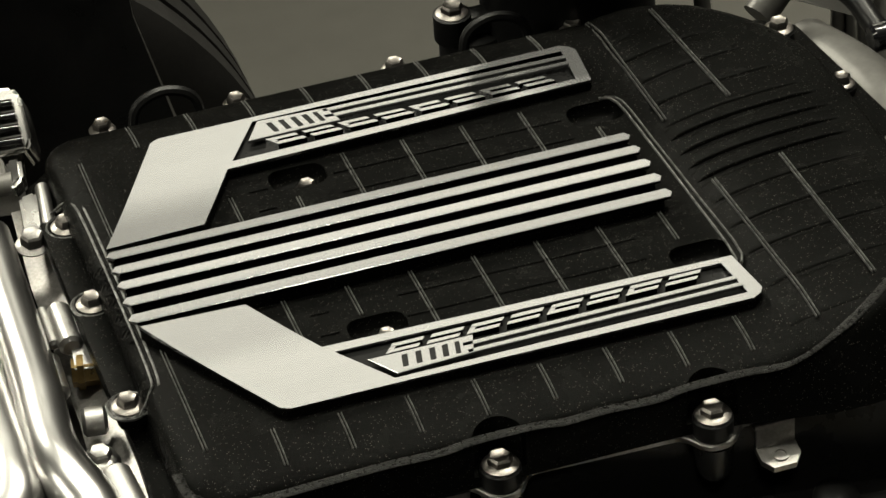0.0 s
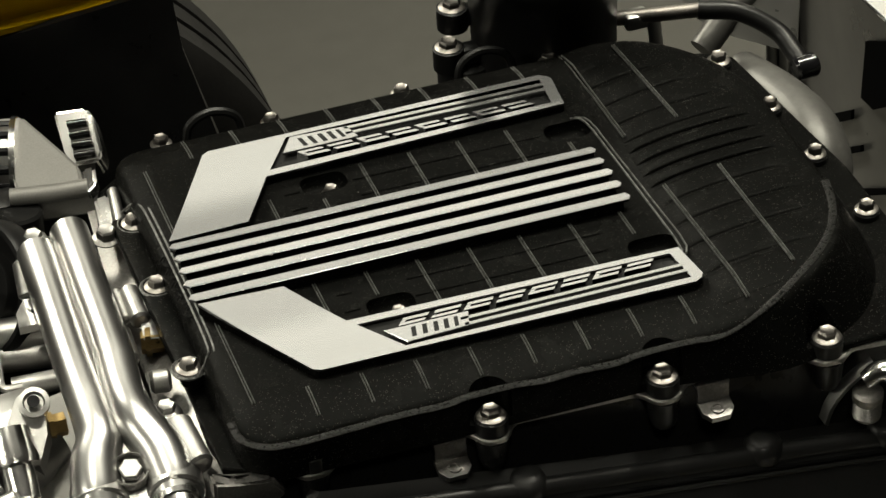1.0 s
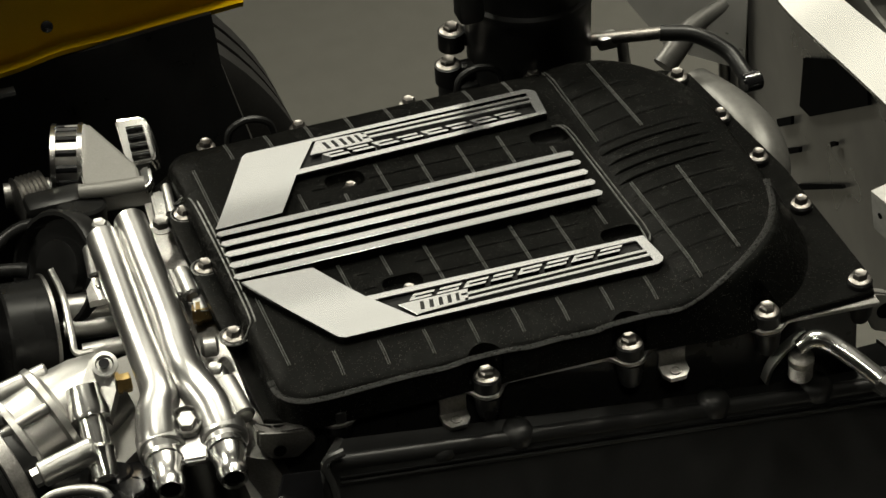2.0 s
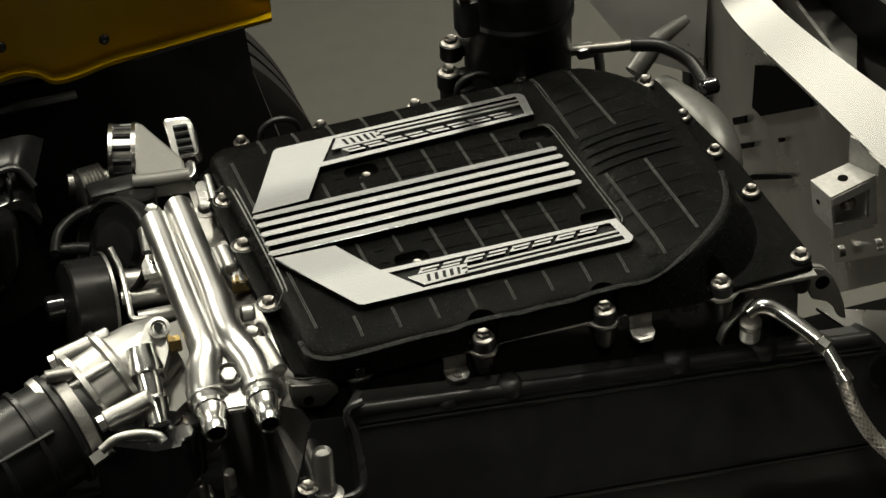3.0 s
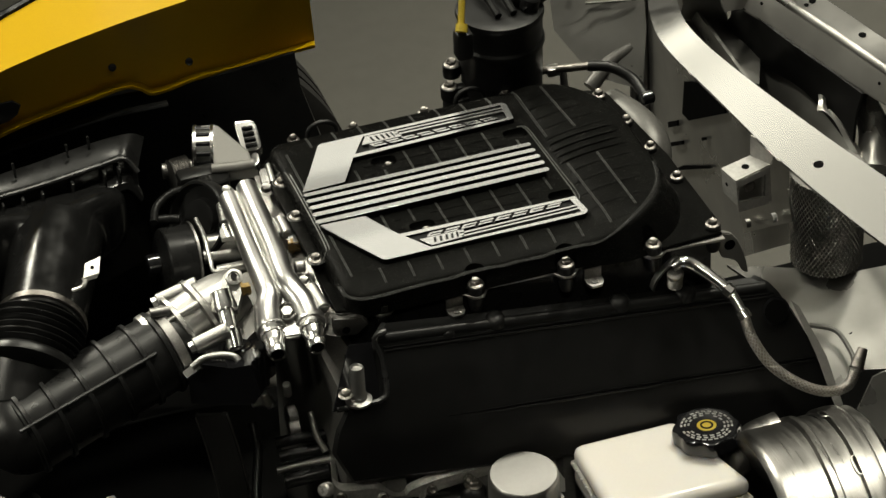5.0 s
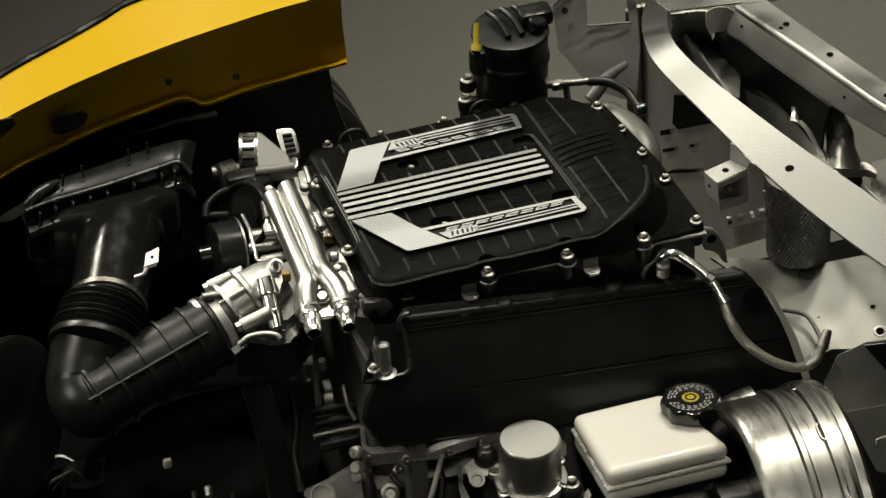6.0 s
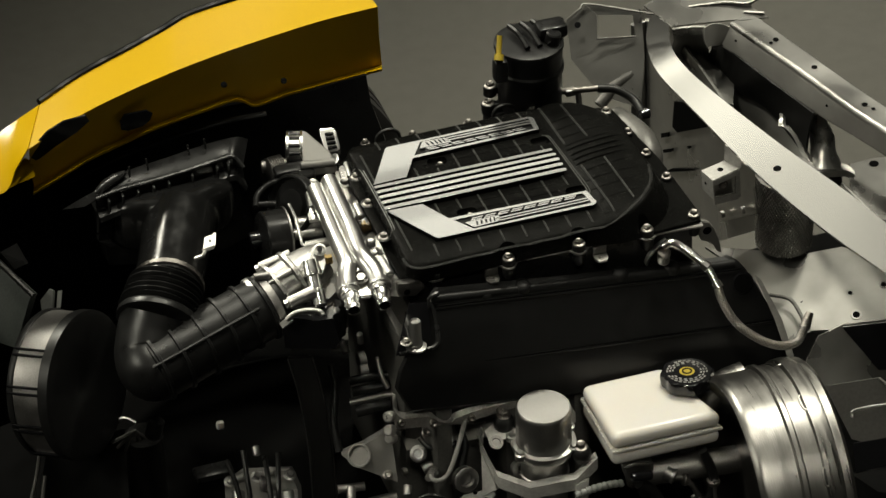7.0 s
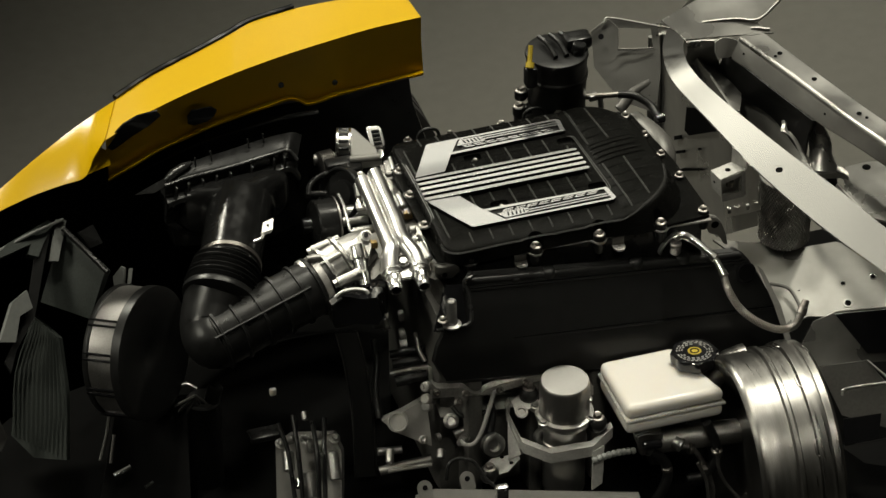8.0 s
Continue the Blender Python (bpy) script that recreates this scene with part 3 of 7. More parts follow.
box(bm, (0.2, -0.02, 0.515), (0.46, 0.30, 0.388), 0.02)
part("crankcase", bm, GREYSHEET, block)
for k in range(5):
    bm = B()
    box(bm, (0.02 + 0.11 * k, -0.195, 0.47), (0.03, 0.06, 0.28), 0.012)
    part("wall_web", bm, GREYSHEET, block)
for k, (x, y, r) in enumerate(((0.035, -0.265, 0.02), (0.12, -0.27, 0.014), (0.155, -0.272, 0.02), (0.29, -0.265, 0.018))):
    bm = B()
    lathe(bm, [(0, r), (0.012, r), (0.014, r * 0.8), (0.014, r * 0.55), (0.006, r * 0.5)], (x, y, 0.50), (0.1, -0.9, 0.35), 20)
    part("core_plug", bm, CAST, block)
bm = B()
slab(bm, [(-0.129, -0.174, 0.520), (-0.106, -0.178, 0.530), (-0.095, -0.180, 0.535), (-0.051, -0.176, 0.550), (-0.055, -0.218, 0.480), (-0.109, -0.186, 0.500)], 0.03)
lathe(bm, [(0, 0.0185), (0.0055, 0.0185), (0.0065, 0.0175), (0.0065, 0.0155), (0.001, 0.0145), (0.001, 0.004)], (-0.106, -0.190, 0.525), (-0.25, -0.7, 0.68), 24)
part("mount_bracket", bm, CASTGREY, block, "rough cast engine bracket with a round eye")
bm = B()
sweep(bm, [(-0.138, -0.185, 0.420), (-0.092, -0.193, 0.430), (-0.051, -0.204, 0.440)], 0.008, 10)
sweep(bm, [(-0.133, -0.158, 0.440), (-0.092, -0.165, 0.440)], 0.007, 10)
part("tie_bar", bm, DULL, block)
bm = B()
slab(bm, [(-0.034, -0.144, 0.540), (0.023, -0.149, 0.560), (0.032, -0.166, 0.540), (0.096, -0.170, 0.570), (0.239, -0.194, 0.570), (0.226, -0.233, 0.530), (-0.026, -0.175, 0.500)], 0.04)
part("head_edge", bm, CASTGREY, block)

bm = B()
loft(bm, [[(-0.058, -0.222, 0.631), (-0.045, -0.222, 0.618), (-0.006, -0.222, 0.610), (0.011, -0.222, 0.591), (0.029, -0.222, 0.586), (0.036, -0.222, 0.594), (0.079, -0.222, 0.602), (0.128, -0.222, 0.601), (0.189, -0.222, 0.600)], [(-0.058, -0.229, 0.626), (-0.045, -0.230, 0.612), (-0.006, -0.230, 0.604), (0.011, -0.230, 0.588), (0.029, -0.230, 0.583), (0.036, -0.230, 0.589), (0.079, -0.230, 0.596), (0.128, -0.230, 0.596), (0.189, -0.230, 0.596)], [(-0.060, -0.228, 0.593), (-0.023, -0.228, 0.587), (0.007, -0.228, 0.582), (0.022, -0.228, 0.578), (0.037, -0.228, 0.577), (0.049, -0.228, 0.574), (0.082, -0.228, 0.578), (0.132, -0.228, 0.582), (0.187, -0.228, 0.585)], [(-0.058, -0.215, 0.588), (-0.023, -0.215, 0.582), (0.007, -0.215, 0.577), (0.022, -0.215, 0.573), (0.037, -0.215, 0.572), (0.049, -0.215, 0.569), (0.082, -0.215, 0.573), (0.132, -0.215, 0.577), (0.187, -0.215, 0.580)]], 3)
part("head_flange", bm, CASTING, block, "rough bare casting edge of the cylinder head")
for p in ((-0.050, -0.232, 0.606), (0.000, -0.233, 0.592), (0.060, -0.233, 0.585), (0.105, -0.233, 0.588), (0.150, -0.233, 0.590)):
    part("bolt", hexbolt(B(), V(p), (-0.1, -0.85, 0.5), 0.0045), STEEL, block)
for p in ((-0.066, -0.230, 0.622), (-0.066, -0.230, 0.596), (-0.064, -0.228, 0.578)):
    bm = B()
    lathe(bm, [(0, 0.009), (0.010, 0.0085), (0.012, 0.006), (0.012, 0.003)], p, (-0.6, -0.6, 0.5), 14)
    part("rough_lug", bm, CASTING, block)

for p, r in (((0.035, -0.180, 0.560), 0.010), ((-0.015, -0.199, 0.510), 0.013)):
    bm = B()
    lathe(bm, [(-0.02, r), (0.004, r), (0.006, r * 0.8), (0.006, r * 0.55), (0.0, r * 0.5)], p, (-0.2, -0.7, 0.68), 22)
    part("boss", bm, DULL, block)
for pts, r in (([(-0.093, -0.106, 0.560), (-0.060, -0.112, 0.565), (-0.028, -0.121, 0.570)], 0.006), ([(-0.002, -0.178, 0.540), (0.022, -0.182, 0.545), (0.091, -0.202, 0.548)], 0.004), ([(-0.010, -0.202, 0.480), (0.008, -0.201, 0.485), (0.019, -0.214, 0.480)], 0.008)):
    bm = B()
    sweep(bm, pts, r, 10)
    part("pipe", bm, DULL, block)
for p, q, r in (((-0.099, -0.030, 0.610), (-0.080, -0.032, 0.610), 0.008), ((-0.122, -0.192, 0.440), (-0.116, -0.174, 0.455), 0.007), ((-0.036, -0.207, 0.460), (-0.041, -0.219, 0.450), 0.007)):
    bm = B()
    cyl(bm, p, q, r, edge=0.0015, seg=14)
    part("stud", bm, CAST, block)

for p, r_ in (((-0.033, -0.167, 0.545), 0.0055), ((0.169, -0.207, 0.580), 0.005), ((0.092, -0.196, 0.575), 0.005), ((0.025, -0.187, 0.558), 0.005), ((0.001, -0.190, 0.540), 0.005), ((-0.065, -0.202, 0.485), 0.0055)):
    part("bolt", hexbolt(B(), V(p) + OUT * 0.012, (-0.2, -0.6, 0.75), r_), STEEL, block)
bm = B()
slab(bm, [(-0.015, -0.141, 0.560), (0.003, -0.150, 0.557), (0.020, -0.165, 0.550), (0.008, -0.171, 0.545), (-0.011, -0.161, 0.547), (-0.033, -0.166, 0.530), (-0.037, -0.159, 0.540)], 0.01)
part("flange_lug", bm, CASTGREY, block)
bm = B()
for k in range(5):
    lathe(bm, [(0, 0.009 - 0.0008 * k), (0.004, 0.009 - 0.0008 * k)], V((0.002, -0.219, 0.485)) + V(-0.004, -0.007, 0.004) * k, (-0.4, -0.75, 0.5), 16)
part("hose_connector", bm, DULL, block)

bm = B()
slab(bm, [(-0.035, -0.136, 0.585), (-0.030, -0.140, 0.585), (-0.034, -0.163, 0.555), (-0.035, -0.178, 0.535), (-0.042, -0.176, 0.535), (-0.041, -0.161, 0.555)], 0.006)
part("gasket_edge", bm, CAST, block)
for pts, r_, m_ in (([(-0.087, -0.086, 0.585), (-0.057, -0.093, 0.590), (-0.023, -0.101, 0.592)], 0.007, SATIN), ([(-0.087, -0.100, 0.575), (-0.057, -0.106, 0.578), (-0.026, -0.109, 0.580)], 0.008, SATIN), ([(-0.089, -0.123, 0.555), (-0.062, -0.126, 0.558), (-0.035, -0.129, 0.560)], 0.010, SATIN), ([(-0.110, -0.067, 0.610), (-0.111, -0.091, 0.580), (-0.124, -0.121, 0.545), (-0.127, -0.154, 0.510)], 0.006, RUBBER), ([(-0.042, -0.086, 0.620), (-0.042, -0.108, 0.600), (-0.036, -0.122, 0.585)], 0.004, DULL), ([(0.052, -0.188, 0.540), (0.055, -0.211, 0.520), (0.044, -0.232, 0.490), (0.050, -0.249, 0.465)], 0.006, RUBBER), ([(-0.009, -0.187, 0.530), (0.001, -0.201, 0.520), (0.024, -0.213, 0.520), (0.043, -0.210, 0.525)], 0.004, RUBBER), ([(-0.127, -0.200, 0.430), (-0.091, -0.206, 0.433), (-0.054, -0.214, 0.437)], 0.004, CASTGREY)):
    bm = B()
    sweep(bm, pts, r_, 10)
    part("pipe", bm, m_, block)
for p, q, r_ in (((-0.087, -0.017, 0.620), (-0.083, -0.023, 0.612), 0.005), ((-0.079, -0.029, 0.610), (-0.076, -0.039, 0.600), 0.006), ((-0.117, -0.178, 0.452), (-0.120, -0.194, 0.438), 0.005), ((-0.065, -0.062, 0.600), (-0.053, -0.062, 0.600), 0.014), ((-0.068, -0.076, 0.592), (-0.054, -0.077, 0.592), 0.011), ((-0.042, -0.199, 0.480), (-0.034, -0.198, 0.480), 0.007)):
    bm = B()
    cyl(bm, p, q, r_, edge=0.001, seg=16)
    part("fitting", bm, DULL, block)

# ignition coil cover on the cylinder head
vcov = thing("valve_cover", (0.25, -0.25, 0.62), "matt black plastic valve cover along the engine's flank", "engine cover")
bm = B()
far = [(0.033, -0.170, 0.796), (0.254, -0.170, 0.763), (0.487, -0.170, 0.734)]
rid = [(0.018, -0.184, 0.790), (0.255, -0.184, 0.759), (0.500, -0.184, 0.729)]
rid2 = [(0.012, -0.190, 0.778), (0.253, -0.190, 0.750), (0.510, -0.190, 0.716)]
low = [(-0.047, -0.233, 0.706), (0.259, -0.233, 0.655), (0.559, -0.233, 0.617)]
low2 = [(-0.055, -0.238, 0.679), (0.260, -0.238, 0.642), (0.566, -0.238, 0.595)]
bot = [(-0.035, -0.238, 0.631), (0.263, -0.238, 0.586), (0.566, -0.238, 0.540)]
inn = [(-0.007, -0.180, 0.561), (0.285, -0.180, 0.523), (0.591, -0.180, 0.482)]
loft(bm, [far, rid, rid2, low, low2, bot, inn], 6, 0.006)
part("cover_shell", bm, BLACK, vcov)
bm = B()
sweep(bm, [V(p) + V(0, 0.003, -0.0045) for p in rid], 0.0070, 14, 8)
part("top_ridge", bm, BLACK, vcov)
# near-black beads draw the shade of two seams; no groove is cut
for groove in ([(0.0228, -0.1906, 0.7776), (0.2583, -0.1900, 0.7495), (0.5080, -0.1900, 0.7190)], [(-0.0500, -0.2315, 0.7020), (0.2074, -0.2282, 0.6740), (0.5480, -0.2262, 0.6370)]):
    bm = B()
    sweep(bm, groove, 0.0014, 8, 8)
    part("seam_shade", bm, VOID, vcov)
    bm = B()
    sweep(bm, [V(p) + V(-0.0005, -0.0008, -0.0036) for p in groove], 0.0019, 10, 8)
    part("seam_lip", bm, BLACK, vcov)
for p in ((0.103, -0.178, 0.772), (0.162, -0.178, 0.770), (0.317, -0.178, 0.752), (0.400, -0.178, 0.742)):
    bm = B()
    lathe(bm, [(-0.02, 0.013), (0.0, 0.013), (0.005, 0.011), (0.007, 0.007), (0.0075, 0.002)], p, (0, -0.15, 1), 20)
    part("bolt_boss", bm, BLACK, vcov, angle=60)
bm = B()
slab(bm, [(-0.031, -0.168, 0.821), (-0.017, -0.168, 0.812), (0.006, -0.168, 0.812), (0.014, -0.168, 0.799), (-0.001, -0.168, 0.786), (-0.021, -0.168, 0.790), (-0.031, -0.168, 0.805)], 0.012)
bmesh.ops.bevel(bm, geom=bm.edges[:], offset=0.002, segments=2, affect="EDGES")
ear = part("mount_ear", bm, DULL, vcov, "bare cast mounting ear")
part("ear_hole", lathe(B(), [(0, 0.0048), (0.0008, 0.0048)], (-0.015, -0.1685, 0.798), (0, -1, 0), 16), VOID, ear)
bm = B()
slab(bm, [(0.033, -0.170, 0.796), (0.018, -0.184, 0.790), (0.012, -0.190, 0.778), (-0.017, -0.212, 0.739), (-0.047, -0.233, 0.706), (-0.055, -0.238, 0.679), (-0.035, -0.238, 0.631), (-0.007, -0.180, 0.561)], 0.006)
part("front_wall", bm, BLACK, vcov)
bm = B()
slab(bm, [(0.487, -0.170, 0.734), (0.500, -0.184, 0.729), (0.510, -0.190, 0.716), (0.559, -0.233, 0.617), (0.566, -0.238, 0.595), (0.566, -0.238, 0.540), (0.591, -0.180, 0.482)], 0.006)
part("rear_wall", bm, BLACK, vcov)
bm = B()
sweep(bm, [(-0.047, -0.223, 0.731), (-0.015, -0.222, 0.728), (0.009, -0.219, 0.727), (0.017, -0.212, 0.737), (0.017, -0.195, 0.771), (0.013, -0.187, 0.792), (0.028, -0.185, 0.797)], 0.0035, 8, 4)
part("notch_rim", bm, MOULD, vcov)
bm = B()
slab(bm, [(-0.052, -0.225, 0.730), (0.007, -0.218, 0.729), (0.008, -0.191, 0.790), (-0.019, -0.191, 0.794)], 0.003)
part("notch_floor", bm, GLOSS, vcov)
bm = B()
lathe(bm, [(0, 0.017), (0.003, 0.018), (0.004, 0.011), (0.003, 0.002)], (0.507, -0.199, 0.699), (0.05, -0.85, 0.4), 20)
cup = part("plug_cup", bm, GLOSS, vcov)
part("cup_bore", lathe(B(), [(0.0035, 0.0145), (0.0046, 0.0145)], (0.507, -0.199, 0.699), (0.05, -0.85, 0.4), 20), VOID, cup)
stub = thing("breather_stub", (-0.020, -0.222, 0.730), "plated hose stub standing in the valve cover's notch", "hose fitting")
bm = B()
foot = V((-0.020, -0.222, 0.734))
lathe(bm, [(0, 0.015), (0.004, 0.016), (0.006, 0.010), (0.010, 0.011), (0.013, 0.0088), (0.048, 0.0088), (0.050, 0.0075), (0.047, 0.0055)], foot, (0.0, 0.05, 1), 20)
part("tube", bm, CAST, stub)
bm = B()
hexbolt(bm, V((-0.035, -0.222, 0.748)), (0, 0, 1))
part("bolt", bm, STEEL, stub)

# ---- twin coolant rail across the front ----
rail = thing("coolant_rail", (-0.075, -0.065, 0.780), "polished twin-tube coolant rail with two hose nozzles", "coolant pipe")
t1 = [(-0.076, 0.093, 0.822), (-0.078, 0.043, 0.820), (-0.081, -0.024, 0.818), (-0.082, -0.072, 0.814), (-0.083, -0.091, 0.810), (-0.089, -0.104, 0.804), (-0.093, -0.120, 0.796), (-0.093, -0.130, 0.790)]
t2 = [(-0.052, 0.101, 0.826), (-0.054, 0.043, 0.824), (-0.056, -0.020, 0.822), (-0.059, -0.064, 0.818), (-0.057, -0.088, 0.814), (-0.050, -0.108, 0.806), (-0.048, -0.125, 0.798), (-0.048, -0.137, 0.792)]
for line in (t1, t2):
    bm = B()
    sweep(bm, line, [0.0128, 0.0130, 0.0130, 0.0133, 0.0146, 0.0158, 0.0160, 0.0156], 28, 6)
    part("tube", bm, TUBE, rail)
bm = B()
slab(bm, [V(p) - V(0, 0, 0.009) for p in (t1[0], t2[0], t2[1], t2[2], t2[3], t2[4], t1[4], t1[3], t1[2], t1[1])], 0.012)
part("web", bm, TUBE, rail)
for a, c in ((t1[7], (-0.098, -0.169, 0.786)), (t2[7], (-0.052, -0.176, 0.788))):
    a, d = V(a), (V(c) - V(a))
    L = d.length
    bm = B()
    lathe(bm, [(-0.016, 0.0150), (-0.015, 0.0182), (0.000, 0.0182), (0.0016, 0.0168), (0.0017, 0.012)], a, d, 32)
    collar = part("collar", bm, TUBE, rail)
    bm = B()
    lathe(bm, [(0.001, 0.0145), (0.010, 0.0145), (0.011, 0.0132), (0.018, 0.0122), (L - 0.012, 0.0108), (L - 0.008, 0.0122), (L - 0.002, 0.0105), (L, 0.0098), (L - 0.001, 0.0078), (L - 0.004, 0.0074)], a, d, 32)
    nozzle = part("nozzle", bm, CHROME, collar)
    bm = B()
    lathe(bm, [(L - 0.0042, 0.0072), (L - 0.0035, 0.0072)], a, d, 20)
    part("bore", bm, VOID, collar)
bm = B()
slab(bm, [(-0.080, -0.066, 0.820), (-0.060, -0.062, 0.822), (-0.054, -0.100, 0.812), (-0.056, -0.130, 0.800), (-0.064, -0.148, 0.790), (-0.082, -0.146, 0.790), (-0.087, -0.122, 0.800), (-0.084, -0.095, 0.810)], 0.010)
bmesh.ops.bevel(bm, geom=bm.edges[:], offset=0.002, segments=2, affect="EDGES")
part("bridge", bm, TUBE, rail, angle=60)
bm = B()
lathe(bm, [(-0.002, 0.0125), (0.0030, 0.0120), (0.0038, 0.0110), (0.0030, 0.0100), (-0.001, 0.0095), (-0.001, 0.004)], (-0.071, -0.120, 0.8045), (-0.1, -0.35, 0.93), 28)
eye = part("bolt_eye", bm, DULL, rail)
bm = B()
lathe(bm, [(0, 0.0075), (0.004, 0.0075), (0.005, 0.0065), (0.005, 0.002)], (-0.071, -0.120, 0.8045), (-0.1, -0.35, 0.93), 6)
part("bolt", bm, CAST, eye)
for p, q in (((-0.073, 0.116, 0.815), 0.0062), ((-0.036, -0.073, 0.805), 0.0062)):
    bm = B()
    hexbolt(bm, V(p), (0, -0.1, 1), q)
    cyl(bm, V(p) - V(0, 0, 0.04), V(p), 0.0105, edge=0.002)
    part("bolt", bm, CAST, rail)
bm = B()
hexbolt(bm, V((-0.029, 0.096, 0.818)), (0, -0.1, 1), 0.0065, 0.009)
part("bolt", bm, DULL, rail)
bm = B()
cyl(bm, (-0.084, 0.097, 0.815), (-0.086, 0.076, 0.800), 0.008, edge=0.002)
part("side_boss", bm, CAST, rail)
bm = B()
slab(bm, [(-0.100, 0.057, 0.805), (-0.092, 0.070, 0.805), (-0.077, 0.068, 0.805), (-0.079, 0.042, 0.805), (-0.101, 0.045, 0.803)], 0.006)
lathe(bm, [(0, 0.006), (0.001, 0.006), (0.001, 0.003)], (-0.086, 0.062, 0.805), (0, 0, 1), 16)
part("tab", bm, CHROME, rail)

# ---- front cover casting with its plugs ----
fcov = thing("front_cover", (-0.024, 0.038, 0.700), "bright cast aluminium front cover with bosses and brass plugs", "engine front cover")
bm = B()
slab(bm, [(-0.032, 0.137, 0.812), (-0.012, 0.138, 0.812), (-0.014, 0.081, 0.808), (-0.016, -0.015, 0.802), (-0.019, -0.106, 0.795), (-0.010, -0.142, 0.788), (-0.018, -0.154, 0.778), (-0.045, -0.138, 0.780), (-0.036, -0.025, 0.790), (-0.035, 0.083, 0.800)], 0.09)
part("casting", bm, DULL, fcov)
bm = B()
slab(bm, [(-0.143, 0.007, 0.765), (-0.116, 0.000, 0.775), (-0.075, 0.003, 0.780), (-0.081, -0.049, 0.770), (-0.097, -0.086, 0.765), (-0.115, -0.091, 0.755), (-0.140, -0.073, 0.755)], 0.05)
part("lower_casting", bm, CASTGREY, fcov)
for pts in ([(-0.028, 0.129, 0.828), (-0.018, 0.131, 0.828), (-0.023, 0.098, 0.824), (-0.032, 0.095, 0.824)], [(-0.027, 0.167, 0.826), (-0.019, 0.164, 0.828), (-0.021, 0.150, 0.824), (-0.029, 0.145, 0.822)]):
    bm = B()
    slab(bm, pts, 0.012)
    bmesh.ops.bevel(bm, geom=bm.edges[:], offset=0.002, segments=2, affect="EDGES")
    part("lug", bm, CHROME, fcov)
for a, b, r in (((-0.013, 0.141, 0.822), (-0.019, 0.091, 0.820), 0.004), ((-0.038, 0.041, 0.818), (-0.038, 0.012, 0.814), 0.0035), ((-0.030, 0.038, 0.818), (-0.030, 0.006, 0.816), 0.0065), ((-0.033, -0.089, 0.808), (-0.029, -0.128, 0.802), 0.0085), ((-0.038, -0.043, 0.806), (-0.025, -0.045, 0.806), 0.0075), ((-0.042, 0.014, 0.806), (-0.043, -0.016, 0.804), 0.006)):
    bm = B()
    cyl(bm, a, b, r, edge=0.002, seg=16)
    part("boss", bm, CAST, fcov)
bm = B()
slab(bm, [(-0.029, 0.016, 0.816), (-0.017, 0.016, 0.816), (-0.022, -0.009, 0.812), (-0.032, -0.007, 0.812)], 0.01)
part("boss", bm, CAST, fcov)
for a, b in (((-0.033, -0.002, 0.806), (-0.019, -0.005, 0.806)), ((-0.109, -0.049, 0.795), (-0.095, -0.049, 0.795))):
    bm = B()
    cyl(bm, a, b, 0.0075, seg=6)
    cyl(bm, V(a) + (V(b) - V(a)) * 0.2, V(a) + (V(b) - V(a)) * 0.45, 0.0092, seg=6)
    part("brass_plug", bm, BRASS, fcov, "brass hex plug")
bm = B()
slab(bm, [(-0.028, -0.142, 0.800), (-0.022, -0.141, 0.800), (-0.018, -0.152, 0.798), (0.009, -0.151, 0.796), (0.001, -0.157, 0.785), (-0.013, -0.156, 0.780), (-0.024, -0.151, 0.782)], 0.008)
ear = part("ear", bm, CAST, fcov)
bm = B()
lathe(bm, [(0, 0.0065), (0.0008, 0.0065)], V((-0.014, -0.156, 0.789)) + OUT * 0.001, (-0.1, -0.5, 0.85), 16)
part("ear_hole", bm, GLOSS, ear)
# upright bracket with an eye, and a drain fitting in front of it
bm = B()
slab(bm, [(-0.141, -0.065, 0.800), (-0.122, -0.038, 0.815), (-0.111, -0.034, 0.818), (-0.106, -0.042, 0.818), (-0.110, -0.067, 0.805), (-0.119, -0.077, 0.790)], 0.02)
lathe(bm, [(0, 0.010), (0.003, 0.010), (0.0035, 0.007), (0.001, 0.006)], (-0.113, -0.049, 0.816), (-0.1, -0.5, 0.85), 18)
upright = part("upright", bm, CAST, fcov)
bm = B()
lathe(bm, [(0, 0.004), (0.001, 0.004)], V((-0.113, -0.049, 0.816)) + V(-0.0006, -0.002, 0.0034), (-0.1, -0.5, 0.85), 12)
part("eye_hole", bm, GLOSS, upright)
bm = B()
p0, p1 = V((-0.133, -0.074, 0.795)), V((-0.134, -0.114, 0.765))
d = p1 - p0
L = d.length
lathe(bm, [(-0.02, 0.013), (0.0, 0.0155), (0.004, 0.0150), (0.005, 0.0105), (L * 0.5, 0.0105), (L * 0.5 + 0.002, 0.0085), (L * 0.55, 0.0085), (L * 0.57, 0.0125), (L * 0.66, 0.0115), (L, 0.0100), (L + 0.001, 0.0075), (L - 0.01, 0.007)], p0, d, 24)
part("drain_fitting", bm, CHROME, fcov)
for p in ((-0.116, -0.117, 0.755), (-0.105, -0.103, 0.755), (-0.122, -0.099, 0.757)):
    bm = B()
    cyl(bm, V(p) - V(0, 0, 0.06), p, 0.012, edge=0.002, seg=14)
    part("stud", bm, GLOSS, fcov)
for a, b in (((-0.114, -0.125, 0.730), (-0.111, -0.121, 0.700)), ((-0.108, -0.126, 0.700), (-0.103, -0.125, 0.680)), ((-0.084, -0.144, 0.720), (-0.082, -0.140, 0.700))):
    bm = B()
    cyl(bm, a, b, 0.005, edge=0.001, seg=12)
    part("stud_pin", bm, CAST, fcov)

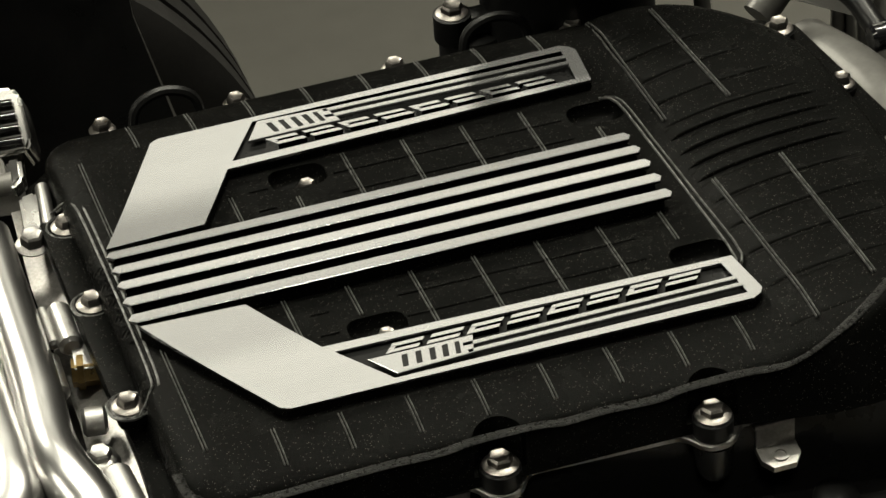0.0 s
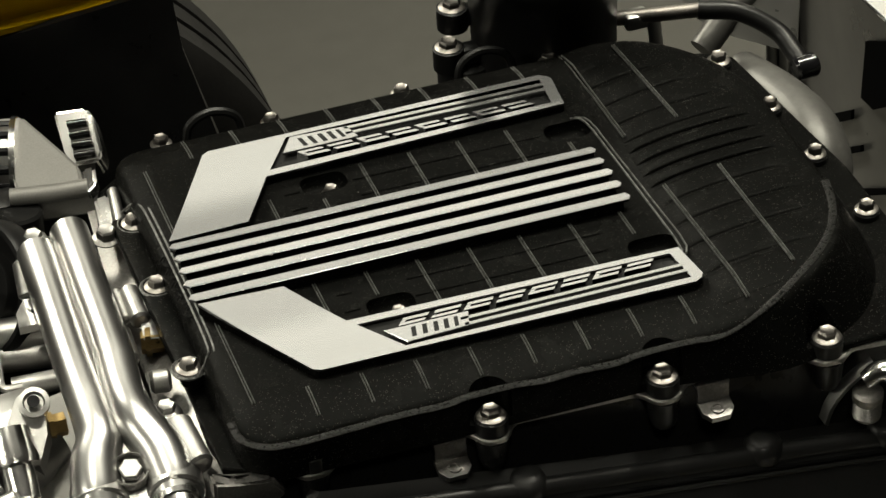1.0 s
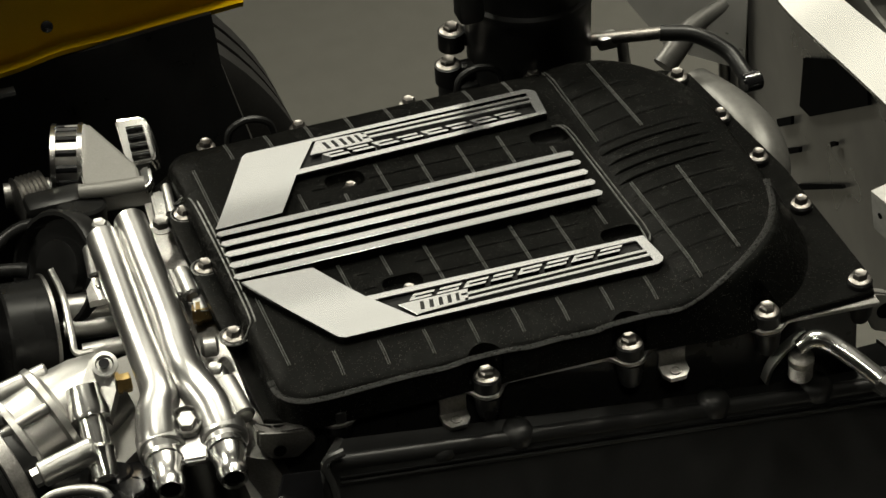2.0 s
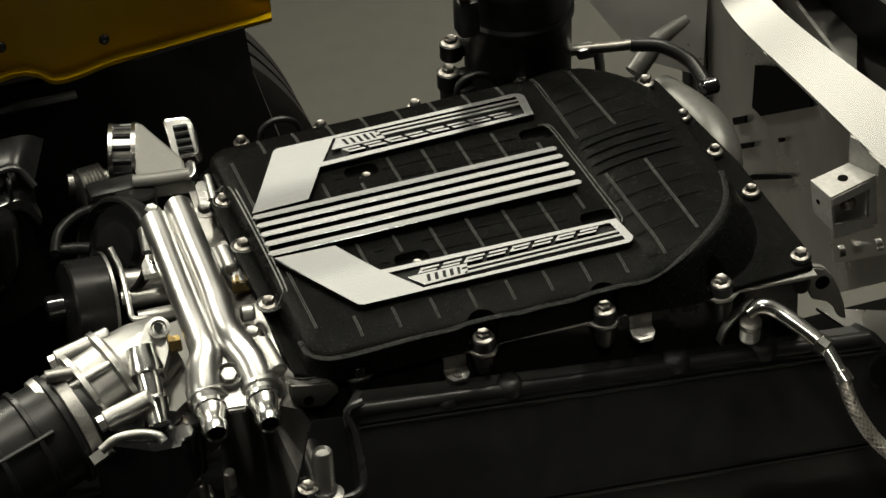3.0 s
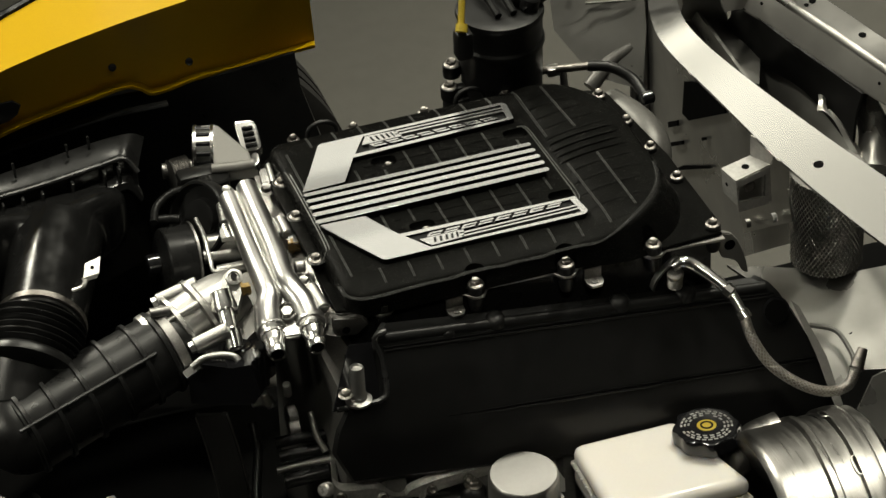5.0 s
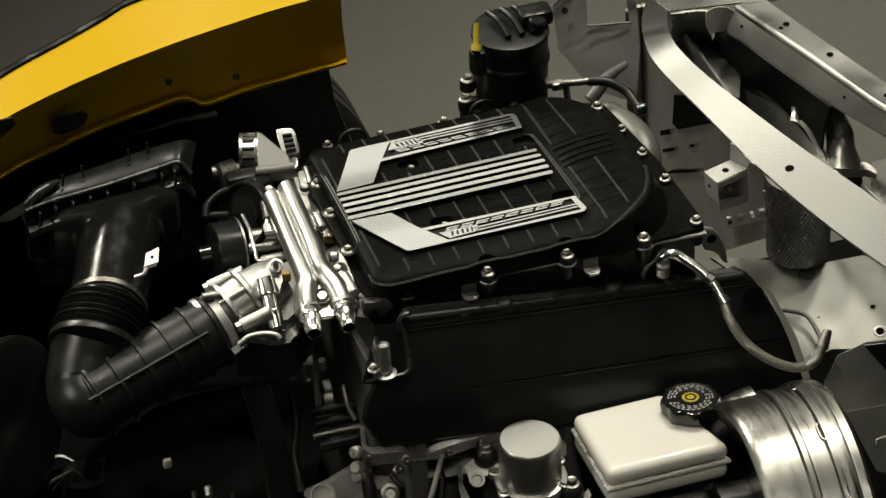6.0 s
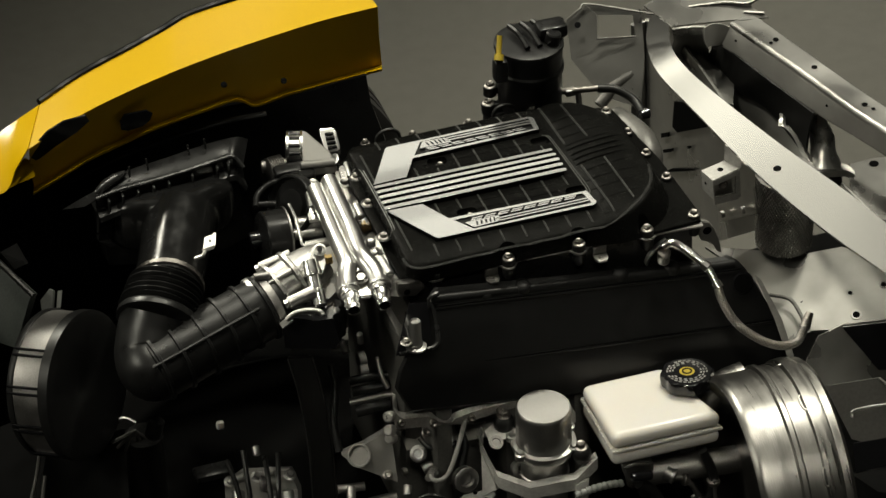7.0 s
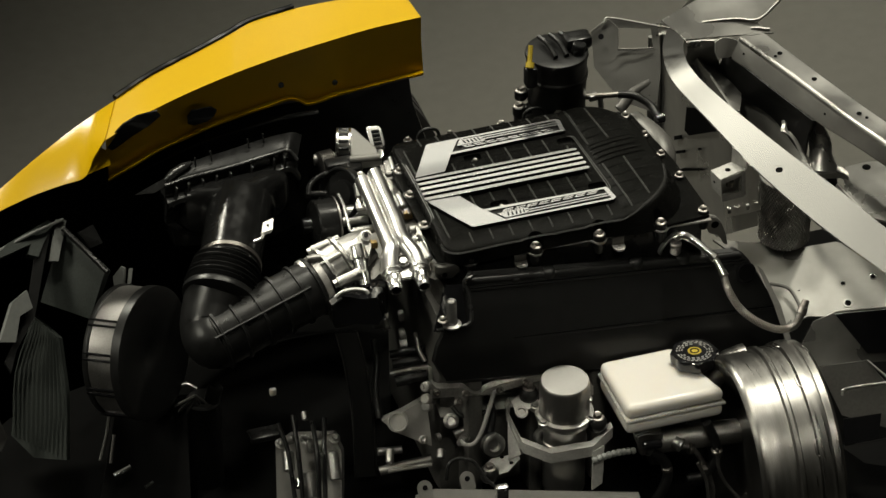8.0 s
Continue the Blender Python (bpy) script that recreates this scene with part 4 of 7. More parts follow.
# ---- throttle body ----
thr = thing("throttle_body", (-0.127, -0.008, 0.700), "cast aluminium throttle body with ribs and clamp bolts", "throttle body")
a, b = V((-0.149, -0.040, 0.768)), V((-0.179, -0.047, 0.758))
d = (b - a).normalized()
L = (b - a).length
bm = B()
lathe(bm, [(-0.05, 0.026), (-0.03, 0.033), (-0.004, 0.037), (0.0, 0.0465), (0.005, 0.0465), (0.007, 0.037), (L - 0.003, 0.037), (L - 0.001, 0.0445), (L + 0.004, 0.0445), (L + 0.006, 0.038), (L + 0.03, 0.038), (L + 0.032, 0.043), (L + 0.040, 0.043), (L + 0.042, 0.040), (L + 0.06, 0.040)], a, d, 48)
part("barrel", bm, CAST, thr)
for p, q, r in (((-0.150, -0.021, 0.797), (-0.200, -0.020, 0.783), 0.0098), ((-0.160, -0.061, 0.800), (-0.207, -0.067, 0.786), 0.0042), ((-0.137, -0.102, 0.785), (-0.179, -0.102, 0.772), 0.0100)):
    bm = B()
    cyl(bm, p, q, r, edge=0.0015, seg=18)
    cyl(bm, V(q), V(q) + (V(q) - V(p)).normalized() * 0.006, r * 0.75, seg=6)
    part("through_bolt", bm, CAST, thr)
bm = B()
sweep(bm, [(-0.190, -0.126, 0.762), (-0.176, -0.125, 0.770), (-0.157, -0.130, 0.774), (-0.142, -0.136, 0.772), (-0.138, -0.141, 0.768)], 0.0042, 12, 5)
part("actuator_cap", bm, CAST, thr)
bm = B()
slab(bm, [(-0.193, -0.111, 0.750), (-0.176, -0.119, 0.757), (-0.145, -0.136, 0.755), (-0.123, -0.137, 0.755), (-0.117, -0.151, 0.720), (-0.123, -0.142, 0.700), (-0.192, -0.115, 0.700)], 0.05)
part("actuator", bm, GLOSS, thr)
bm = B()
slab(bm, [(-0.200, -0.118, 0.752), (-0.183, -0.118, 0.762), (-0.180, -0.125, 0.757), (-0.197, -0.125, 0.747)], 0.012)
part("badge_tag", bm, CAST, thr)

# ---- intake duct: ribbed tube, elbow, bellows ----
duct = thing("intake_duct", (-0.332, -0.044, 0.600), "ribbed black rubber intake duct with an elbow and bellows", "intake duct")
a, b = V((-0.190, -0.058, 0.746)), V((-0.380, -0.097, 0.706))
d = (b - a).normalized()
L = (b - a).length
RT = 0.0475
prof = [(-0.012, 0.043), (0.0, 0.045), (0.012, 0.047), (0.02, RT)]
prof += [(L * k / 20, RT + 0.0035 * k / 20) for k in range(3, 20)]
bm = B()
lathe(bm, prof + [(L + 0.012, RT + 0.0035), (L + 0.016, RT - 0.004)], a, d, 48)
tube = part("tube", bm, RUBBER, duct)
for f in (0.10, 0.25, 0.44, 0.64, 0.85, 1.03):
    bm = B()
    r = RT + 0.0035 * f
    c = a + d * (L * f)
    lathe(bm, [(-0.0036, r - 0.001), (-0.0022, r + 0.0042), (0.0022, r + 0.0042), (0.0036, r - 0.001)], c, d, 48)
    part("rib", bm, RUBBER, tube)
side = d.cross(V(0.29, 0.74, -0.61)).normalized()
toward = V(-0.239, -0.757, 0.609)
bm = B()
sweep(bm, [a + d * (L * f) + toward * (RT + 0.003 + 0.003 * f) + V(0, 0, 0.002) for f in (0.12, 0.4, 0.7, 1.04)], 0.0026, 8, 3)
part("seam", bm, RUBBER, tube)
bm = B()
lathe(bm, [(0.002, 0.0485), (0.003, 0.0495), (0.014, 0.0495), (0.015, 0.0485)], a, d, 40)
cyl(bm, a + V(-0.005, 0.0, 0.052), a + V(-0.028, 0.002, 0.052), 0.006, seg=10)
part("clamp", bm, DULL, duct, "worm-drive hose clamp")
e0 = V((-0.365, -0.038, 0.746))
bm = B()
sweep(bm, [e0, (-0.378, -0.054, 0.728), (-0.390, -0.077, 0.710), (-0.389, -0.098, 0.703), (-0.360, -0.098, 0.706)], [0.0580, 0.0555, 0.0535, 0.0500, 0.044], 36, 8)
part("elbow", bm, RUBBER, duct)
bm = B()
lathe(bm, [(0, 0.012), (0.004, 0.014), (0.012, 0.013), (0.018, 0.006)], (-0.326, -0.057, 0.762), (-0.2, -0.5, 0.85), 18)
part("nipple", bm, RUBBER, duct)
c0, c1 = V((-0.338, 0.007, 0.770)), V((-0.363, -0.037, 0.750))
d2 = (c1 - c0).normalized()
L2 = (c1 - c0).length
prof = []
for k in range(41):
    f = k / 40
    prof.append((L2 * f, 0.0535 + 0.007 * f + 0.0042 * math.sin(2 * math.pi * f * 6)))
bm = B()
lathe(bm, prof + [(L2 + 0.004, 0.063), (L2 + 0.012, 0.063), (L2 + 0.014, 0.057)], c0, d2, 44)
part("bellows", bm, RUBBER, duct)

# ---- air box ----
abox = thing("air_box", (-0.237, 0.323, 0.648), "glossy black plastic air filter box with ribbed lid edge", "air filter box")
lip = [(-0.401, 0.164, 0.836), (-0.362, 0.174, 0.836), (-0.319, 0.178, 0.836), (-0.275, 0.183, 0.836), (-0.204, 0.195, 0.836), (-0.176, 0.197, 0.836), (-0.163, 0.183, 0.822)]
mid_ = [V(p) + V(0.001, 0.005, 0.0035) for p in lip]
back = [(-0.390, 0.182, 0.842), (-0.363, 0.202, 0.843), (-0.320, 0.213, 0.843), (-0.281, 0.219, 0.843), (-0.209, 0.233, 0.843), (-0.160, 0.236, 0.843), (-0.140, 0.238, 0.832)]
bm = B()
loft(bm, [[V(p) + V(0.004, 0.012, -0.016) for p in back], back, mid_, lip], 6, 0.004)
part("lid", bm, BOXLID, abox)
bm = B()
sweep(bm, [V(p) + OUT * 0.001 for p in lip], 0.0032, 8, 5)
part("lid_lip", bm, MOULD, abox)
for p, q in (((-0.341, 0.189, 0.845), (-0.34, 0.192, 0.862)), ((-0.31, 0.196, 0.845), (-0.311, 0.2, 0.864)), ((-0.241, 0.211, 0.846), (-0.242, 0.213, 0.864)), ((-0.213, 0.217, 0.847), (-0.214, 0.218, 0.865))):
    bm = B()
    cyl(bm, p, q, 0.0018, seg=8)
    part("lid_rib", bm, MOULD, abox)
bm = B()
sweep(bm, [(-0.4, 0.17, 0.842), (-0.382, 0.18, 0.846), (-0.363, 0.189, 0.848), (-0.346, 0.197, 0.849)], [0.004, 0.008, 0.008, 0.004], 14, 6)
part("lid_corner", bm, MOULD, abox)
bm = B()
slab(bm, [(-0.453, 0.170, 0.825), (-0.416, 0.170, 0.841), (-0.385, 0.172, 0.850), (-0.391, 0.166, 0.838), (-0.420, 0.160, 0.829)], 0.004)
part("side_arm", bm, MOULD, abox)
bm = B()
loft(bm, [[V(p) + V(0, dy, dz) for p in lip] for dy, dz in ((0.004, -0.002), (0.002, -0.020), (-0.003, -0.026), (-0.012, -0.029), (-0.014, -0.033), (-0.010, -0.038), (-0.004, -0.046), (0.002, -0.060))], 6, 0.003)
part("clip_rail", bm, BOXBLACK, abox)
line = glide(lip[:6], 12)
for k in range(8):
    at = line[int((0.10 + 0.118 * k) * (len(line) - 1))]
    bm = B()
    box(bm, at + V(0.0, -0.005, -0.016), (0.0036, 0.014, 0.022), 0.0012, (0.25, 0, 0))
    part("clip_rib", bm, MOULD, abox)
    if 0 < k < 7:
        bm = B()
        box(bm, at + V(0.017, -0.011, -0.034), (0.013, 0.006, 0.006), 0.0016)
        part("clip_tab", bm, MOULD, abox)
bm = B()
slab(bm, [(-0.398, 0.163, 0.800), (-0.319, 0.172, 0.798), (-0.204, 0.190, 0.798), (-0.164, 0.183, 0.790), (-0.150, 0.176, 0.700), (-0.240, 0.172, 0.670), (-0.387, 0.172, 0.700)], 0.06)
part("lower_box", bm, BOXBLACK, abox)
bm = B()
slab(bm, [(-0.399, 0.160, 0.818), (-0.388, 0.161, 0.818), (-0.387, 0.163, 0.758), (-0.376, 0.154, 0.748), (-0.385, 0.156, 0.745), (-0.403, 0.161, 0.758)], 0.01)
part("mount_foot", bm, SATIN, abox)
bm = B()
slab(bm, [(-0.286, -0.027, 0.848), (-0.278, -0.008, 0.854), (-0.259, -0.004, 0.856), (-0.266, -0.024, 0.848)], 0.002)
slab(bm, [(-0.288, -0.026, 0.848), (-0.267, -0.025, 0.848), (-0.270, -0.028, 0.845), (-0.287, -0.030, 0.845)], 0.002)
sweep(bm, [(-0.284, -0.031, 0.848), (-0.290, -0.038, 0.844), (-0.301, -0.034, 0.839)], 0.003, 8)
tag_ = part("wire_tag", bm, PALE, abox, "bare metal wiring tab")
part("hole", flat_hole(B(), (-0.272, -0.016, 0.852), ((-0.286, -0.027, 0.848), (-0.278, -0.008, 0.854), (-0.259, -0.004, 0.856)), 0.0022), VOID, tag_)
bm = B()
n0, n1 = V((-0.280, 0.138, 0.780)), V((-0.334, 0.013, 0.763))
lathe(bm, [(-0.012, 0.054), (0.02, 0.0540), (0.05, 0.0535), (0.10, 0.0525), ((n1 - n0).length, 0.0520), ((n1 - n0).length + 0.01, 0.0520)], n0, n1 - n0, 48)
part("outlet_neck", bm, BOXBLACK, abox)
rings = []
for half, high, dy, power in ((0.100, 0.050, 0.040, 0.45), (0.096, 0.050, 0.026, 0.5), (0.084, 0.050, 0.014, 0.6), (0.068, 0.052, 0.006, 0.75), (0.058, 0.054, -0.001, 0.9), (0.0545, 0.0545, -0.010, 1.0)):
    ring = []
    for k in range(49):
        a_ = 2 * math.pi * k / 48
        cx, cz = math.cos(a_), math.sin(a_)
        ring.append(n0 + V(0, 0, 0.35 * min(0.0, 0.02 - dy) - 0.004) + V(half * math.copysign(abs(cx) ** power, cx) - 0.4 * dy * 0.2, dy, high * math.copysign(abs(cz) ** power, cz)))
    rings.append(ring)
bm = B()
loft(bm, rings, 1, 0.002)
part("neck_shoulder", bm, BOXBLACK, abox, angle=60)
bm = B()
lathe(bm, [(-0.0045, 0.053), (-0.004, 0.0552), (0.004, 0.0552), (0.0045, 0.053)], n1, n1 - n0, 40)
cyl(bm, n1 + V(-0.028, -0.022, 0.034), n1 + V(0.0, -0.028, 0.036), 0.0055, seg=10)
part("clamp", bm, STEEL, abox, "worm-drive hose clamp")

# ---- alternator ----
alt = thing("alternator", (-0.031, 0.288, 0.720), "bright cast alternator with vented ends and a grooved pulley", "alternator")
bm = B()
slab(bm, [(-0.071, 0.236, 0.832), (-0.052, 0.227, 0.835), (-0.028, 0.171, 0.826), (-0.029, 0.153, 0.818), (-0.070, 0.165, 0.812), (-0.071, 0.181, 0.818), (-0.061, 0.209, 0.828)], 0.03)
bmesh.ops.bevel(bm, geom=bm.edges[:], offset=0.002, segments=2, affect="EDGES")
part("bracket", bm, CASTGREY, alt, "triangular cast bracket")
bm = B()
sweep(bm, [(-0.076, 0.167, 0.815), (-0.049, 0.159, 0.817), (-0.026, 0.154, 0.819)], 0.006, 12, 4)
slab(bm, [(-0.069, 0.167, 0.810), (-0.023, 0.157, 0.814), (-0.024, 0.151, 0.800), (-0.067, 0.164, 0.795)], 0.04)
part("mount", bm, CASTGREY, alt)
c, ax = V((-0.071, 0.221, 0.805)), V(-0.95, 0.30, 0.0)
bm = B()
lathe(bm, [(-0.014, 0.020), (-0.012, 0.028), (0.012, 0.028), (0.014, 0.016)], c, ax, 32)
core = part("drive_end", bm, CAST, alt)
for h in (-0.012, 0.009):
    bm = B()
    lathe(bm, [(h - 0.002, 0.027), (h - 0.001, 0.0315), (h + 0.003, 0.0315), (h + 0.004, 0.027)], c, ax, 36)
    part("end_rim", bm, CHROME, core)
q = turn_to(ax)
for k in range(14):
    a = 2 * math.pi * k / 14
    u = q @ V(math.cos(a), math.sin(a), 0)
    bm = B()
    cyl(bm, c + u * 0.0268 - ax.normalized() * 0.009, c + u * 0.0268 + ax.normalized() * 0.008, 0.0034, seg=8)
    part("vent_slot", bm, GLOSS, core)
bm = B()
slab(bm, [(-0.032, 0.219, 0.838), (-0.011, 0.213, 0.840), (-0.008, 0.207, 0.838), (-0.008, 0.185, 0.822), (-0.012, 0.181, 0.818), (-0.031, 0.186, 0.815), (-0.032, 0.195, 0.822)], 0.03)
bmesh.ops.bevel(bm, geom=bm.edges[:], offset=0.002, segments=2, affect="EDGES")
block_ = part("rear_end", bm, CHROME, alt)
for k in range(4):
    f = k / 3
    a, b = V((-0.026, 0.206, 0.835)).lerp(V((-0.027, 0.188, 0.822)), f), V((-0.013, 0.203, 0.836)).lerp(V((-0.013, 0.185, 0.823)), f)
    bm = B()
    cyl(bm, a + OUT * 0.0005, b + OUT * 0.0005, 0.0024, seg=10)
    part("vent_slot", bm, GLOSS, block_)
prof = [(0, 0.012), (0.002, 0.018)]
for k in range(6):
    prof += [(0.003 + 0.0036 * k, 0.0205), (0.0048 + 0.0036 * k, 0.0175)]
bm = B()
lathe(bm, prof + [(0.026, 0.0205), (0.027, 0.014), (0.028, 0.012)], (-0.093, 0.207, 0.790), (-0.97, -0.1, 0.0), 28)
part("pulley", bm, DULL, alt)
bm = B()
cyl(bm, (-0.090, 0.212, 0.790), (-0.126, 0.217, 0.790), 0.010, seg=16)
part("shaft", bm, DULL, alt)

# ---- black actuator and idlers before the rail ----
idl = thing("belt_tensioner", (-0.096, 0.200, 0.700), "black belt tensioner and idlers at the engine's front", "belt tensioner")
bm = B()
lathe(bm, [(0, 0.02), (0.004, 0.046), (0.020, 0.048), (0.024, 0.046), (0.024, 0.043), (0.014, 0.040), (0.012, 0.026), (0.020, 0.024), (0.020, 0.008)], (-0.094, 0.123, 0.775), (-0.8, -0.35, 0.45), 32)
part("housing", bm, BLACK, idl)
bm = B()
sweep(bm, [(-0.164, 0.121, 0.790), (-0.153, 0.145, 0.795), (-0.125, 0.159, 0.800), (-0.090, 0.150, 0.803)], 0.005, 10)
part("arm", bm, SATIN, idl)
bm = B()
sweep(bm, [(-0.163, 0.132, 0.785), (-0.140, 0.127, 0.785), (-0.131, 0.123, 0.785)], 0.006, 10)
part("nipple", bm, SATIN, idl)
bm = B()
cyl(bm, (-0.077, 0.157, 0.812), (-0.079, 0.153, 0.785), 0.0195, edge=0.002)
part("cap", bm, SATIN, idl)
bm = B()
box(bm, (-0.094, 0.172, 0.808), (0.05, 0.024, 0.012), 0.005)
part("clip", bm, BLACK, idl)
bm = B()
lathe(bm, [(0, 0.03), (0.002, 0.046), (0.038, 0.046), (0.040, 0.044), (0.041, 0.02)], (-0.125, 0.091, 0.742), (-0.97, 0.0, 0.1), 36)
part("pulley", bm, SATIN, idl)
bm = B()
lathe(bm, [(0, 0.046), (0.0, 0.049), (0.003, 0.049), (0.003, 0.046)], (-0.127, 0.092, 0.742), (-0.97, 0.0, 0.1), 36)
part("pulley_lip", bm, DULL, idl)
bm = B()
cyl(bm, (-0.163, 0.102, 0.742), (-0.182, 0.103, 0.742), 0.014, edge=0.002, seg=16)
part("hub", bm, GLOSS, idl)
bm = B()
sweep(bm, [(-0.118, 0.098, 0.800), (-0.115, 0.075, 0.790), (-0.120, 0.031, 0.785), (-0.121, 0.015, 0.782), (-0.109, 0.012, 0.782)], 0.0028, 8)
part("rod", bm, CAST, idl)
bm = B()
for p, q, r in (((-0.112, 0.090, 0.765), (-0.070, 0.079, 0.768), 0.012), ((-0.116, 0.079, 0.755), (-0.074, 0.069, 0.757), 0.009), ((-0.112, 0.034, 0.765), (-0.075, 0.028, 0.768), 0.007)):
    cyl(bm, p, q, r, seg=14)
part("spindle", bm, CAST, idl)

# accessory belt and compressor below
bel = thing("drive_belt", (-0.111, 0.044, 0.400), "matt black drive belt running down the engine front", "belt")
run = [(-0.186, -0.100, 0.668), (-0.174, -0.100, 0.604), (-0.165, -0.100, 0.528), (-0.160, -0.100, 0.451), (-0.159, -0.100, 0.345)]
bm = B()
loft(bm, [run, [V(p) + V(0.004, -0.004, 0) for p in run], [V(p) + V(0.036, -0.004, -0.006) for p in run], [V(p) + V(0.040, 0.0, -0.006) for p in run]], 5, 0.006)
part("belt", bm, BELT, bel)
for dx in (0.0, 0.038):
    bm = B()
    sweep(bm, [V(p) + V(dx, -0.004, -0.15 * dx) for p in run], 0.0011, 6, 5)
    part("belt_edge", bm, DULL, bel)

comp = thing("compressor", (-0.234, -0.054, 0.320), "cast aluminium compressor crossed by black hoses", "compressor")
bm = B()
slab(bm, [(-0.291, -0.082, 0.440), (-0.268, -0.079, 0.450), (-0.194, -0.100, 0.450), (-0.188, -0.127, 0.430), (-0.204, -0.179, 0.350), (-0.309, -0.144, 0.350)], 0.10)
part("body", bm, CASTGREY, comp)
for p in ((-0.286, -0.099, 0.452), (-0.245, -0.106, 0.456), (-0.225, -0.106, 0.458), (-0.197, -0.118, 0.455), (-0.228, -0.134, 0.440)):
    part("bolt", hexbolt(B(), V(p), (0, -0.4, 0.9), 0.007), CAST, comp)
for pts in ([(-0.291, -0.103, 0.500), (-0.286, -0.144, 0.470), (-0.290, -0.195, 0.410)], [(-0.264, -0.101, 0.510), (-0.270, -0.150, 0.470), (-0.278, -0.199, 0.410)], [(-0.234, -0.114, 0.500), (-0.243, -0.174, 0.470), (-0.251, -0.208, 0.410)], [(-0.212, -0.113, 0.500), (-0.228, -0.164, 0.470), (-0.242, -0.211, 0.410)]):
    bm = B()
    sweep(bm, pts, 0.004, 8)
    part("hose", bm, RUBBER, comp)
for p, q, r in (((-0.287, -0.107, 0.460), (-0.266, -0.108, 0.465), 0.008), ((-0.245, -0.124, 0.455), (-0.217, -0.127, 0.455), 0.012), ((-0.280, -0.122, 0.450), (-0.286, -0.149, 0.430), 0.010), ((-0.255, -0.165, 0.435), (-0.260, -0.190, 0.400), 0.013), ((-0.208, -0.139, 0.445), (-0.212, -0.172, 0.410), 0.010), ((-0.241, -0.091, 0.505), (-0.243, -0.103, 0.495), 0.006)):
    bm = B()
    cyl(bm, p, q, r, edge=0.002, seg=16)
    part("fitting", bm, CAST, comp)
bm = B()
box(bm, (-0.306, -0.076, 0.460), (0.06, 0.03, 0.012), 0.004)
part("foot", bm, SATIN, comp)
bm = B()
cyl(bm, (-0.278, -0.169, 0.425), (-0.276, -0.181, 0.420), 0.008)
part("fitting", bm, CHROME, comp)



# ---- yellow wing and nose ----
wing = thing("front_wing", (-0.15, 0.45, 0.32), "glossy yellow front wing with a folded inner flange", "car wing")
outer = [(-0.448, 0.290, 0.939), (-0.374, 0.327, 0.948), (-0.285, 0.361, 0.955), (-0.223, 0.386, 0.960), (-0.178, 0.405, 0.964), (-0.098, 0.417, 0.967), (-0.017, 0.416, 0.969), (0.043, 0.411, 0.969), (0.097, 0.381, 0.967)]
crease = [(-0.491, 0.187, 0.937), (-0.408, 0.226, 0.947), (-0.324, 0.256, 0.952), (-0.260, 0.273, 0.956), (-0.216, 0.285, 0.957), (-0.143, 0.298, 0.961), (-0.064, 0.312, 0.962), (0.016, 0.325, 0.962), (0.104, 0.331, 0.962)]
inlip = [(-0.487, 0.206, 0.850), (-0.44, 0.223, 0.856), (-0.39, 0.244, 0.862), (-0.335, 0.264, 0.863), (-0.281, 0.279, 0.867), (-0.227, 0.294, 0.866), (-0.18, 0.303, 0.867), (-0.144, 0.31, 0.868), (-0.124, 0.313, 0.86), (-0.108, 0.316, 0.846), (-0.084, 0.32, 0.844), (-0.047, 0.327, 0.846), (0.007, 0.336, 0.842), (0.059, 0.34, 0.843), (0.11, 0.343, 0.844)]
edge = [V(p) + V(-0.003, -0.014, 0.001) for p in inlip]
edge2 = [V(p) + V(0.0, 0.001, -0.005) for p in edge]
fold = [V(p) for p in glide(crease, 5)]
fold = [min(fold, key=lambda q: abs(q.x - p[0])) for p in inlip]
inlip = [V(p) - OUT * 0.004 for p in inlip]
mid = [q.lerp(V(p), 0.5) + V(0, 0.006, 0) for q, p in zip(fold, inlip)]
rim = [V(p) + V(0.0, 0.05, -0.055) for p in outer]
rim2 = [V(p) + V(0.0, 0.07, -0.10) for p in outer]
bm = B()
loft(bm, [rim2, rim, outer, crease], 6, 0.002)
part("top_skin", bm, YELLOW, wing)
bm = B()
loft(bm, [[V(p) + V(0, 0.002, 0) for p in fold], mid, inlip], 4, 0.002)
part("inner_flange", bm, YELLOW, wing, angle=25)
bm = B()
loft(bm, [inlip, edge, edge2], 4, 0.0015)
part("flange_lip", bm, YELLOW, wing, angle=25)
# black plates on the uncut flange stand for the slots' shaded insides
for pts in ([(-0.489, 0.195, 0.915), (-0.482, 0.196, 0.931), (-0.458, 0.199, 0.952), (-0.432, 0.202, 0.962), (-0.396, 0.209, 0.960), (-0.390, 0.212, 0.946), (-0.412, 0.209, 0.932), (-0.446, 0.203, 0.920), (-0.468, 0.199, 0.909), (-0.480, 0.196, 0.906)], [(-0.335, 0.253, 0.903), (-0.327, 0.253, 0.914), (-0.292, 0.253, 0.914), (-0.283, 0.253, 0.906), (-0.288, 0.253, 0.894), (-0.3, 0.253, 0.886), (-0.323, 0.253, 0.883), (-0.334, 0.253, 0.888)]):
    bm = B()
    slab(bm, pts, 0.003)
    part("slot", bm, GLOSS, wing, "black plate for a flange slot's dark depth")
for p in ((-0.061, 0.302, 0.881), (-0.160, 0.288, 0.907)):
    bm = B()
    lathe(bm, [(0, 0.005), (0.002, 0.005), (0.003, 0.003), (0.0035, 0.001)], V(p), (-0.2, -0.9, 0.3), 14)
    part("hole_plug", bm, GLOSS, wing)


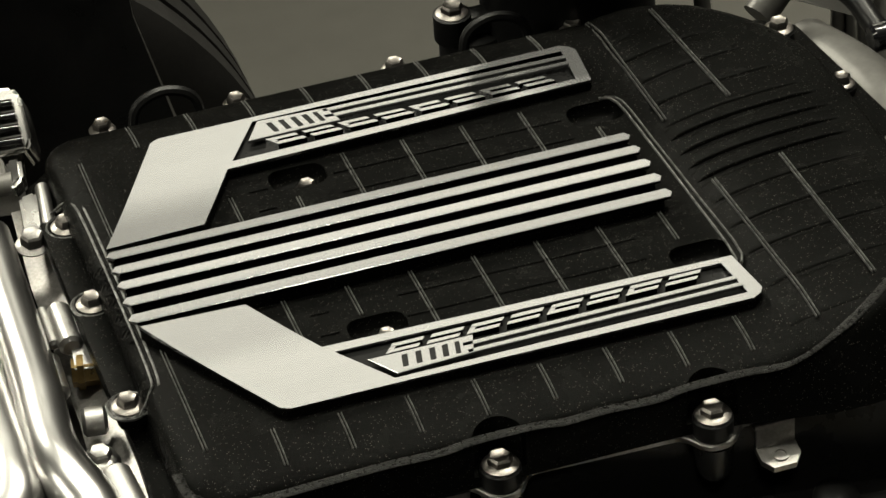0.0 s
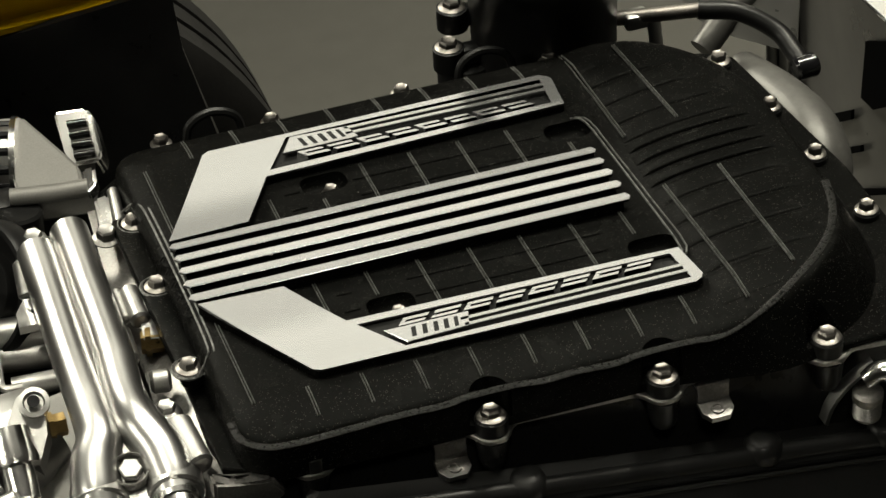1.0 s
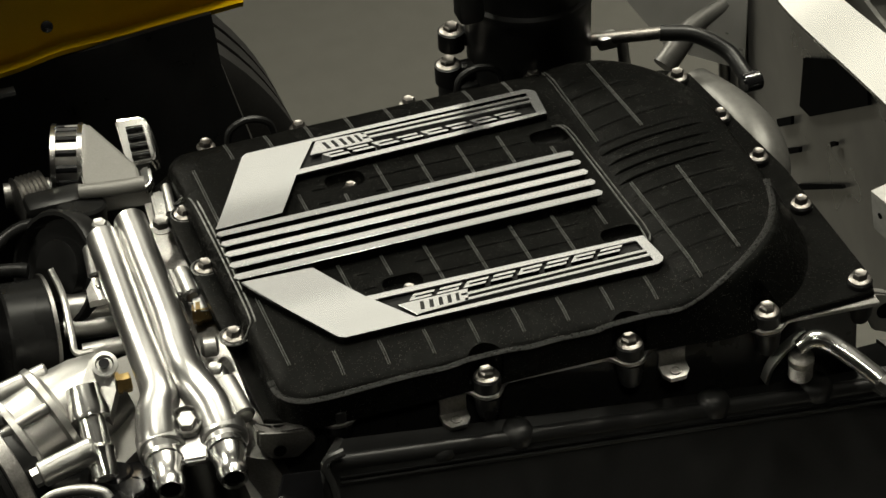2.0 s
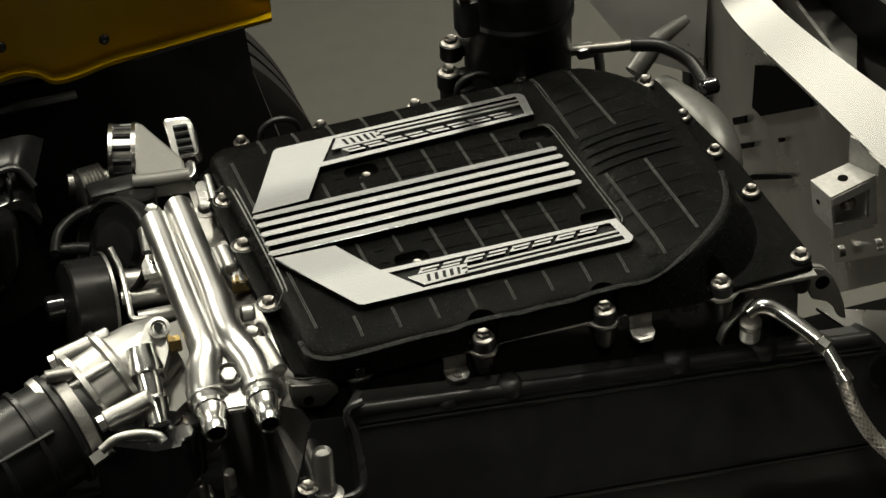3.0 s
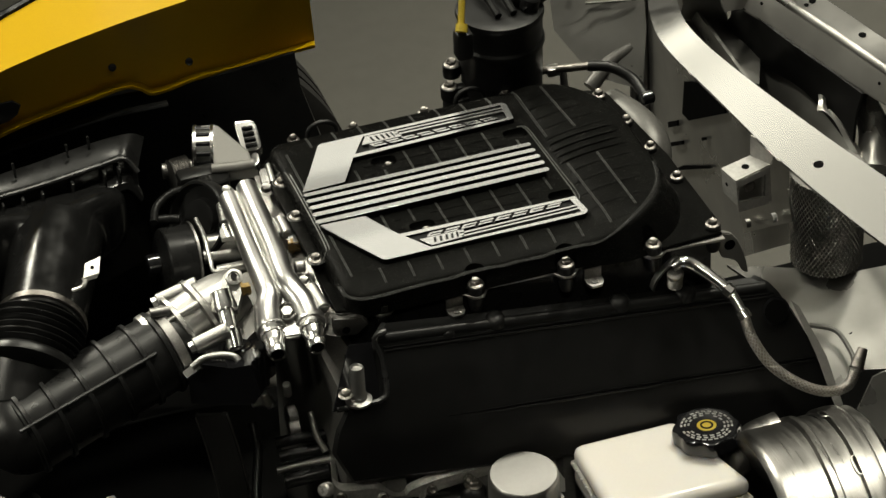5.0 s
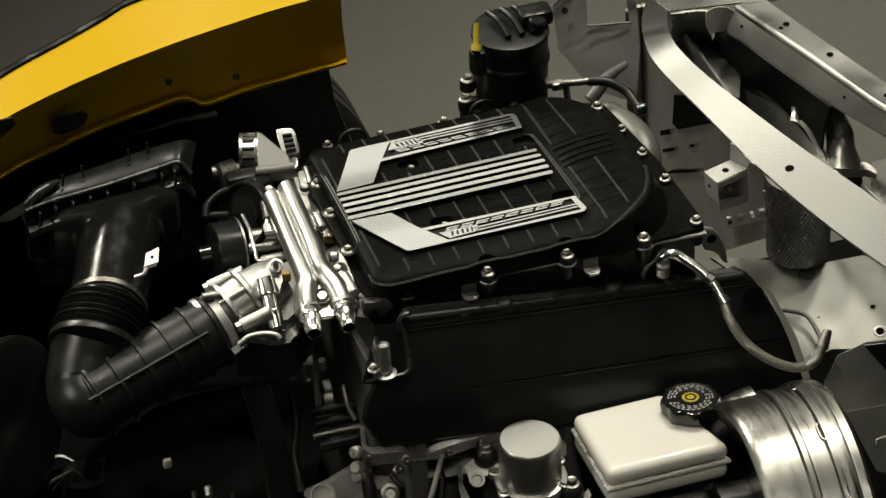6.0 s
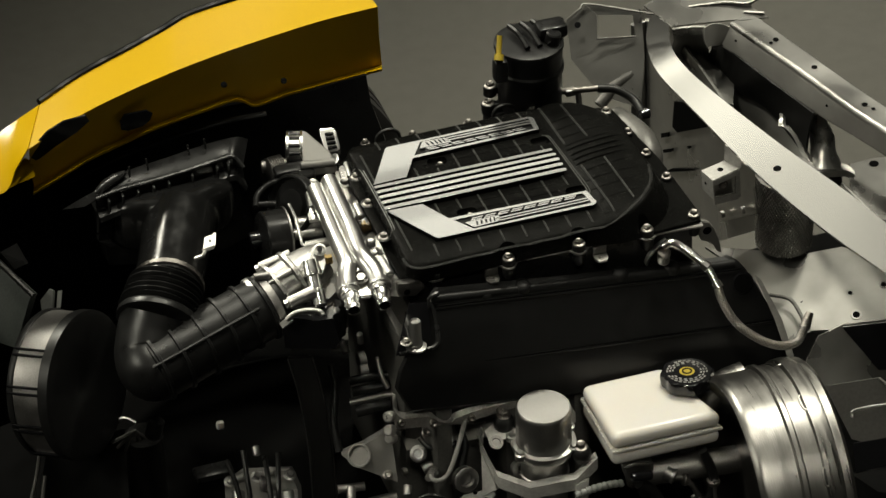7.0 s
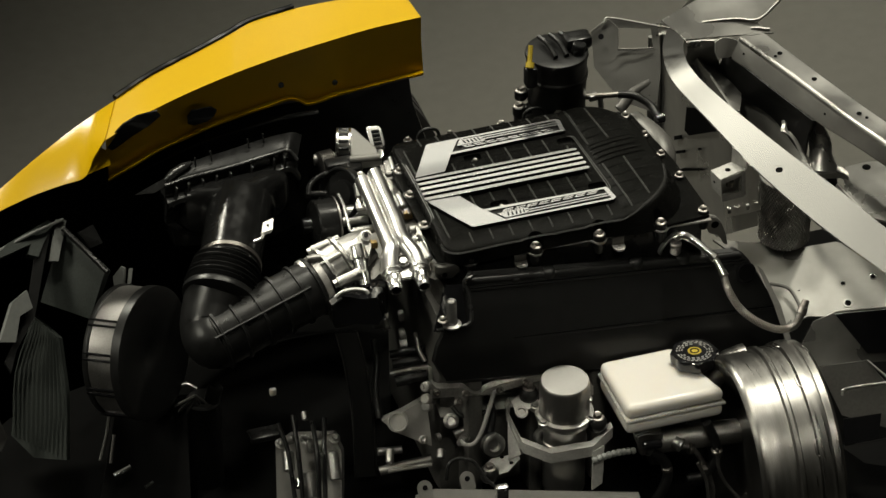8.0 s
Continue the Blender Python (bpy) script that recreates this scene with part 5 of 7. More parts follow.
nose = thing("front_bumper", (-0.62, 0.35, 0.32), "glossy yellow bumper corner joined to the wing", "car bumper")
n1 = [(-0.705, 0.192, 0.852), (-0.672, 0.206, 0.864), (-0.606, 0.232, 0.891), (-0.539, 0.263, 0.910), (-0.488, 0.279, 0.927), (-0.450, 0.289, 0.939)]
n2 = [(-0.709, 0.177, 0.850), (-0.675, 0.193, 0.862), (-0.606, 0.214, 0.886), (-0.550, 0.228, 0.906), (-0.518, 0.229, 0.917), (-0.492, 0.191, 0.935)]
n3 = [(-0.716, 0.147, 0.846), (-0.684, 0.160, 0.853), (-0.623, 0.171, 0.864), (-0.573, 0.173, 0.872), (-0.534, 0.174, 0.879), (-0.515, 0.185, 0.906)]
bm = B()
loft(bm, [[V(p) + V(0.0, 0.05, -0.05) for p in n1], n1, n2, n3], 6, 0.002)
part("skin", bm, YELLOW, nose)
# near-black backing added where the gap below the bumper lies in shadow
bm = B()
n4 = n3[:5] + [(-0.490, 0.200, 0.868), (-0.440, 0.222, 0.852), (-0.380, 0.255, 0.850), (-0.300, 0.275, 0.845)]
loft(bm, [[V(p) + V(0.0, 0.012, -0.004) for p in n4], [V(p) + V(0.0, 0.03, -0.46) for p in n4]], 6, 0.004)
part("dark_backing", bm, VOID, nose)
bm = B()
slab(bm, [(-0.543, 0.180, 0.872), (-0.523, 0.184, 0.891), (-0.495, 0.209, 0.906), (-0.484, 0.203, 0.901), (-0.487, 0.184, 0.886), (-0.517, 0.186, 0.877)], 0.004)
part("tab", bm, YELLOW, nose)
bm = B()
sweep(bm, [V(p) + V(0.0, 0.006, 0.0) for p in outer[:6]], 0.006, 8, 4)
solo("headlamp_edge", bm, GLOSS, "dark glossy headlamp edge behind the wing", "headlamp")

liner = thing("wheel_arch_liner", (-0.1, 0.42, 0.32), "matt black inner wheel arch liner", "arch liner")
bm = B()
wl0 = [(-0.526, 0.168, 0.872), (-0.458, 0.189, 0.876), (-0.329, 0.230, 0.887), (-0.206, 0.259, 0.891), (-0.077, 0.254, 0.894), (0.055, 0.253, 0.904)]
wl1 = [(-0.548, 0.163, 0.847), (-0.466, 0.200, 0.847), (-0.326, 0.247, 0.846), (-0.206, 0.265, 0.845), (-0.078, 0.257, 0.845), (0.058, 0.242, 0.859)]
wl2 = [(-0.566, 0.141, 0.808), (-0.454, 0.197, 0.807), (-0.325, 0.259, 0.787), (-0.204, 0.283, 0.766), (-0.070, 0.256, 0.766), (0.070, 0.205, 0.806)]
wl0, wl1, wl2 = ([V(p) - OUT * 0.09 for p in line] for line in (wl0, wl1, wl2))
loft(bm, [wl0, wl1, wl2, [V(p) + V(0, 0.02, -0.36) for p in wl2]], 6, 0.006)
part("panel", bm, RUBBER, liner)
bm = B()
sweep(bm, [V(p) - OUT * 0.085 for p in ((-0.471, 0.171, 0.869), (-0.435, 0.181, 0.874), (-0.335, 0.208, 0.882), (-0.205, 0.229, 0.885), (-0.115, 0.229, 0.885))], 0.006, 8, 5, 0.5)
part("seal", bm, BLACK, liner)
tyre = thing("wheel", (-0.08, 0.71, 0.0), "front wheel with a black grooved tyre behind the liner", "wheel")
bm = B()
RW = 0.33
prof = [(-0.065, 0.22), (-0.065, 0.29), (-0.058, 0.32)]
for k in range(3):
    y = -0.052 + 0.037 * k
    prof += [(y, RW), (y + 0.027, RW), (y + 0.028, RW - 0.008), (y + 0.036, RW - 0.008)]
prof += [(0.06, RW - 0.006), (0.065, 0.29), (0.065, 0.22)]
lathe(bm, prof, (-0.075, 0.715, 0.333), (0, 1, 0), 96)
part("tyre", bm, TREAD, tyre)
bm = B()
lathe(bm, [(-0.06, 0.05), (-0.055, 0.225), (0.055, 0.225), (0.06, 0.05)], (-0.075, 0.715, 0.333), (0, 1, 0), 48)
part("rim", bm, GREYSHEET, tyre)

# ---- radiator and fan ----
rad = thing("radiator", (-0.6, -0.05, 0.32), "dark radiator pack with grey end tanks at the car's nose", "radiator")
bm = B()
loft(bm, [[(-0.579, 0.176, 0.780), (-0.554, 0.132, 0.760), (-0.529, 0.089, 0.740)], [(-0.608, 0.148, 0.730), (-0.576, 0.115, 0.715), (-0.547, 0.079, 0.700)], [(-0.636, 0.119, 0.680), (-0.599, 0.096, 0.670), (-0.563, 0.073, 0.660)]], 4, 0.02)
part("core", bm, FIN, rad)
bm = B()
slab(bm, [(-0.651, 0.111, 0.660), (-0.620, 0.063, 0.640), (-0.625, 0.010, 0.560), (-0.645, -0.049, 0.470), (-0.696, -0.025, 0.470), (-0.725, 0.009, 0.500), (-0.697, 0.058, 0.590)], 0.03)
part("core", bm, FIN, rad)
for k in range(13):
    f = k / 12
    bm = B()
    a, b, c = (V((-0.652, 0.107, 0.660)).lerp(V((-0.622, 0.060, 0.640)), f), V((-0.699, 0.059, 0.590)).lerp(V((-0.627, 0.007, 0.560)), f), V((-0.722, 0.005, 0.500)).lerp(V((-0.645, -0.046, 0.470)), f))
    sweep(bm, [q + OUT * 0.002 for q in (a, b, c)], 0.0014, 5, 3)
    part("fin", bm, FIN, rad)
bm = B()
slab(bm, [(-0.709, 0.113, 0.790), (-0.681, 0.138, 0.800), (-0.601, 0.181, 0.800), (-0.591, 0.168, 0.800), (-0.617, 0.148, 0.780), (-0.632, 0.126, 0.770), (-0.648, 0.132, 0.775), (-0.639, 0.145, 0.785)], 0.02)
part("top_tank", bm, FIN, rad, "grey plastic radiator tank")
bm = B()
sweep(bm, [(-0.699, 0.135, 0.790), (-0.636, 0.153, 0.800), (-0.577, 0.168, 0.805)], 0.003, 8)
part("tank_rim", bm, TANK, rad)
bm = B()
slab(bm, [(-0.588, 0.173, 0.805), (-0.571, 0.171, 0.800), (-0.599, 0.124, 0.755), (-0.614, 0.126, 0.757)], 0.01)
part("side_tank", bm, TANK, rad)
bm = B()
slab(bm, [(-0.727, 0.023, 0.690), (-0.693, 0.069, 0.730), (-0.664, 0.082, 0.740), (-0.661, 0.058, 0.720), (-0.684, 0.055, 0.710), (-0.700, 0.027, 0.680)], 0.015)
part("side_cover", bm, TANK, rad)
bm = B()
sweep(bm, [(-0.581, 0.156, 0.795), (-0.555, 0.115, 0.775), (-0.529, 0.068, 0.755)], 0.005, 8)
part("brace", bm, SATIN, rad)
bm = B()
slab(bm, [(-0.557, 0.151, 0.785), (-0.529, 0.158, 0.790), (-0.519, 0.136, 0.765), (-0.541, 0.134, 0.760)], 0.02)
part("bracket", bm, SATIN, rad)
bm = B()
slab(bm, [(-0.633, 0.144, 0.775), (-0.597, 0.170, 0.795), (-0.625, 0.120, 0.755), (-0.658, 0.060, 0.700), (-0.699, 0.031, 0.660), (-0.715, 0.012, 0.630), (-0.723, 0.020, 0.650), (-0.673, 0.065, 0.700)], 0.02)
part("frame", bm, BLACK, rad)
bm = B()
slab(bm, [(-0.759, -0.035, 0.520), (-0.747, -0.020, 0.560), (-0.738, -0.032, 0.530), (-0.753, -0.040, 0.510)], 0.01)
part("corner", bm, CAST, rad)
bm = B()
slab(bm, [(-0.509, 0.123, 0.700), (-0.494, 0.121, 0.720), (-0.490, 0.114, 0.720), (-0.503, 0.089, 0.670), (-0.513, 0.090, 0.665)], 0.006)
slab(bm, [(-0.483, 0.111, 0.720), (-0.476, 0.111, 0.720), (-0.484, 0.096, 0.700), (-0.490, 0.097, 0.700)], 0.004)
part("post", bm, TANK, rad)

fan = thing("cooling_fan", (-0.442, 0.252, 0.400), "black cooling fan shroud with a dull banded drum", "radiator fan")
fc = V((-0.481, -0.012, 0.630))
ax = V(0.72, -0.66, 0.2).normalized()
bm = B()
lathe(bm, [(-0.062, 0.104), (-0.060, 0.110), (-0.008, 0.110), (0.0, 0.113), (0.003, 0.113), (0.004, 0.106), (-0.04, 0.100), (-0.041, 0.02)], fc, ax, 56)
part("drum", bm, DULL, fan, "dull metal fan drum")
bm = B()
lathe(bm, [(-0.012, 0.1115), (-0.010, 0.1145), (0.006, 0.1145), (0.008, 0.106), (0.0, 0.02), (-0.004, 0.01)], fc, ax, 56)
part("ring", bm, BLACK, fan)
bm = B()
lathe(bm, [(-0.066, 0.1115), (-0.064, 0.1125), (-0.058, 0.1125), (-0.056, 0.1115)], fc, ax, 56)
part("rear_ring", bm, BLACK, fan)
for a in (120, 150, 182, 218, 250):
    bm = B()
    q = turn_to(ax)
    p = q @ V(math.cos(radians(a)) * 0.112, math.sin(radians(a)) * 0.112, 0)
    dirp = p.normalized()
    for o in (-0.005, 0.005):
        t = ax.cross(dirp).normalized() * o
        cyl(bm, fc + p + t - ax * 0.064, fc + p + t, 0.0022, seg=8)
    part("strap", bm, GLOSS, fan)
bm = B()
slab(bm, [(-0.541, 0.019, 0.500), (-0.501, 0.022, 0.500), (-0.418, 0.018, 0.500), (-0.447, -0.096, 0.310), (-0.603, -0.045, 0.310)], 0.01)
part("shroud", bm, BLACK, fan)
for pts in ([(-0.552, 0.003, 0.540), (-0.565, -0.015, 0.490), (-0.587, -0.044, 0.450)], [(-0.558, -0.033, 0.490), (-0.572, -0.056, 0.450)]):
    bm = B()
    sweep(bm, pts, 0.003, 8)
    part("shroud_edge", bm, GREYSHEET, fan)
bm = B()
cyl(bm, (-0.572, -0.078, 0.440), (-0.542, -0.075, 0.450), 0.005, seg=12)
cyl(bm, (-0.524, -0.100, 0.420), (-0.511, -0.093, 0.420), 0.004, seg=12)
part("pipe_end", bm, CHROME, fan)

pump = thing("coolant_pump", (-0.386, 0.071, 0.450), "small dark coolant pump with a finned cap", "coolant pump")
for k in range(6):
    a = radians(200 + 22 * k)
    bm = B()
    cyl(bm, (-0.409, -0.011, 0.520), V((-0.409, -0.011, 0.520)) + V(0.04 * math.cos(a), 0.0, 0.04 * math.sin(a)), 0.0025, seg=6)
    part("fin", bm, GREYSHEET, pump)
bm = B()
cyl(bm, V((-0.393, 0.002, 0.500)) - V(0, 0, 0.20), (-0.393, 0.002, 0.500), 0.03, edge=0.004)
part("body", bm, BLACK, pump)
bm = B()
cyl(bm, (-0.380, -0.043, 0.560), (-0.391, -0.048, 0.530), 0.013, edge=0.003, seg=16)
part("stub", bm, SATIN, pump)
bm = B()
sweep(bm, [(-0.437, 0.008, 0.530), (-0.420, 0.005, 0.535), (-0.405, -0.006, 0.530)], 0.003, 8)
part("clip", bm, CAST, pump)
bm = B()
box(bm, (-0.291, -0.078, 0.550), (0.012, 0.008, 0.014), 0.003)
solo("sensor_tip", bm, WHITE, "small pale sensor plug in the dark", "sensor")



# ---- brake reservoir, booster and vacuum pump ----
res = thing("brake_reservoir", (0.315, -0.315, 0.54), "milky white plastic brake fluid reservoir", "fluid reservoir")
bm = B()
oc = [(0.231, -0.243, 0.610), (0.362, -0.243, 0.610), (0.406, -0.379, 0.610), (0.233, -0.378, 0.610)]


def tank(bm, z0, z1, grow, r):
    c = sum((V(p) for p in oc), V(0, 0, 0)) / 4
    pts = [(c.x + (p[0] - c.x) * grow, c.y + (p[1] - c.y) * grow) for p in oc]
    tmp = B()
    prism(tmp, pts, z0, z1)
    bmesh.ops.bevel(tmp, geom=tmp.edges[:], offset=r, segments=3, affect="EDGES", profile=0.5)
    return join(bm, tmp)


tank(bm, 0.583, 0.611, 1.0, 0.011)
part("upper_shell", bm, WHITE, res)
bm = B()
tank(bm, 0.5785, 0.5855, 1.022, 0.0030)
part("seam_flange", bm, WHITE, res)
bm = B()
tank(bm, 0.552, 0.580, 1.0, 0.011)
part("lower_shell", bm, WHITE, res)
bm = B()
cen = sum((V(p) for p in oc), V(0, 0, 0)) / 4
for a, b, n in ((3, 2, 14), (0, 3, 9)):
    for k in range(n):
        p = V(oc[a]).lerp(V(oc[b]), (k + 0.5) / n)
        p = cen + (p - cen) * 1.018
        lathe(bm, [(0, 0.0022), (0.0012, 0.0018), (0.0018, 0.0006)], (p.x, p.y, 0.5852), (0, 0, 1), 8)
part("weld_nubs", bm, WHITE, res)
cc = V((0.382, -0.295, 0.612))
cap_ax = V(0.02, 0.10, 1).normalized()
bm = B()
m = Matrix.Translation(cc) @ turn_to(cap_ax)
seg, rings = 96, []
for h, r, lob in ((0.0, 0.036, 0.0), (0.001, 0.0385, 0.0015), (0.016, 0.0395, 0.0022), (0.0195, 0.0385, 0.0018), (0.021, 0.0355, 0.0), (0.0205, 0.0335, 0.0)):
    rings.append([bm.verts.new(m @ V((r + lob * math.cos(8 * 2 * math.pi * k / seg)) * math.cos(2 * math.pi * k / seg), (r + lob * math.cos(8 * 2 * math.pi * k / seg)) * math.sin(2 * math.pi * k / seg), h)) for k in range(seg)])
for a, b in zip(rings, rings[1:]):
    for k in range(seg):
        bm.faces.new((a[k], a[(k + 1) % seg], b[(k + 1) % seg], b[k]))
bm.faces.new(rings[0])
bm.faces.new(rings[-1])
cap = part("cap", bm, GLOSS, res, "black lobed screw cap with a printed ring")
bm = B()
for r, n, w in ((0.031, 26, 0.7), (0.0268, 20, 0.65), (0.0226, 16, 0.6)):
    for k in range(n):
        if (k * 7) % 11 == 0:
            continue
        a0 = 2 * math.pi * k / n
        a1 = a0 + 2 * math.pi / n * w
        q = [(r, a0), (r, (a0 + a1) / 2), (r, a1), (r - 0.0024, a1), (r - 0.0024, (a0 + a1) / 2), (r - 0.0024, a0)]
        prism(bm, [(rr * math.cos(a), rr * math.sin(a)) for rr, a in q], 0.0203, 0.0208, 0, m)
part("print_bars", bm, PRINT, cap)
bm = B()
lathe(bm, [(0.0195, 0.0115), (0.0212, 0.0115), (0.0214, 0.0105), (0.0214, 0.0085), (0.0208, 0.008), (0.0208, 0.0055), (0.0214, 0.005), (0.0214, 0.002)], cc, cap_ax, 28)
part("centre_mark", bm, YPLAST, cap, "yellow printed centre disc")
bm = B()
lathe(bm, [(0.0205, 0.0078), (0.0218, 0.0078), (0.0218, 0.0056), (0.0205, 0.0056)], cc, cap_ax, 24)
part("centre_ring", bm, GLOSS, cap)

mcyl = thing("master_cylinder", (0.417, -0.174, 0.320), "cast brake master cylinder below the reservoir", "master cylinder")
bm = B()
cyl(bm, (0.268, -0.342, 0.500), (0.452, -0.364, 0.500), 0.021, edge=0.004)
part("bore", bm, DULL, mcyl)
bm = B()
slab(bm, [(0.252, -0.372, 0.542), (0.268, -0.376, 0.548), (0.296, -0.376, 0.541), (0.302, -0.372, 0.530), (0.299, -0.368, 0.497), (0.260, -0.368, 0.506)], 0.03)
bmesh.ops.bevel(bm, geom=bm.edges[:], offset=0.003, segments=2, affect="EDGES")
part("port_block", bm, CAST, mcyl)
bm = B()
lathe(bm, [(0, 0.010), (0.010, 0.010), (0.011, 0.012), (0.016, 0.012), (0.017, 0.008)], (0.322, -0.366, 0.510), (0.5, -0.5, -0.2), 18)
part("port", bm, CAST, mcyl)
bm = B()
for k in range(9):
    f = k / 8
    lathe(bm, [(-0.0040, 0.0052), (0, 0.0066), (0.0040, 0.0052)], V((0.184, -0.360, 0.500)).lerp(V((0.252, -0.360, 0.503)), f) + V(0, 0, 0.016 * f * (1 - f)), (1, 0, 0.1), 14)
part("corrugated_hose", bm, TANK, mcyl, "grey corrugated hose")
for pts, r_, m_ in (([(0.278, -0.370, 0.504), (0.301, -0.370, 0.480), (0.312, -0.370, 0.449), (0.305, -0.370, 0.417), (0.290, -0.365, 0.380)], 0.009, RUBBER), ([(0.330, -0.372, 0.502), (0.351, -0.374, 0.494), (0.370, -0.376, 0.462), (0.388, -0.378, 0.410), (0.392, -0.378, 0.370)], 0.0045, DULL), ([(0.373, -0.384, 0.552), (0.388, -0.388, 0.511), (0.389, -0.388, 0.474), (0.372, -0.386, 0.441), (0.342, -0.382, 0.436)], 0.0075, RUBBER)):
    bm = B()
    sweep(bm, pts, r_, 12, 6)
    part("hose", bm, m_, mcyl)
for p, d_ in (((0.348, -0.378, 0.497), (1, 0, -0.4)), ((0.374, -0.382, 0.452), (0.3, 0, -1)), ((0.389, -0.392, 0.492), (0, 0, 1)), ((0.309, -0.372, 0.460), (0.2, 0, -1))):
    bm = B()
    lathe(bm, [(-0.004, 0.0085), (-0.003, 0.0100), (0.003, 0.0100), (0.004, 0.0085)], p, d_, 16)
    part("clamp_ring", bm, STEEL, mcyl)
bm = B()
cyl(bm, (0.260, -0.386, 0.534), (0.292, -0.386, 0.529), 0.0075, edge=0.002, seg=16)
part("plug", bm, GLOSS, mcyl)
for pts in ([(0.388, -0.398, 0.500), (0.391, -0.400, 0.458), (0.405, -0.400, 0.423), (0.433, -0.400, 0.378)], [(0.353, -0.400, 0.481), (0.369, -0.400, 0.439), (0.376, -0.400, 0.387)]):
    bm = B()
    sweep(bm, pts, 0.003, 8)
    part("brake_line", bm, DULL, mcyl)

boo = thing("brake_booster", (0.560, -0.317, 0.320), "spun aluminium brake booster drum with stepped rims", "brake booster")
b0 = V((0.431, -0.440, 0.500))
bax = V(0.985, -0.06, 0.02).normalized()
R = 0.182
bm = B()
lathe(bm, [(0.004, 0.06), (0.000, 0.11), (-0.016, R - 0.034), (-0.028, R - 0.016), (-0.030, R - 0.010), (-0.026, R - 0.005), (-0.020, R - 0.002), (0.012, R - 0.002), (0.030, R - 0.001), (0.033, R + 0.0035), (0.040, R + 0.0035), (0.043, R), (0.066, R + 0.001), (0.067, R - 0.004), (0.069, R - 0.004), (0.070, R + 0.005), (0.086, R + 0.0062), (0.092, R + 0.005), (0.095, R + 0.001), (0.106, R + 0.002), (0.112, R - 0.004), (0.116, R - 0.05)], b0, bax, 120)
part("drum", bm, SPUN, boo)
q = turn_to(bax)
for a in (100, 138, 62, 170):
    bm = B()
    rad_ = (q @ V(math.cos(radians(a)), math.sin(radians(a)), 0)).normalized()
    t = bax.cross(rad_).normalized()
    c = b0 + bax * 0.068 + rad_ * (R + 0.002)
    sweep(bm, [c - t * 0.014, c - t * 0.010 + bax * 0.005, c + t * 0.010 + bax * 0.005, c + t * 0.014, c + t * 0.008 - bax * 0.003, c - t * 0.008 - bax * 0.003, c - t * 0.014], 0.0016, 6, 3)
    part("crimp", bm, SPUN, boo)
bm = B()
sweep(bm, [(0.404, -0.318, 0.574), (0.420, -0.312, 0.590), (0.440, -0.308, 0.600), (0.470, -0.308, 0.604)], [0.014, 0.021, 0.026, 0.028], 24, 6)
part("front_boss", bm, SPUN, boo)

vac = thing("vacuum_pump", (0.191, -0.195, 0.320), "bare metal vacuum pump can in an angular bracket", "vacuum pump")
vt = V((0.157, -0.283, 0.620))
bm = B()
lathe(bm, [(-0.064, 0.0425), (-0.006, 0.0418), (-0.002, 0.0410), (0.0, 0.0392), (0.0, 0.034)], vt, (0, 0, 1), 48)
part("can", bm, CANGREY, vac, "satin grey metal can")
bm = B()
lathe(bm, [(-0.082, 0.030), (-0.080, 0.047), (-0.070, 0.050), (-0.066, 0.049), (-0.064, 0.042)], vt, (0, 0, 1), 44)
part("flange", bm, CAST, vac)
for a in (20, 150, 205, 320):
    bm = B()
    c = vt + V(0.049 * math.cos(radians(a)), 0.049 * math.sin(radians(a)), -0.072)
    lathe(bm, [(0, 0.009), (0.008, 0.009), (0.009, 0.006), (0.012, 0.005)], c, (0, 0, 1), 14)
    part("lug", bm, CAST, vac)
bm = B()
lathe(bm, [(-0.225, 0.036), (-0.13, 0.036), (-0.128, 0.0385), (-0.122, 0.0385), (-0.12, 0.0365), (-0.078, 0.0365)], vt, (0, 0, 1), 40)
part("motor", bm, CANGREY, vac)
loop = [(0.077, -0.235, 0.555), (0.069, -0.241, 0.545), (0.079, -0.296, 0.515), (0.117, -0.332, 0.510), (0.186, -0.347, 0.520), (0.225, -0.333, 0.540)]
bm = B()
cols = []
for p in loop:
    p = V(p)
    cols.append([bm.verts.new(p + o) for o in (V(0.002, 0.016, -0.001), V(0, 0, 0), V(0, 0, -0.022), V(0.002, 0.006, -0.022), V(0.003, 0.012, -0.006))])
for a, b in zip(cols, cols[1:]):
    for k in range(5):
        bm.faces.new((a[k], a[(k + 1) % 5], b[(k + 1) % 5], b[k]))
bm.faces.new(cols[0])
bm.faces.new(cols[-1])
part("bracket", bm, BRACKET, vac, "folded metal pump bracket")
bm = B()
slab(bm, [(0.080, -0.234, 0.556), (0.094, -0.230, 0.562), (0.124, -0.250, 0.560), (0.116, -0.259, 0.552), (0.098, -0.255, 0.550), (0.081, -0.252, 0.546)], 0.005)
part("bracket_arm", bm, BRACKET, vac)
for pts in ([(0.070, -0.244, 0.530), (0.075, -0.286, 0.510), (0.080, -0.285, 0.480), (0.059, -0.281, 0.470)], [(0.185, -0.350, 0.510), (0.206, -0.347, 0.515), (0.197, -0.364, 0.450), (0.179, -0.365, 0.440)]):
    bm = B()
    slab(bm, pts, 0.005)
    part("bracket_leg", bm, BRACKET, vac)
bm = B()
slab(bm, [(0.013, -0.271, 0.455), (0.035, -0.263, 0.465), (0.077, -0.274, 0.475), (0.079, -0.283, 0.470), (0.055, -0.292, 0.455), (0.022, -0.287, 0.447)], 0.006)
part("foot", bm, BRACKET, vac)
bm = B()
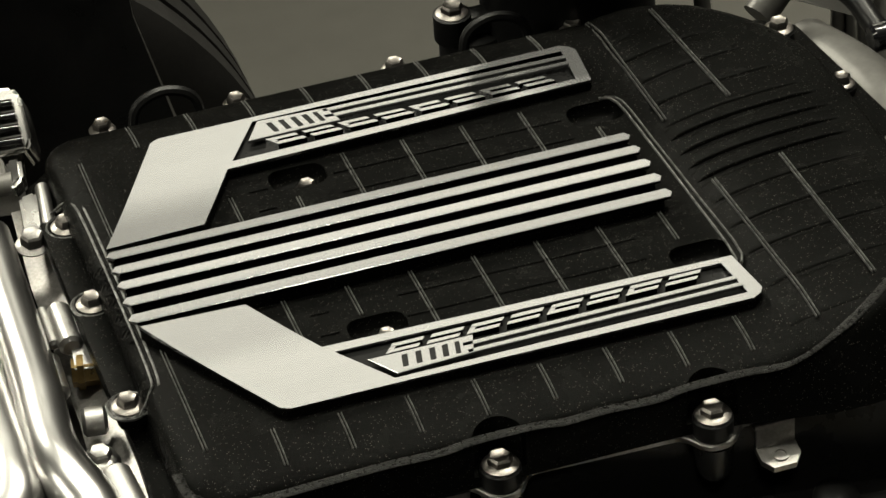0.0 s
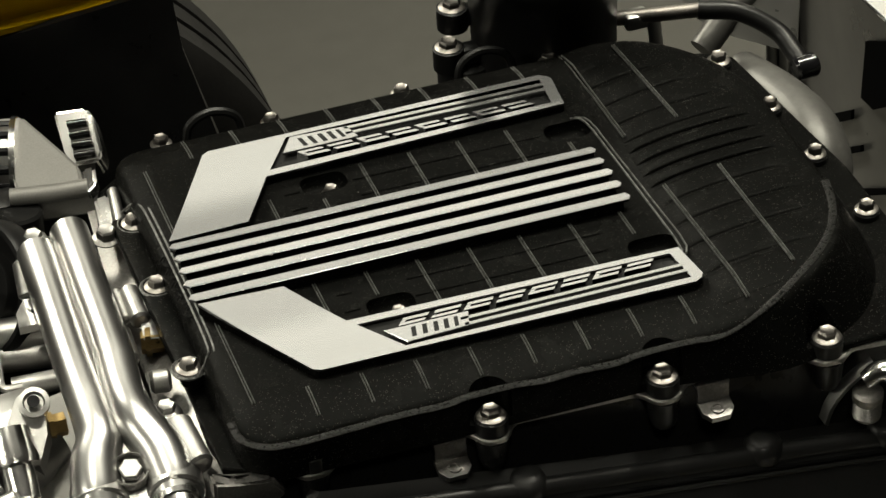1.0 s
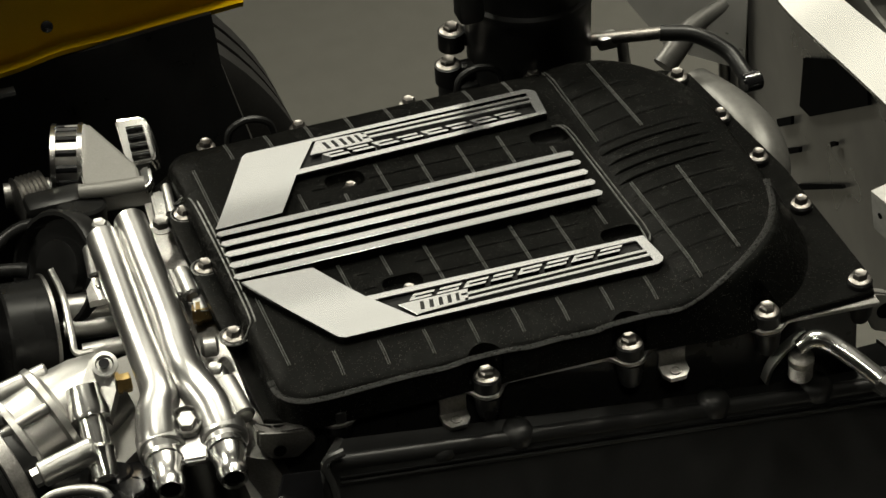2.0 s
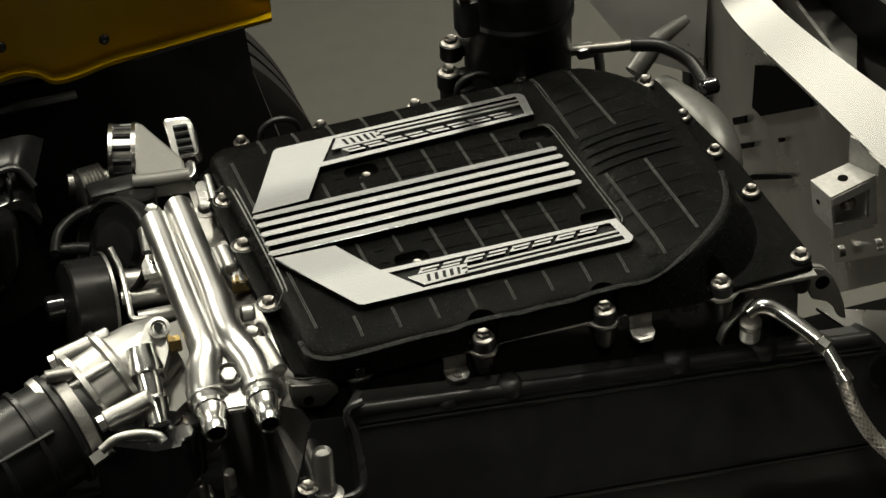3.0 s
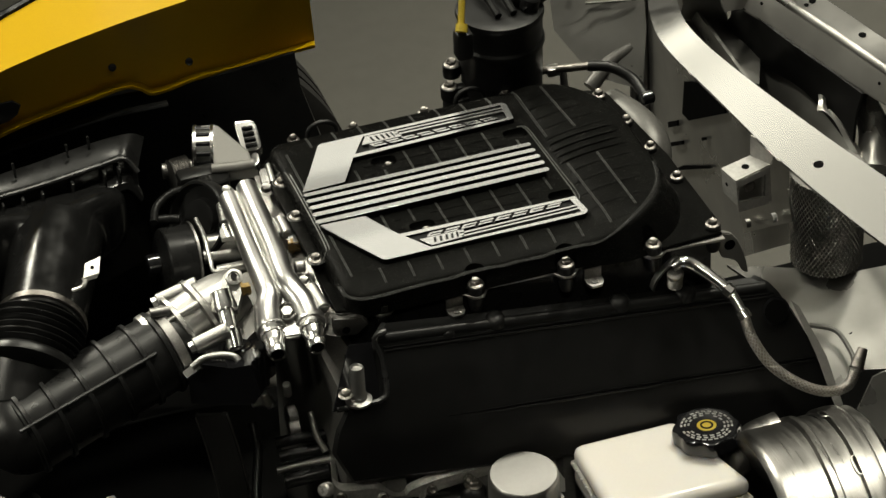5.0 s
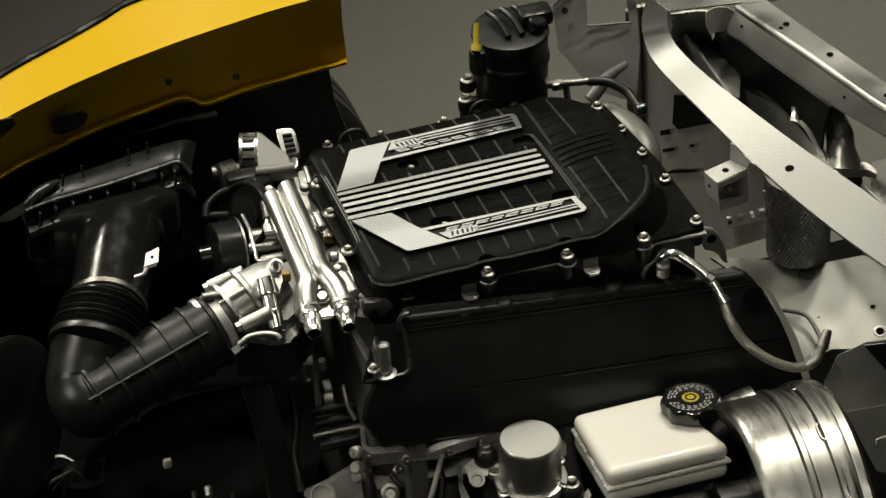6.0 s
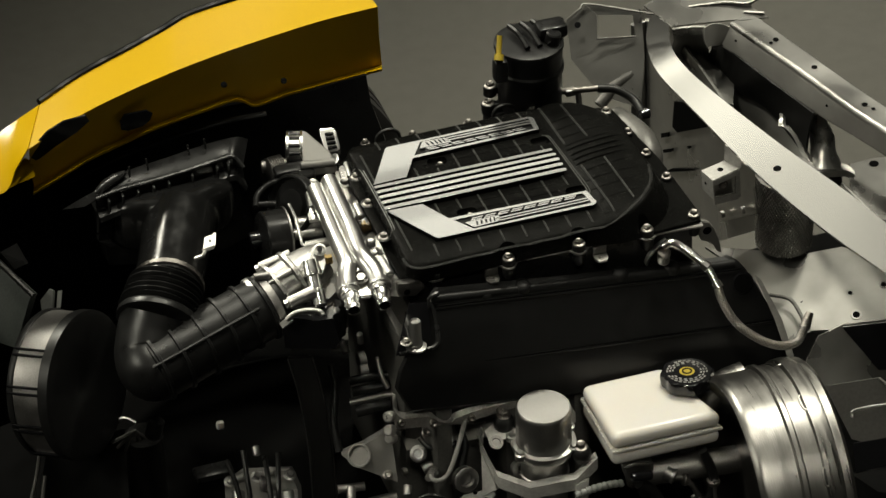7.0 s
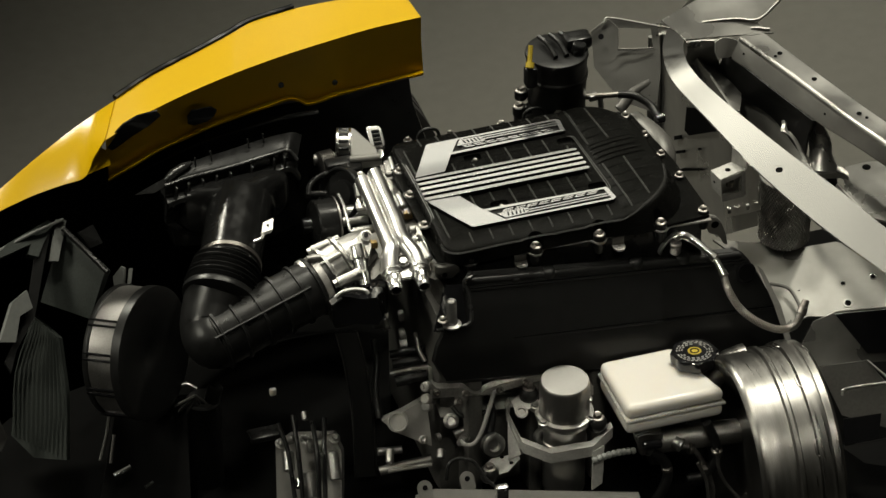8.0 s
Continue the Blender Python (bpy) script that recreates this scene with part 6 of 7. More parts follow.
for p in ((0.050, -0.273, 0.472), (0.063, -0.285, 0.466)):
    lathe(bm, [(0, 0.0035), (0.0006, 0.0035)], p, (0, 0, 1), 12)
part("foot_hole", bm, GLOSS, vac)
for p in ((0.110, -0.236, 0.575), (0.203, -0.319, 0.552), (0.024, -0.286, 0.462)):
    bm = B()
    lathe(bm, [(-0.02, 0.013), (-0.016, 0.016), (-0.004, 0.016), (0.002, 0.012), (0.004, 0.010)], p, (0, 0, 1), 20)
    bush = part("bush", bm, RUBBER, vac)
    part("bolt", hexbolt(B(), V(p) + V(0, 0, 0.004), (0, 0, 1), 0.0075, 0.009), STEEL, bush)
bm = B()
lathe(bm, [(0, 0.011), (0.004, 0.011), (0.004, 0.007), (0.002, 0.006)], (0.090, -0.256, 0.546), (0, -0.5, 0.85), 18)
part("grommet", bm, DULL, vac)

pipe = thing("vent_hose", (0.056, -0.107, 0.400), "thin grey vent hose with a black sleeve", "hose")
bm = B()
sweep(bm, [(0.070, -0.196, 0.600), (0.043, -0.239, 0.570), (0.017, -0.265, 0.530), (0.000, -0.273, 0.515), (-0.014, -0.268, 0.513), (-0.015, -0.259, 0.515)], 0.0036, 10)
part("hose", bm, PRINT, pipe)
bm = B()
sweep(bm, [(0.082, -0.189, 0.625), (0.070, -0.202, 0.607), (0.056, -0.220, 0.588)], 0.0085, 10)
part("sleeve", bm, RUBBER, pipe)
bm = B()
sweep(bm, [(-0.052, -0.286, 0.460), (-0.044, -0.277, 0.485), (-0.027, -0.276, 0.492), (-0.004, -0.286, 0.487), (0.009, -0.305, 0.465), (0.026, -0.322, 0.450)], 0.0032, 8)
solo("black_cable", bm, RUBBER, "thin black looped cable", "cable")
sup = thing("cross_brace", (0.085, -0.206, 0.320), "bare metal cross brace with bolt ears at its edge", "brace")
bm = B()
slab(bm, [(-0.103, -0.275, 0.430), (-0.069, -0.278, 0.438), (0.254, -0.386, 0.432), (0.258, -0.404, 0.410), (-0.108, -0.290, 0.410)], 0.02)
part("bar", bm, CASTGREY, sup)
for dx in (0.0, 0.0742):
    bm = B()
    p = V((-0.086, -0.275, 0.443)) + V(dx, 0.0, 0.0)
    u, w = V(1, 0, 0), V(0, 0.55, 0.83)
    slab(bm, [p - u * 0.012 - w * 0.02, p + u * 0.012 - w * 0.02] + [p + u * 0.0125 * math.cos(math.pi * k / 10) + w * 0.0125 * math.sin(math.pi * k / 10) for k in range(11)], 0.004)
    ear = part("ear", bm, CASTGREY, sup)
    bm = B()
    lathe(bm, [(0, 0.0045), (0.0006, 0.0045)], p + V(0, -0.0004, 0.0003), (0, -0.83, 0.55), 14)
    part("ear_hole", bm, GLOSS, ear)
bm = B()
box(bm, (0.030, -0.334, 0.450), (0.022, 0.014, 0.03), 0.004)
part("clip", bm, CHROME, sup)

# ---- braided line over the valve cover ----
hose = thing("braided_line", (0.493, -0.268, 0.660), "braided steel fuel line with bright end fittings", "braided hose")
f0 = [(0.377, -0.177, 0.775), (0.386, -0.178, 0.784), (0.397, -0.180, 0.790), (0.412, -0.188, 0.784), (0.438, -0.221, 0.765), (0.447, -0.246, 0.745)]
bm = B()
sweep(bm, f0[1:], [0.0066, 0.0074, 0.0074, 0.0066, 0.0062], 16)
pipe_ = part("steel_pipe", bm, CHROME, hose)
for i, r in ((4, 0.0092), (5, 0.0088)):
    a, b = V(f0[i]), V(f0[i - 1])
    bm = B()
    dd = (a - b).normalized()
    cyl(bm, a - dd * 0.006, a + dd * 0.006, r, edge=0.0015, seg=8 if i != 5 else 18)
    part("nut", bm, CHROME, pipe_)
bm = B()
clipline = [V(p) for p in ((0.359, -0.178, 0.756), (0.363, -0.178, 0.768), (0.371, -0.178, 0.779), (0.383, -0.178, 0.789), (0.393, -0.178, 0.794))]
loft(bm, [[p + V(0.004, 0.004, -0.005) for p in clipline], clipline, [p + V(-0.001, 0.008, 0.001) for p in clipline]], 5, 0.0015)
part("tab", bm, CAST, hose, "thin curved retaining clip")
bm = B()
lathe(bm, [(0, 0.0090), (0.002, 0.0095)] + [(0.003 + 0.0012 * k, 0.0095 if k % 2 else 0.0084) for k in range(9)] + [(0.015, 0.0100), (0.020, 0.0100), (0.022, 0.0080)], (0.387, -0.178, 0.756), (0, -0.1, 1), 20)
part("socket", bm, DULL, hose, "threaded dark metal socket")
bm = B()
run = [(0.447, -0.246, 0.745), (0.448, -0.272, 0.728), (0.461, -0.298, 0.705), (0.485, -0.324, 0.690), (0.512, -0.340, 0.682), (0.537, -0.344, 0.685), (0.552, -0.334, 0.695), (0.561, -0.326, 0.705)]
sweep(bm, run, 0.0060, 16)
braid = part("braid", bm, BRAID, hose)
line = glide(run, 12)
for turn in (1, -1):
    for k in range(8):
        pts, up = [], V(0, 0, 1)
        for i, p in enumerate(line):
            d = (line[min(i + 1, len(line) - 1)] - line[max(i - 1, 0)]).normalized()
            across = d.cross(up).normalized()
            up = across.cross(d).normalized()
            a = 2 * math.pi * k / 8 + turn * i * 0.42
            pts.append(p + (across * math.cos(a) + up * math.sin(a)) * 0.0061)
        part("braid_wire", sweep(B(), pts, 0.0006, 4, 1), DULL, braid)
bm = B()
cyl(bm, (0.555, -0.331, 0.697), (0.569, -0.317, 0.712), 0.0088, 0.006, seg=16)
part("ferrule", bm, STEEL, hose)

# ---- separator can behind the cover ----
can = thing("oil_separator", (0.355, 0.335, 0.700), "black plastic oil separator canister with ribbed head", "oil separator")
cb = V((0.314, 0.220, 0.800))
bm = B()
lathe(bm, [(-0.10, 0.048), (-0.004, 0.0505), (0.0, 0.050), (0.066, 0.052), (0.070, 0.0545), (0.076, 0.0545), (0.079, 0.052), (0.108, 0.053), (0.112, 0.055), (0.118, 0.054), (0.121, 0.046), (0.122, 0.02)], cb, (0.0, 0.02, 1), 44)
part("body", bm, BLACK, can)
ct = cb + V(0, 0.002, 0.12)
for o in (-0.018, 0.002, 0.02):
    bm = B()
    sweep(bm, [ct + V(o - 0.004, 0.03, 0.012), ct + V(o + 0.002, 0.0, 0.014), ct + V(o + 0.006, -0.03, 0.006)], 0.005, 8)
    part("head_rib", bm, SATIN, can)
bm = B()
box(bm, ct + V(0.036, 0.0, 0.012), (0.05, 0.035, 0.026), 0.009)
part("port", bm, SATIN, can)
bm = B()
cyl(bm, ct + V(0.03, -0.02, 0.0), ct + V(0.034, -0.022, 0.02), 0.012, edge=0.002)
part("port", bm, SATIN, can)
bm = B()
cyl(bm, V((0.260, 0.213, 0.895)) + OUT * 0.06, V((0.270, 0.235, 0.926)) + OUT * 0.06, 0.0042, seg=10)
cyl(bm, V((0.260, 0.211, 0.897)) + OUT * 0.06, V((0.263, 0.217, 0.904)) + OUT * 0.06, 0.0075, seg=14)
part("dipstick", bm, YPLAST, can, "yellow dipstick handle")
bm = B()
box(bm, V((0.262, 0.211, 0.880)) + OUT * 0.05, (0.022, 0.022, 0.04), 0.006)
part("stick_socket", bm, BLACK, can)
for p in ((0.253, 0.234, 0.840), (0.244, 0.217, 0.820)):
    bm = B()
    lathe(bm, [(-0.016, 0.011), (0.0, 0.011), (0.001, 0.008)], p, (0, 0, 1), 16)
    box(bm, V(p) + V(0.014, 0, -0.008), (0.03, 0.014, 0.014), 0.004)
    ear = part("ear", bm, BLACK, can)
    part("bolt", hexbolt(B(), V(p), (0, 0, 1), 0.0065), STEEL, ear)
bm = B()
lathe(bm, [(-0.02, 0.02), (0.0, 0.02), (0.004, 0.018)], (0.257, 0.221, 0.800), (0, 0, 1), 20)
part("foot", bm, BLACK, can)
cline = thing("separator_line", (0.459, 0.317, 0.720), "short metal pipe ending in a black hose", "hose")
bm = B()
sweep(bm, [(0.358, 0.215, 0.815), (0.386, 0.205, 0.818), (0.422, 0.195, 0.820)], 0.0052, 12)
part("metal_pipe", bm, STEEL, cline)
bm = B()
box(bm, (0.377, 0.209, 0.815), (0.018, 0.014, 0.012), 0.003)
cyl(bm, (0.389, 0.207, 0.818), (0.388, 0.196, 0.790), 0.005, seg=12)
part("fitting", bm, CAST, cline)
bm = B()
sweep(bm, [(0.418, 0.196, 0.820), (0.444, 0.186, 0.818), (0.465, 0.169, 0.808), (0.471, 0.150, 0.800), (0.473, 0.139, 0.795)], 0.0068, 14)
part("black_hose", bm, RUBBER, cline)
bm = B()
cyl(bm, (0.466, 0.138, 0.795), (0.483, 0.139, 0.795), 0.0085, edge=0.002, seg=14)
part("hose_end", bm, GLOSS, cline)
bell = thing("bell_housing", (0.519, 0.271, 0.620), "rounded grey cast housing behind the cover", "engine casting")
bm = B()
sweep(bm, [(0.441, 0.175, 0.775), (0.450, 0.133, 0.778), (0.456, 0.092, 0.778), (0.454, 0.062, 0.770), (0.446, 0.047, 0.750)], [0.016, 0.020, 0.022, 0.022, 0.022], 28, 6)
part("dome", bm, GREYSHEET, bell, "smooth pale cast elbow")
bm = B()
slab(bm, [(0.532, -0.188, 0.700), (0.538, -0.199, 0.697), (0.553, -0.249, 0.655), (0.557, -0.295, 0.610), (0.547, -0.292, 0.610), (0.542, -0.245, 0.655)], 0.006)
part("rear_flange", bm, GREYSHEET, bell)
bm = B()
slab(bm, [(0.457, -0.140, 0.788), (0.474, -0.140, 0.781), (0.483, -0.140, 0.768), (0.488, -0.140, 0.755), (0.494, -0.140, 0.734), (0.497, -0.140, 0.716), (0.489, -0.140, 0.721), (0.484, -0.140, 0.734), (0.478, -0.140, 0.744), (0.463, -0.140, 0.748), (0.458, -0.140, 0.763)], 0.008)
bmesh.ops.bevel(bm, geom=bm.edges[:], offset=0.0015, segments=2, affect="EDGES")
eye_ = part("lifting_eye", bm, CASTGREY, bell)
part("eye_hole", lathe(B(), [(0, 0.007), (0.0008, 0.007)], (0.472, -0.1402, 0.766), (0, -1, 0), 18), VOID, eye_)

# ---- bare aluminium bulkhead ----
fire = thing("bulkhead", (0.6, 0.05, 0.32), "bare aluminium bulkhead with punched slots", "bulkhead")
bm = B()
slab(bm, [(0.585, 0.437, 0.778), (0.585, 0.333, 0.821), (0.585, 0.069, 0.829), (0.585, -0.067, 0.804), (0.585, -0.072, 0.690), (0.585, 0.128, 0.518), (0.585, 0.378, 0.454), (0.585, 0.499, 0.447), (0.585, 0.476, 0.653)], 0.004)
part("panel", bm, PALE, fire)
# near-black sheets on the uncut panel give the slots their dark depth
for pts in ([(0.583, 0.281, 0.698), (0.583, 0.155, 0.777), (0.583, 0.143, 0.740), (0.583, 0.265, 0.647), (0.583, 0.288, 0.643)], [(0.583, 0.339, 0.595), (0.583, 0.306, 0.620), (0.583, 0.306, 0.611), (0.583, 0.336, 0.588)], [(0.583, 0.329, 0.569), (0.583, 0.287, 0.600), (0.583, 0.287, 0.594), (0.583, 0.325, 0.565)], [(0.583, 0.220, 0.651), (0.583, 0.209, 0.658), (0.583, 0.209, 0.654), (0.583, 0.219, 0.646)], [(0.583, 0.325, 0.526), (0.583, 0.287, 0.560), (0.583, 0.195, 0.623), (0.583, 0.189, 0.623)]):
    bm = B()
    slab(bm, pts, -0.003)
    part("slot", bm, VOID, fire, "near-black sheet for a punched slot's dark depth")
bm = B()
for p, q in (((0.580, 0.468, 0.728), (0.580, 0.461, 0.448)), ((0.580, 0.428, 0.760), (0.580, 0.415, 0.481))):
    cyl(bm, p, q, 0.005, seg=10)
part("seam_fold", bm, SHEET, fire)
bm = B()
slab(bm, [(0.575, 0.080, 0.648), (0.575, -0.070, 0.772), (0.575, -0.087, 0.734), (0.575, 0.066, 0.608)], 0.01)
for p in ((0.570, 0.034, 0.649), (0.570, -0.049, 0.716)):
    cyl(bm, p, V(p) + V(-0.006, 0, 0), 0.006, seg=12)
part("plate", bm, SHEET, fire)
bm = B()
slab(bm, [(0.580, 0.048, 0.743), (0.580, -0.067, 0.805), (0.580, -0.070, 0.772), (0.580, 0.067, 0.656)], 0.008)
part("step", bm, SHEET, fire)

sidep = thing("side_panel", (0.675, 0.866, 0.320), "pressed aluminium side panel with a square opening", "body panel")
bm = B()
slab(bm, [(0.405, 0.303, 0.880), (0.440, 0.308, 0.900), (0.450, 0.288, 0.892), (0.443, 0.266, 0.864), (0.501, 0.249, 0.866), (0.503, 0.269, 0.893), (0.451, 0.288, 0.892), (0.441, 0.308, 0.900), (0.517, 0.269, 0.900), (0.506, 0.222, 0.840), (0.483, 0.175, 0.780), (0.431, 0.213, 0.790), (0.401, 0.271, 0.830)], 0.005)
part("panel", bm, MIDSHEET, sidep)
bm = B()
sweep(bm, [(0.404, 0.300, 0.885), (0.427, 0.302, 0.900), (0.441, 0.304, 0.905), (0.510, 0.264, 0.900), (0.531, 0.249, 0.900)], 0.002, 8)
part("flange_edge", bm, MIDSHEET, sidep)
bm = B()
lathe(bm, [(0, 0.005), (0.001, 0.005)], V((0.415, 0.281, 0.885)) + V(-0.001, -0.004, 0.004), (-0.2, -0.75, 0.6), 14)
part("hole", bm, GLOSS, sidep)
bm = B()
sweep(bm, [(0.440, 0.262, 0.866), (0.470, 0.253, 0.867), (0.501, 0.244, 0.868)], 0.0016, 8)
part("opening_edge", bm, GREYSHEET, sidep)
bm = B()
sweep(bm, [(0.424, 0.204, 0.780), (0.454, 0.218, 0.800), (0.486, 0.221, 0.815)], 0.010, 14)
part("stay", bm, GREYSHEET, sidep)

cowl = thing("cowl_rail", (1.011, 0.676, 0.320), "bare extruded aluminium cowl rail with drilled holes", "cowl rail")
ridge = [V(p) for p in ((0.636, 0.186, 0.900), (0.661, 0.115, 0.898), (0.684, 0.055, 0.895), (0.706, -0.008, 0.892), (0.729, -0.072, 0.888), (0.759, -0.144, 0.884), (0.789, -0.228, 0.880))]
outer = [V(p) for p in ((0.681, 0.181, 0.900), (0.700, 0.123, 0.898), (0.718, 0.075, 0.895), (0.737, 0.023, 0.892), (0.758, -0.031, 0.888), (0.783, -0.091, 0.884), (0.814, -0.171, 0.880))]
foot_ = [V(p) for p in ((0.619, 0.186, 0.862), (0.640, 0.135, 0.860), (0.659, 0.081, 0.857), (0.679, 0.024, 0.854), (0.703, -0.035, 0.850), (0.736, -0.103, 0.846), (0.772, -0.187, 0.842))]
bm = B()
loft(bm, [[p + V(0.0045, 0.0015, 0) for p in ridge], [p.lerp(q, 0.5) - V(0, 0, 0.0006) for p, q in zip(ridge, outer)], outer, [p + V(0.003, 0.001, -0.003) for p in outer], [p + V(0.004, 0.001, -0.018) for p in outer]], 4)
slab(bm, [ridge[0] + V(0.0045, 0.0015, 0), (0.663, 0.192, 0.900), (0.676, 0.189, 0.900), outer[0]], 0.003)
part("top_face", bm, SHEET, cowl)
bm = B()
loft(bm, [foot_, [p.lerp(q, 0.5) + V(-0.0012, -0.0004, 0.0008) for p, q in zip(ridge, foot_)], [p + V(-0.0030, -0.001, -0.0065) for p in ridge]], 4)
part("front_face", bm, RAILFACE, cowl, angle=60)
bm = B()
loft(bm, [[p + V(-0.0030, -0.001, -0.0065) for p in ridge], [p + V(-0.0020, -0.0006, -0.0028) for p in ridge], [p + V(0.0004, 0.0002, -0.0007) for p in ridge], [p + V(0.0045, 0.0015, 0) for p in ridge]], 4)
part("edge_bead", bm, SHEET, cowl, angle=60)
bm = B()
loft(bm, [[(0.592, 0.190, 0.897), (0.606, 0.194, 0.899), (0.622, 0.191, 0.898), (0.633, 0.185, 0.8935)], [(0.590, 0.184, 0.880), (0.604, 0.187, 0.882), (0.616, 0.187, 0.880), (0.626, 0.185, 0.877)], [(0.594, 0.180, 0.866), (0.603, 0.182, 0.866), (0.612, 0.184, 0.864), (0.619, 0.186, 0.862)]], 6, 0.003)
part("end_cap", bm, RAILFACE, cowl, angle=60)
bm = B()
loft(bm, [foot_, [p + V(0.020, 0.008, -0.004) for p in foot_]], 4, 0.002)
part("lower_lip", bm, MIDSHEET, cowl)
for k, f, g, r in ((1, 0.06, 0.32, 0.0030), (1, 0.0, 0.62, 0.0046), (2, 0.55, 0.60, 0.0048), (4, 0.35, 0.52, 0.0046), (4, 0.60, 0.58, 0.0030)):
    p = ridge[k].lerp(ridge[k + 1], f).lerp(outer[k].lerp(outer[k + 1], f), g)
    bm = B()
    lathe(bm, [(0, r), (0.0008, r)], p + V(0, 0, 0.0002), (-0.02, 0.0, 1), 20)
    part("hole", bm, VOID, cowl)
for k, f in ((0, 0.40), (3, 0.70)):
    p = foot_[k].lerp(foot_[k + 1], f).lerp(ridge[k].lerp(ridge[k + 1], f), 0.5)
    nrm = (ridge[k] - foot_[k]).cross(foot_[k + 1] - foot_[k]).normalized()
    nrm = nrm if nrm.dot(OUT) > 0 else -nrm
    bm = B()
    lathe(bm, [(0, 0.0022), (0.0008, 0.0022)], p + nrm * 0.0016, nrm, 16)
    part("hole", bm, VOID, cowl)

cowl2 = thing("cowl_corner", (0.913, 1.032, 0.320), "bright welded cowl corner plates", "body panel")
bm = B()
slab(bm, [(0.525, 0.277, 0.900), (0.612, 0.286, 0.930), (0.758, 0.256, 0.930), (0.684, 0.224, 0.895), (0.706, 0.199, 0.885), (0.638, 0.214, 0.885), (0.554, 0.228, 0.885)], 0.005)
part("plate", bm, MIDSHEET, cowl2)
bm = B()
sweep(bm, [(0.590, 0.248, 0.900), (0.646, 0.236, 0.903), (0.686, 0.224, 0.902), (0.730, 0.236, 0.925)], 0.0028, 8)
sweep(bm, [(0.671, 0.218, 0.890), (0.700, 0.205, 0.890)], 0.003, 8)
part("weld_bead", bm, MIDSHEET, cowl2)

well = thing("cowl_well", (0.925, 0.665, 0.320), "cowl well, black sheets for its dark depth, folded sheet metal inside", "body panel")
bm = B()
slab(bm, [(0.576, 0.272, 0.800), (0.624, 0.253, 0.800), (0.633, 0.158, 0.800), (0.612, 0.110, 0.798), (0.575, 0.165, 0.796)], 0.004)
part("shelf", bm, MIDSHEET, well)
bm = B()
loft(bm, [[(0.552, 0.222, 0.886), (0.580, 0.212, 0.890), (0.600, 0.202, 0.892)], [(0.566, 0.250, 0.845), (0.592, 0.236, 0.845), (0.612, 0.222, 0.845)], [(0.572, 0.280, 0.798), (0.600, 0.268, 0.798), (0.628, 0.250, 0.798)]], 5, 0.003)
part("end_wall", bm, MIDSHEET, well, angle=60)
# shelf edge and inner wall in black carry the well's deep shade
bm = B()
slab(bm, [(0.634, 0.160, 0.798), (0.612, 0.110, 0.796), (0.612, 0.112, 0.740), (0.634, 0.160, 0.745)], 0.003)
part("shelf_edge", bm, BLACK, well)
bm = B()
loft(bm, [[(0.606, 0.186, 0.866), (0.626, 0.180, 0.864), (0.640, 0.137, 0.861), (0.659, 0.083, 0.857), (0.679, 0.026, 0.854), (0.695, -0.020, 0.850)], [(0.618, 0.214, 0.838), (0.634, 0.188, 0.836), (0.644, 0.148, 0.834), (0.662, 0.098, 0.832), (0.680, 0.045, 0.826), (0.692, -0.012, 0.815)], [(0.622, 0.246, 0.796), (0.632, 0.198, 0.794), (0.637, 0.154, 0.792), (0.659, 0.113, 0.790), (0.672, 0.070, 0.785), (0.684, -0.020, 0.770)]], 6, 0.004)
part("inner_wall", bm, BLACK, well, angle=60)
bm = B()
loft(bm, [[(0.639, 0.171, 0.790), (0.664, 0.130, 0.790), (0.677, 0.090, 0.785), (0.681, 0.051, 0.777), (0.686, -0.026, 0.757)], [(0.632, 0.160, 0.774), (0.653, 0.118, 0.774), (0.664, 0.078, 0.770), (0.672, 0.038, 0.764), (0.682, -0.026, 0.753)], [(0.630, 0.149, 0.748), (0.645, 0.109, 0.748), (0.654, 0.063, 0.748), (0.665, 0.019, 0.748), (0.679, -0.026, 0.748)], [(0.632, 0.140, 0.700), (0.645, 0.100, 0.700), (0.654, 0.055, 0.700), (0.665, 0.010, 0.700), (0.679, -0.030, 0.700)]], 6, 0.004)
part("inner_sheet", bm, MIDSHEET, well, angle=60)
bm = B()
loft(bm, [[(0.670, 0.061, 0.800), (0.664, 0.045, 0.803), (0.657, 0.033, 0.798)], [(0.674, 0.058, 0.803), (0.668, 0.042, 0.806), (0.662, 0.028, 0.800)], [(0.678, 0.055, 0.800), (0.671, 0.038, 0.803), (0.667, 0.022, 0.797)]], 6, 0.003)
part("clip", bm, PALE, well)
bm = B()
loft(bm, [[(0.667, 0.033, 0.795), (0.672, 0.012, 0.790), (0.674, -0.013, 0.780), (0.678, -0.042, 0.764)], [(0.673, 0.032, 0.797), (0.677, 0.008, 0.793), (0.679, -0.018, 0.783), (0.685, -0.046, 0.766)], [(0.678, 0.034, 0.792), (0.684, 0.010, 0.786), (0.688, -0.014, 0.775), (0.692, -0.042, 0.760)]], 6, 0.003)
part("fold", bm, PALE, well, angle=60)
bm = B()
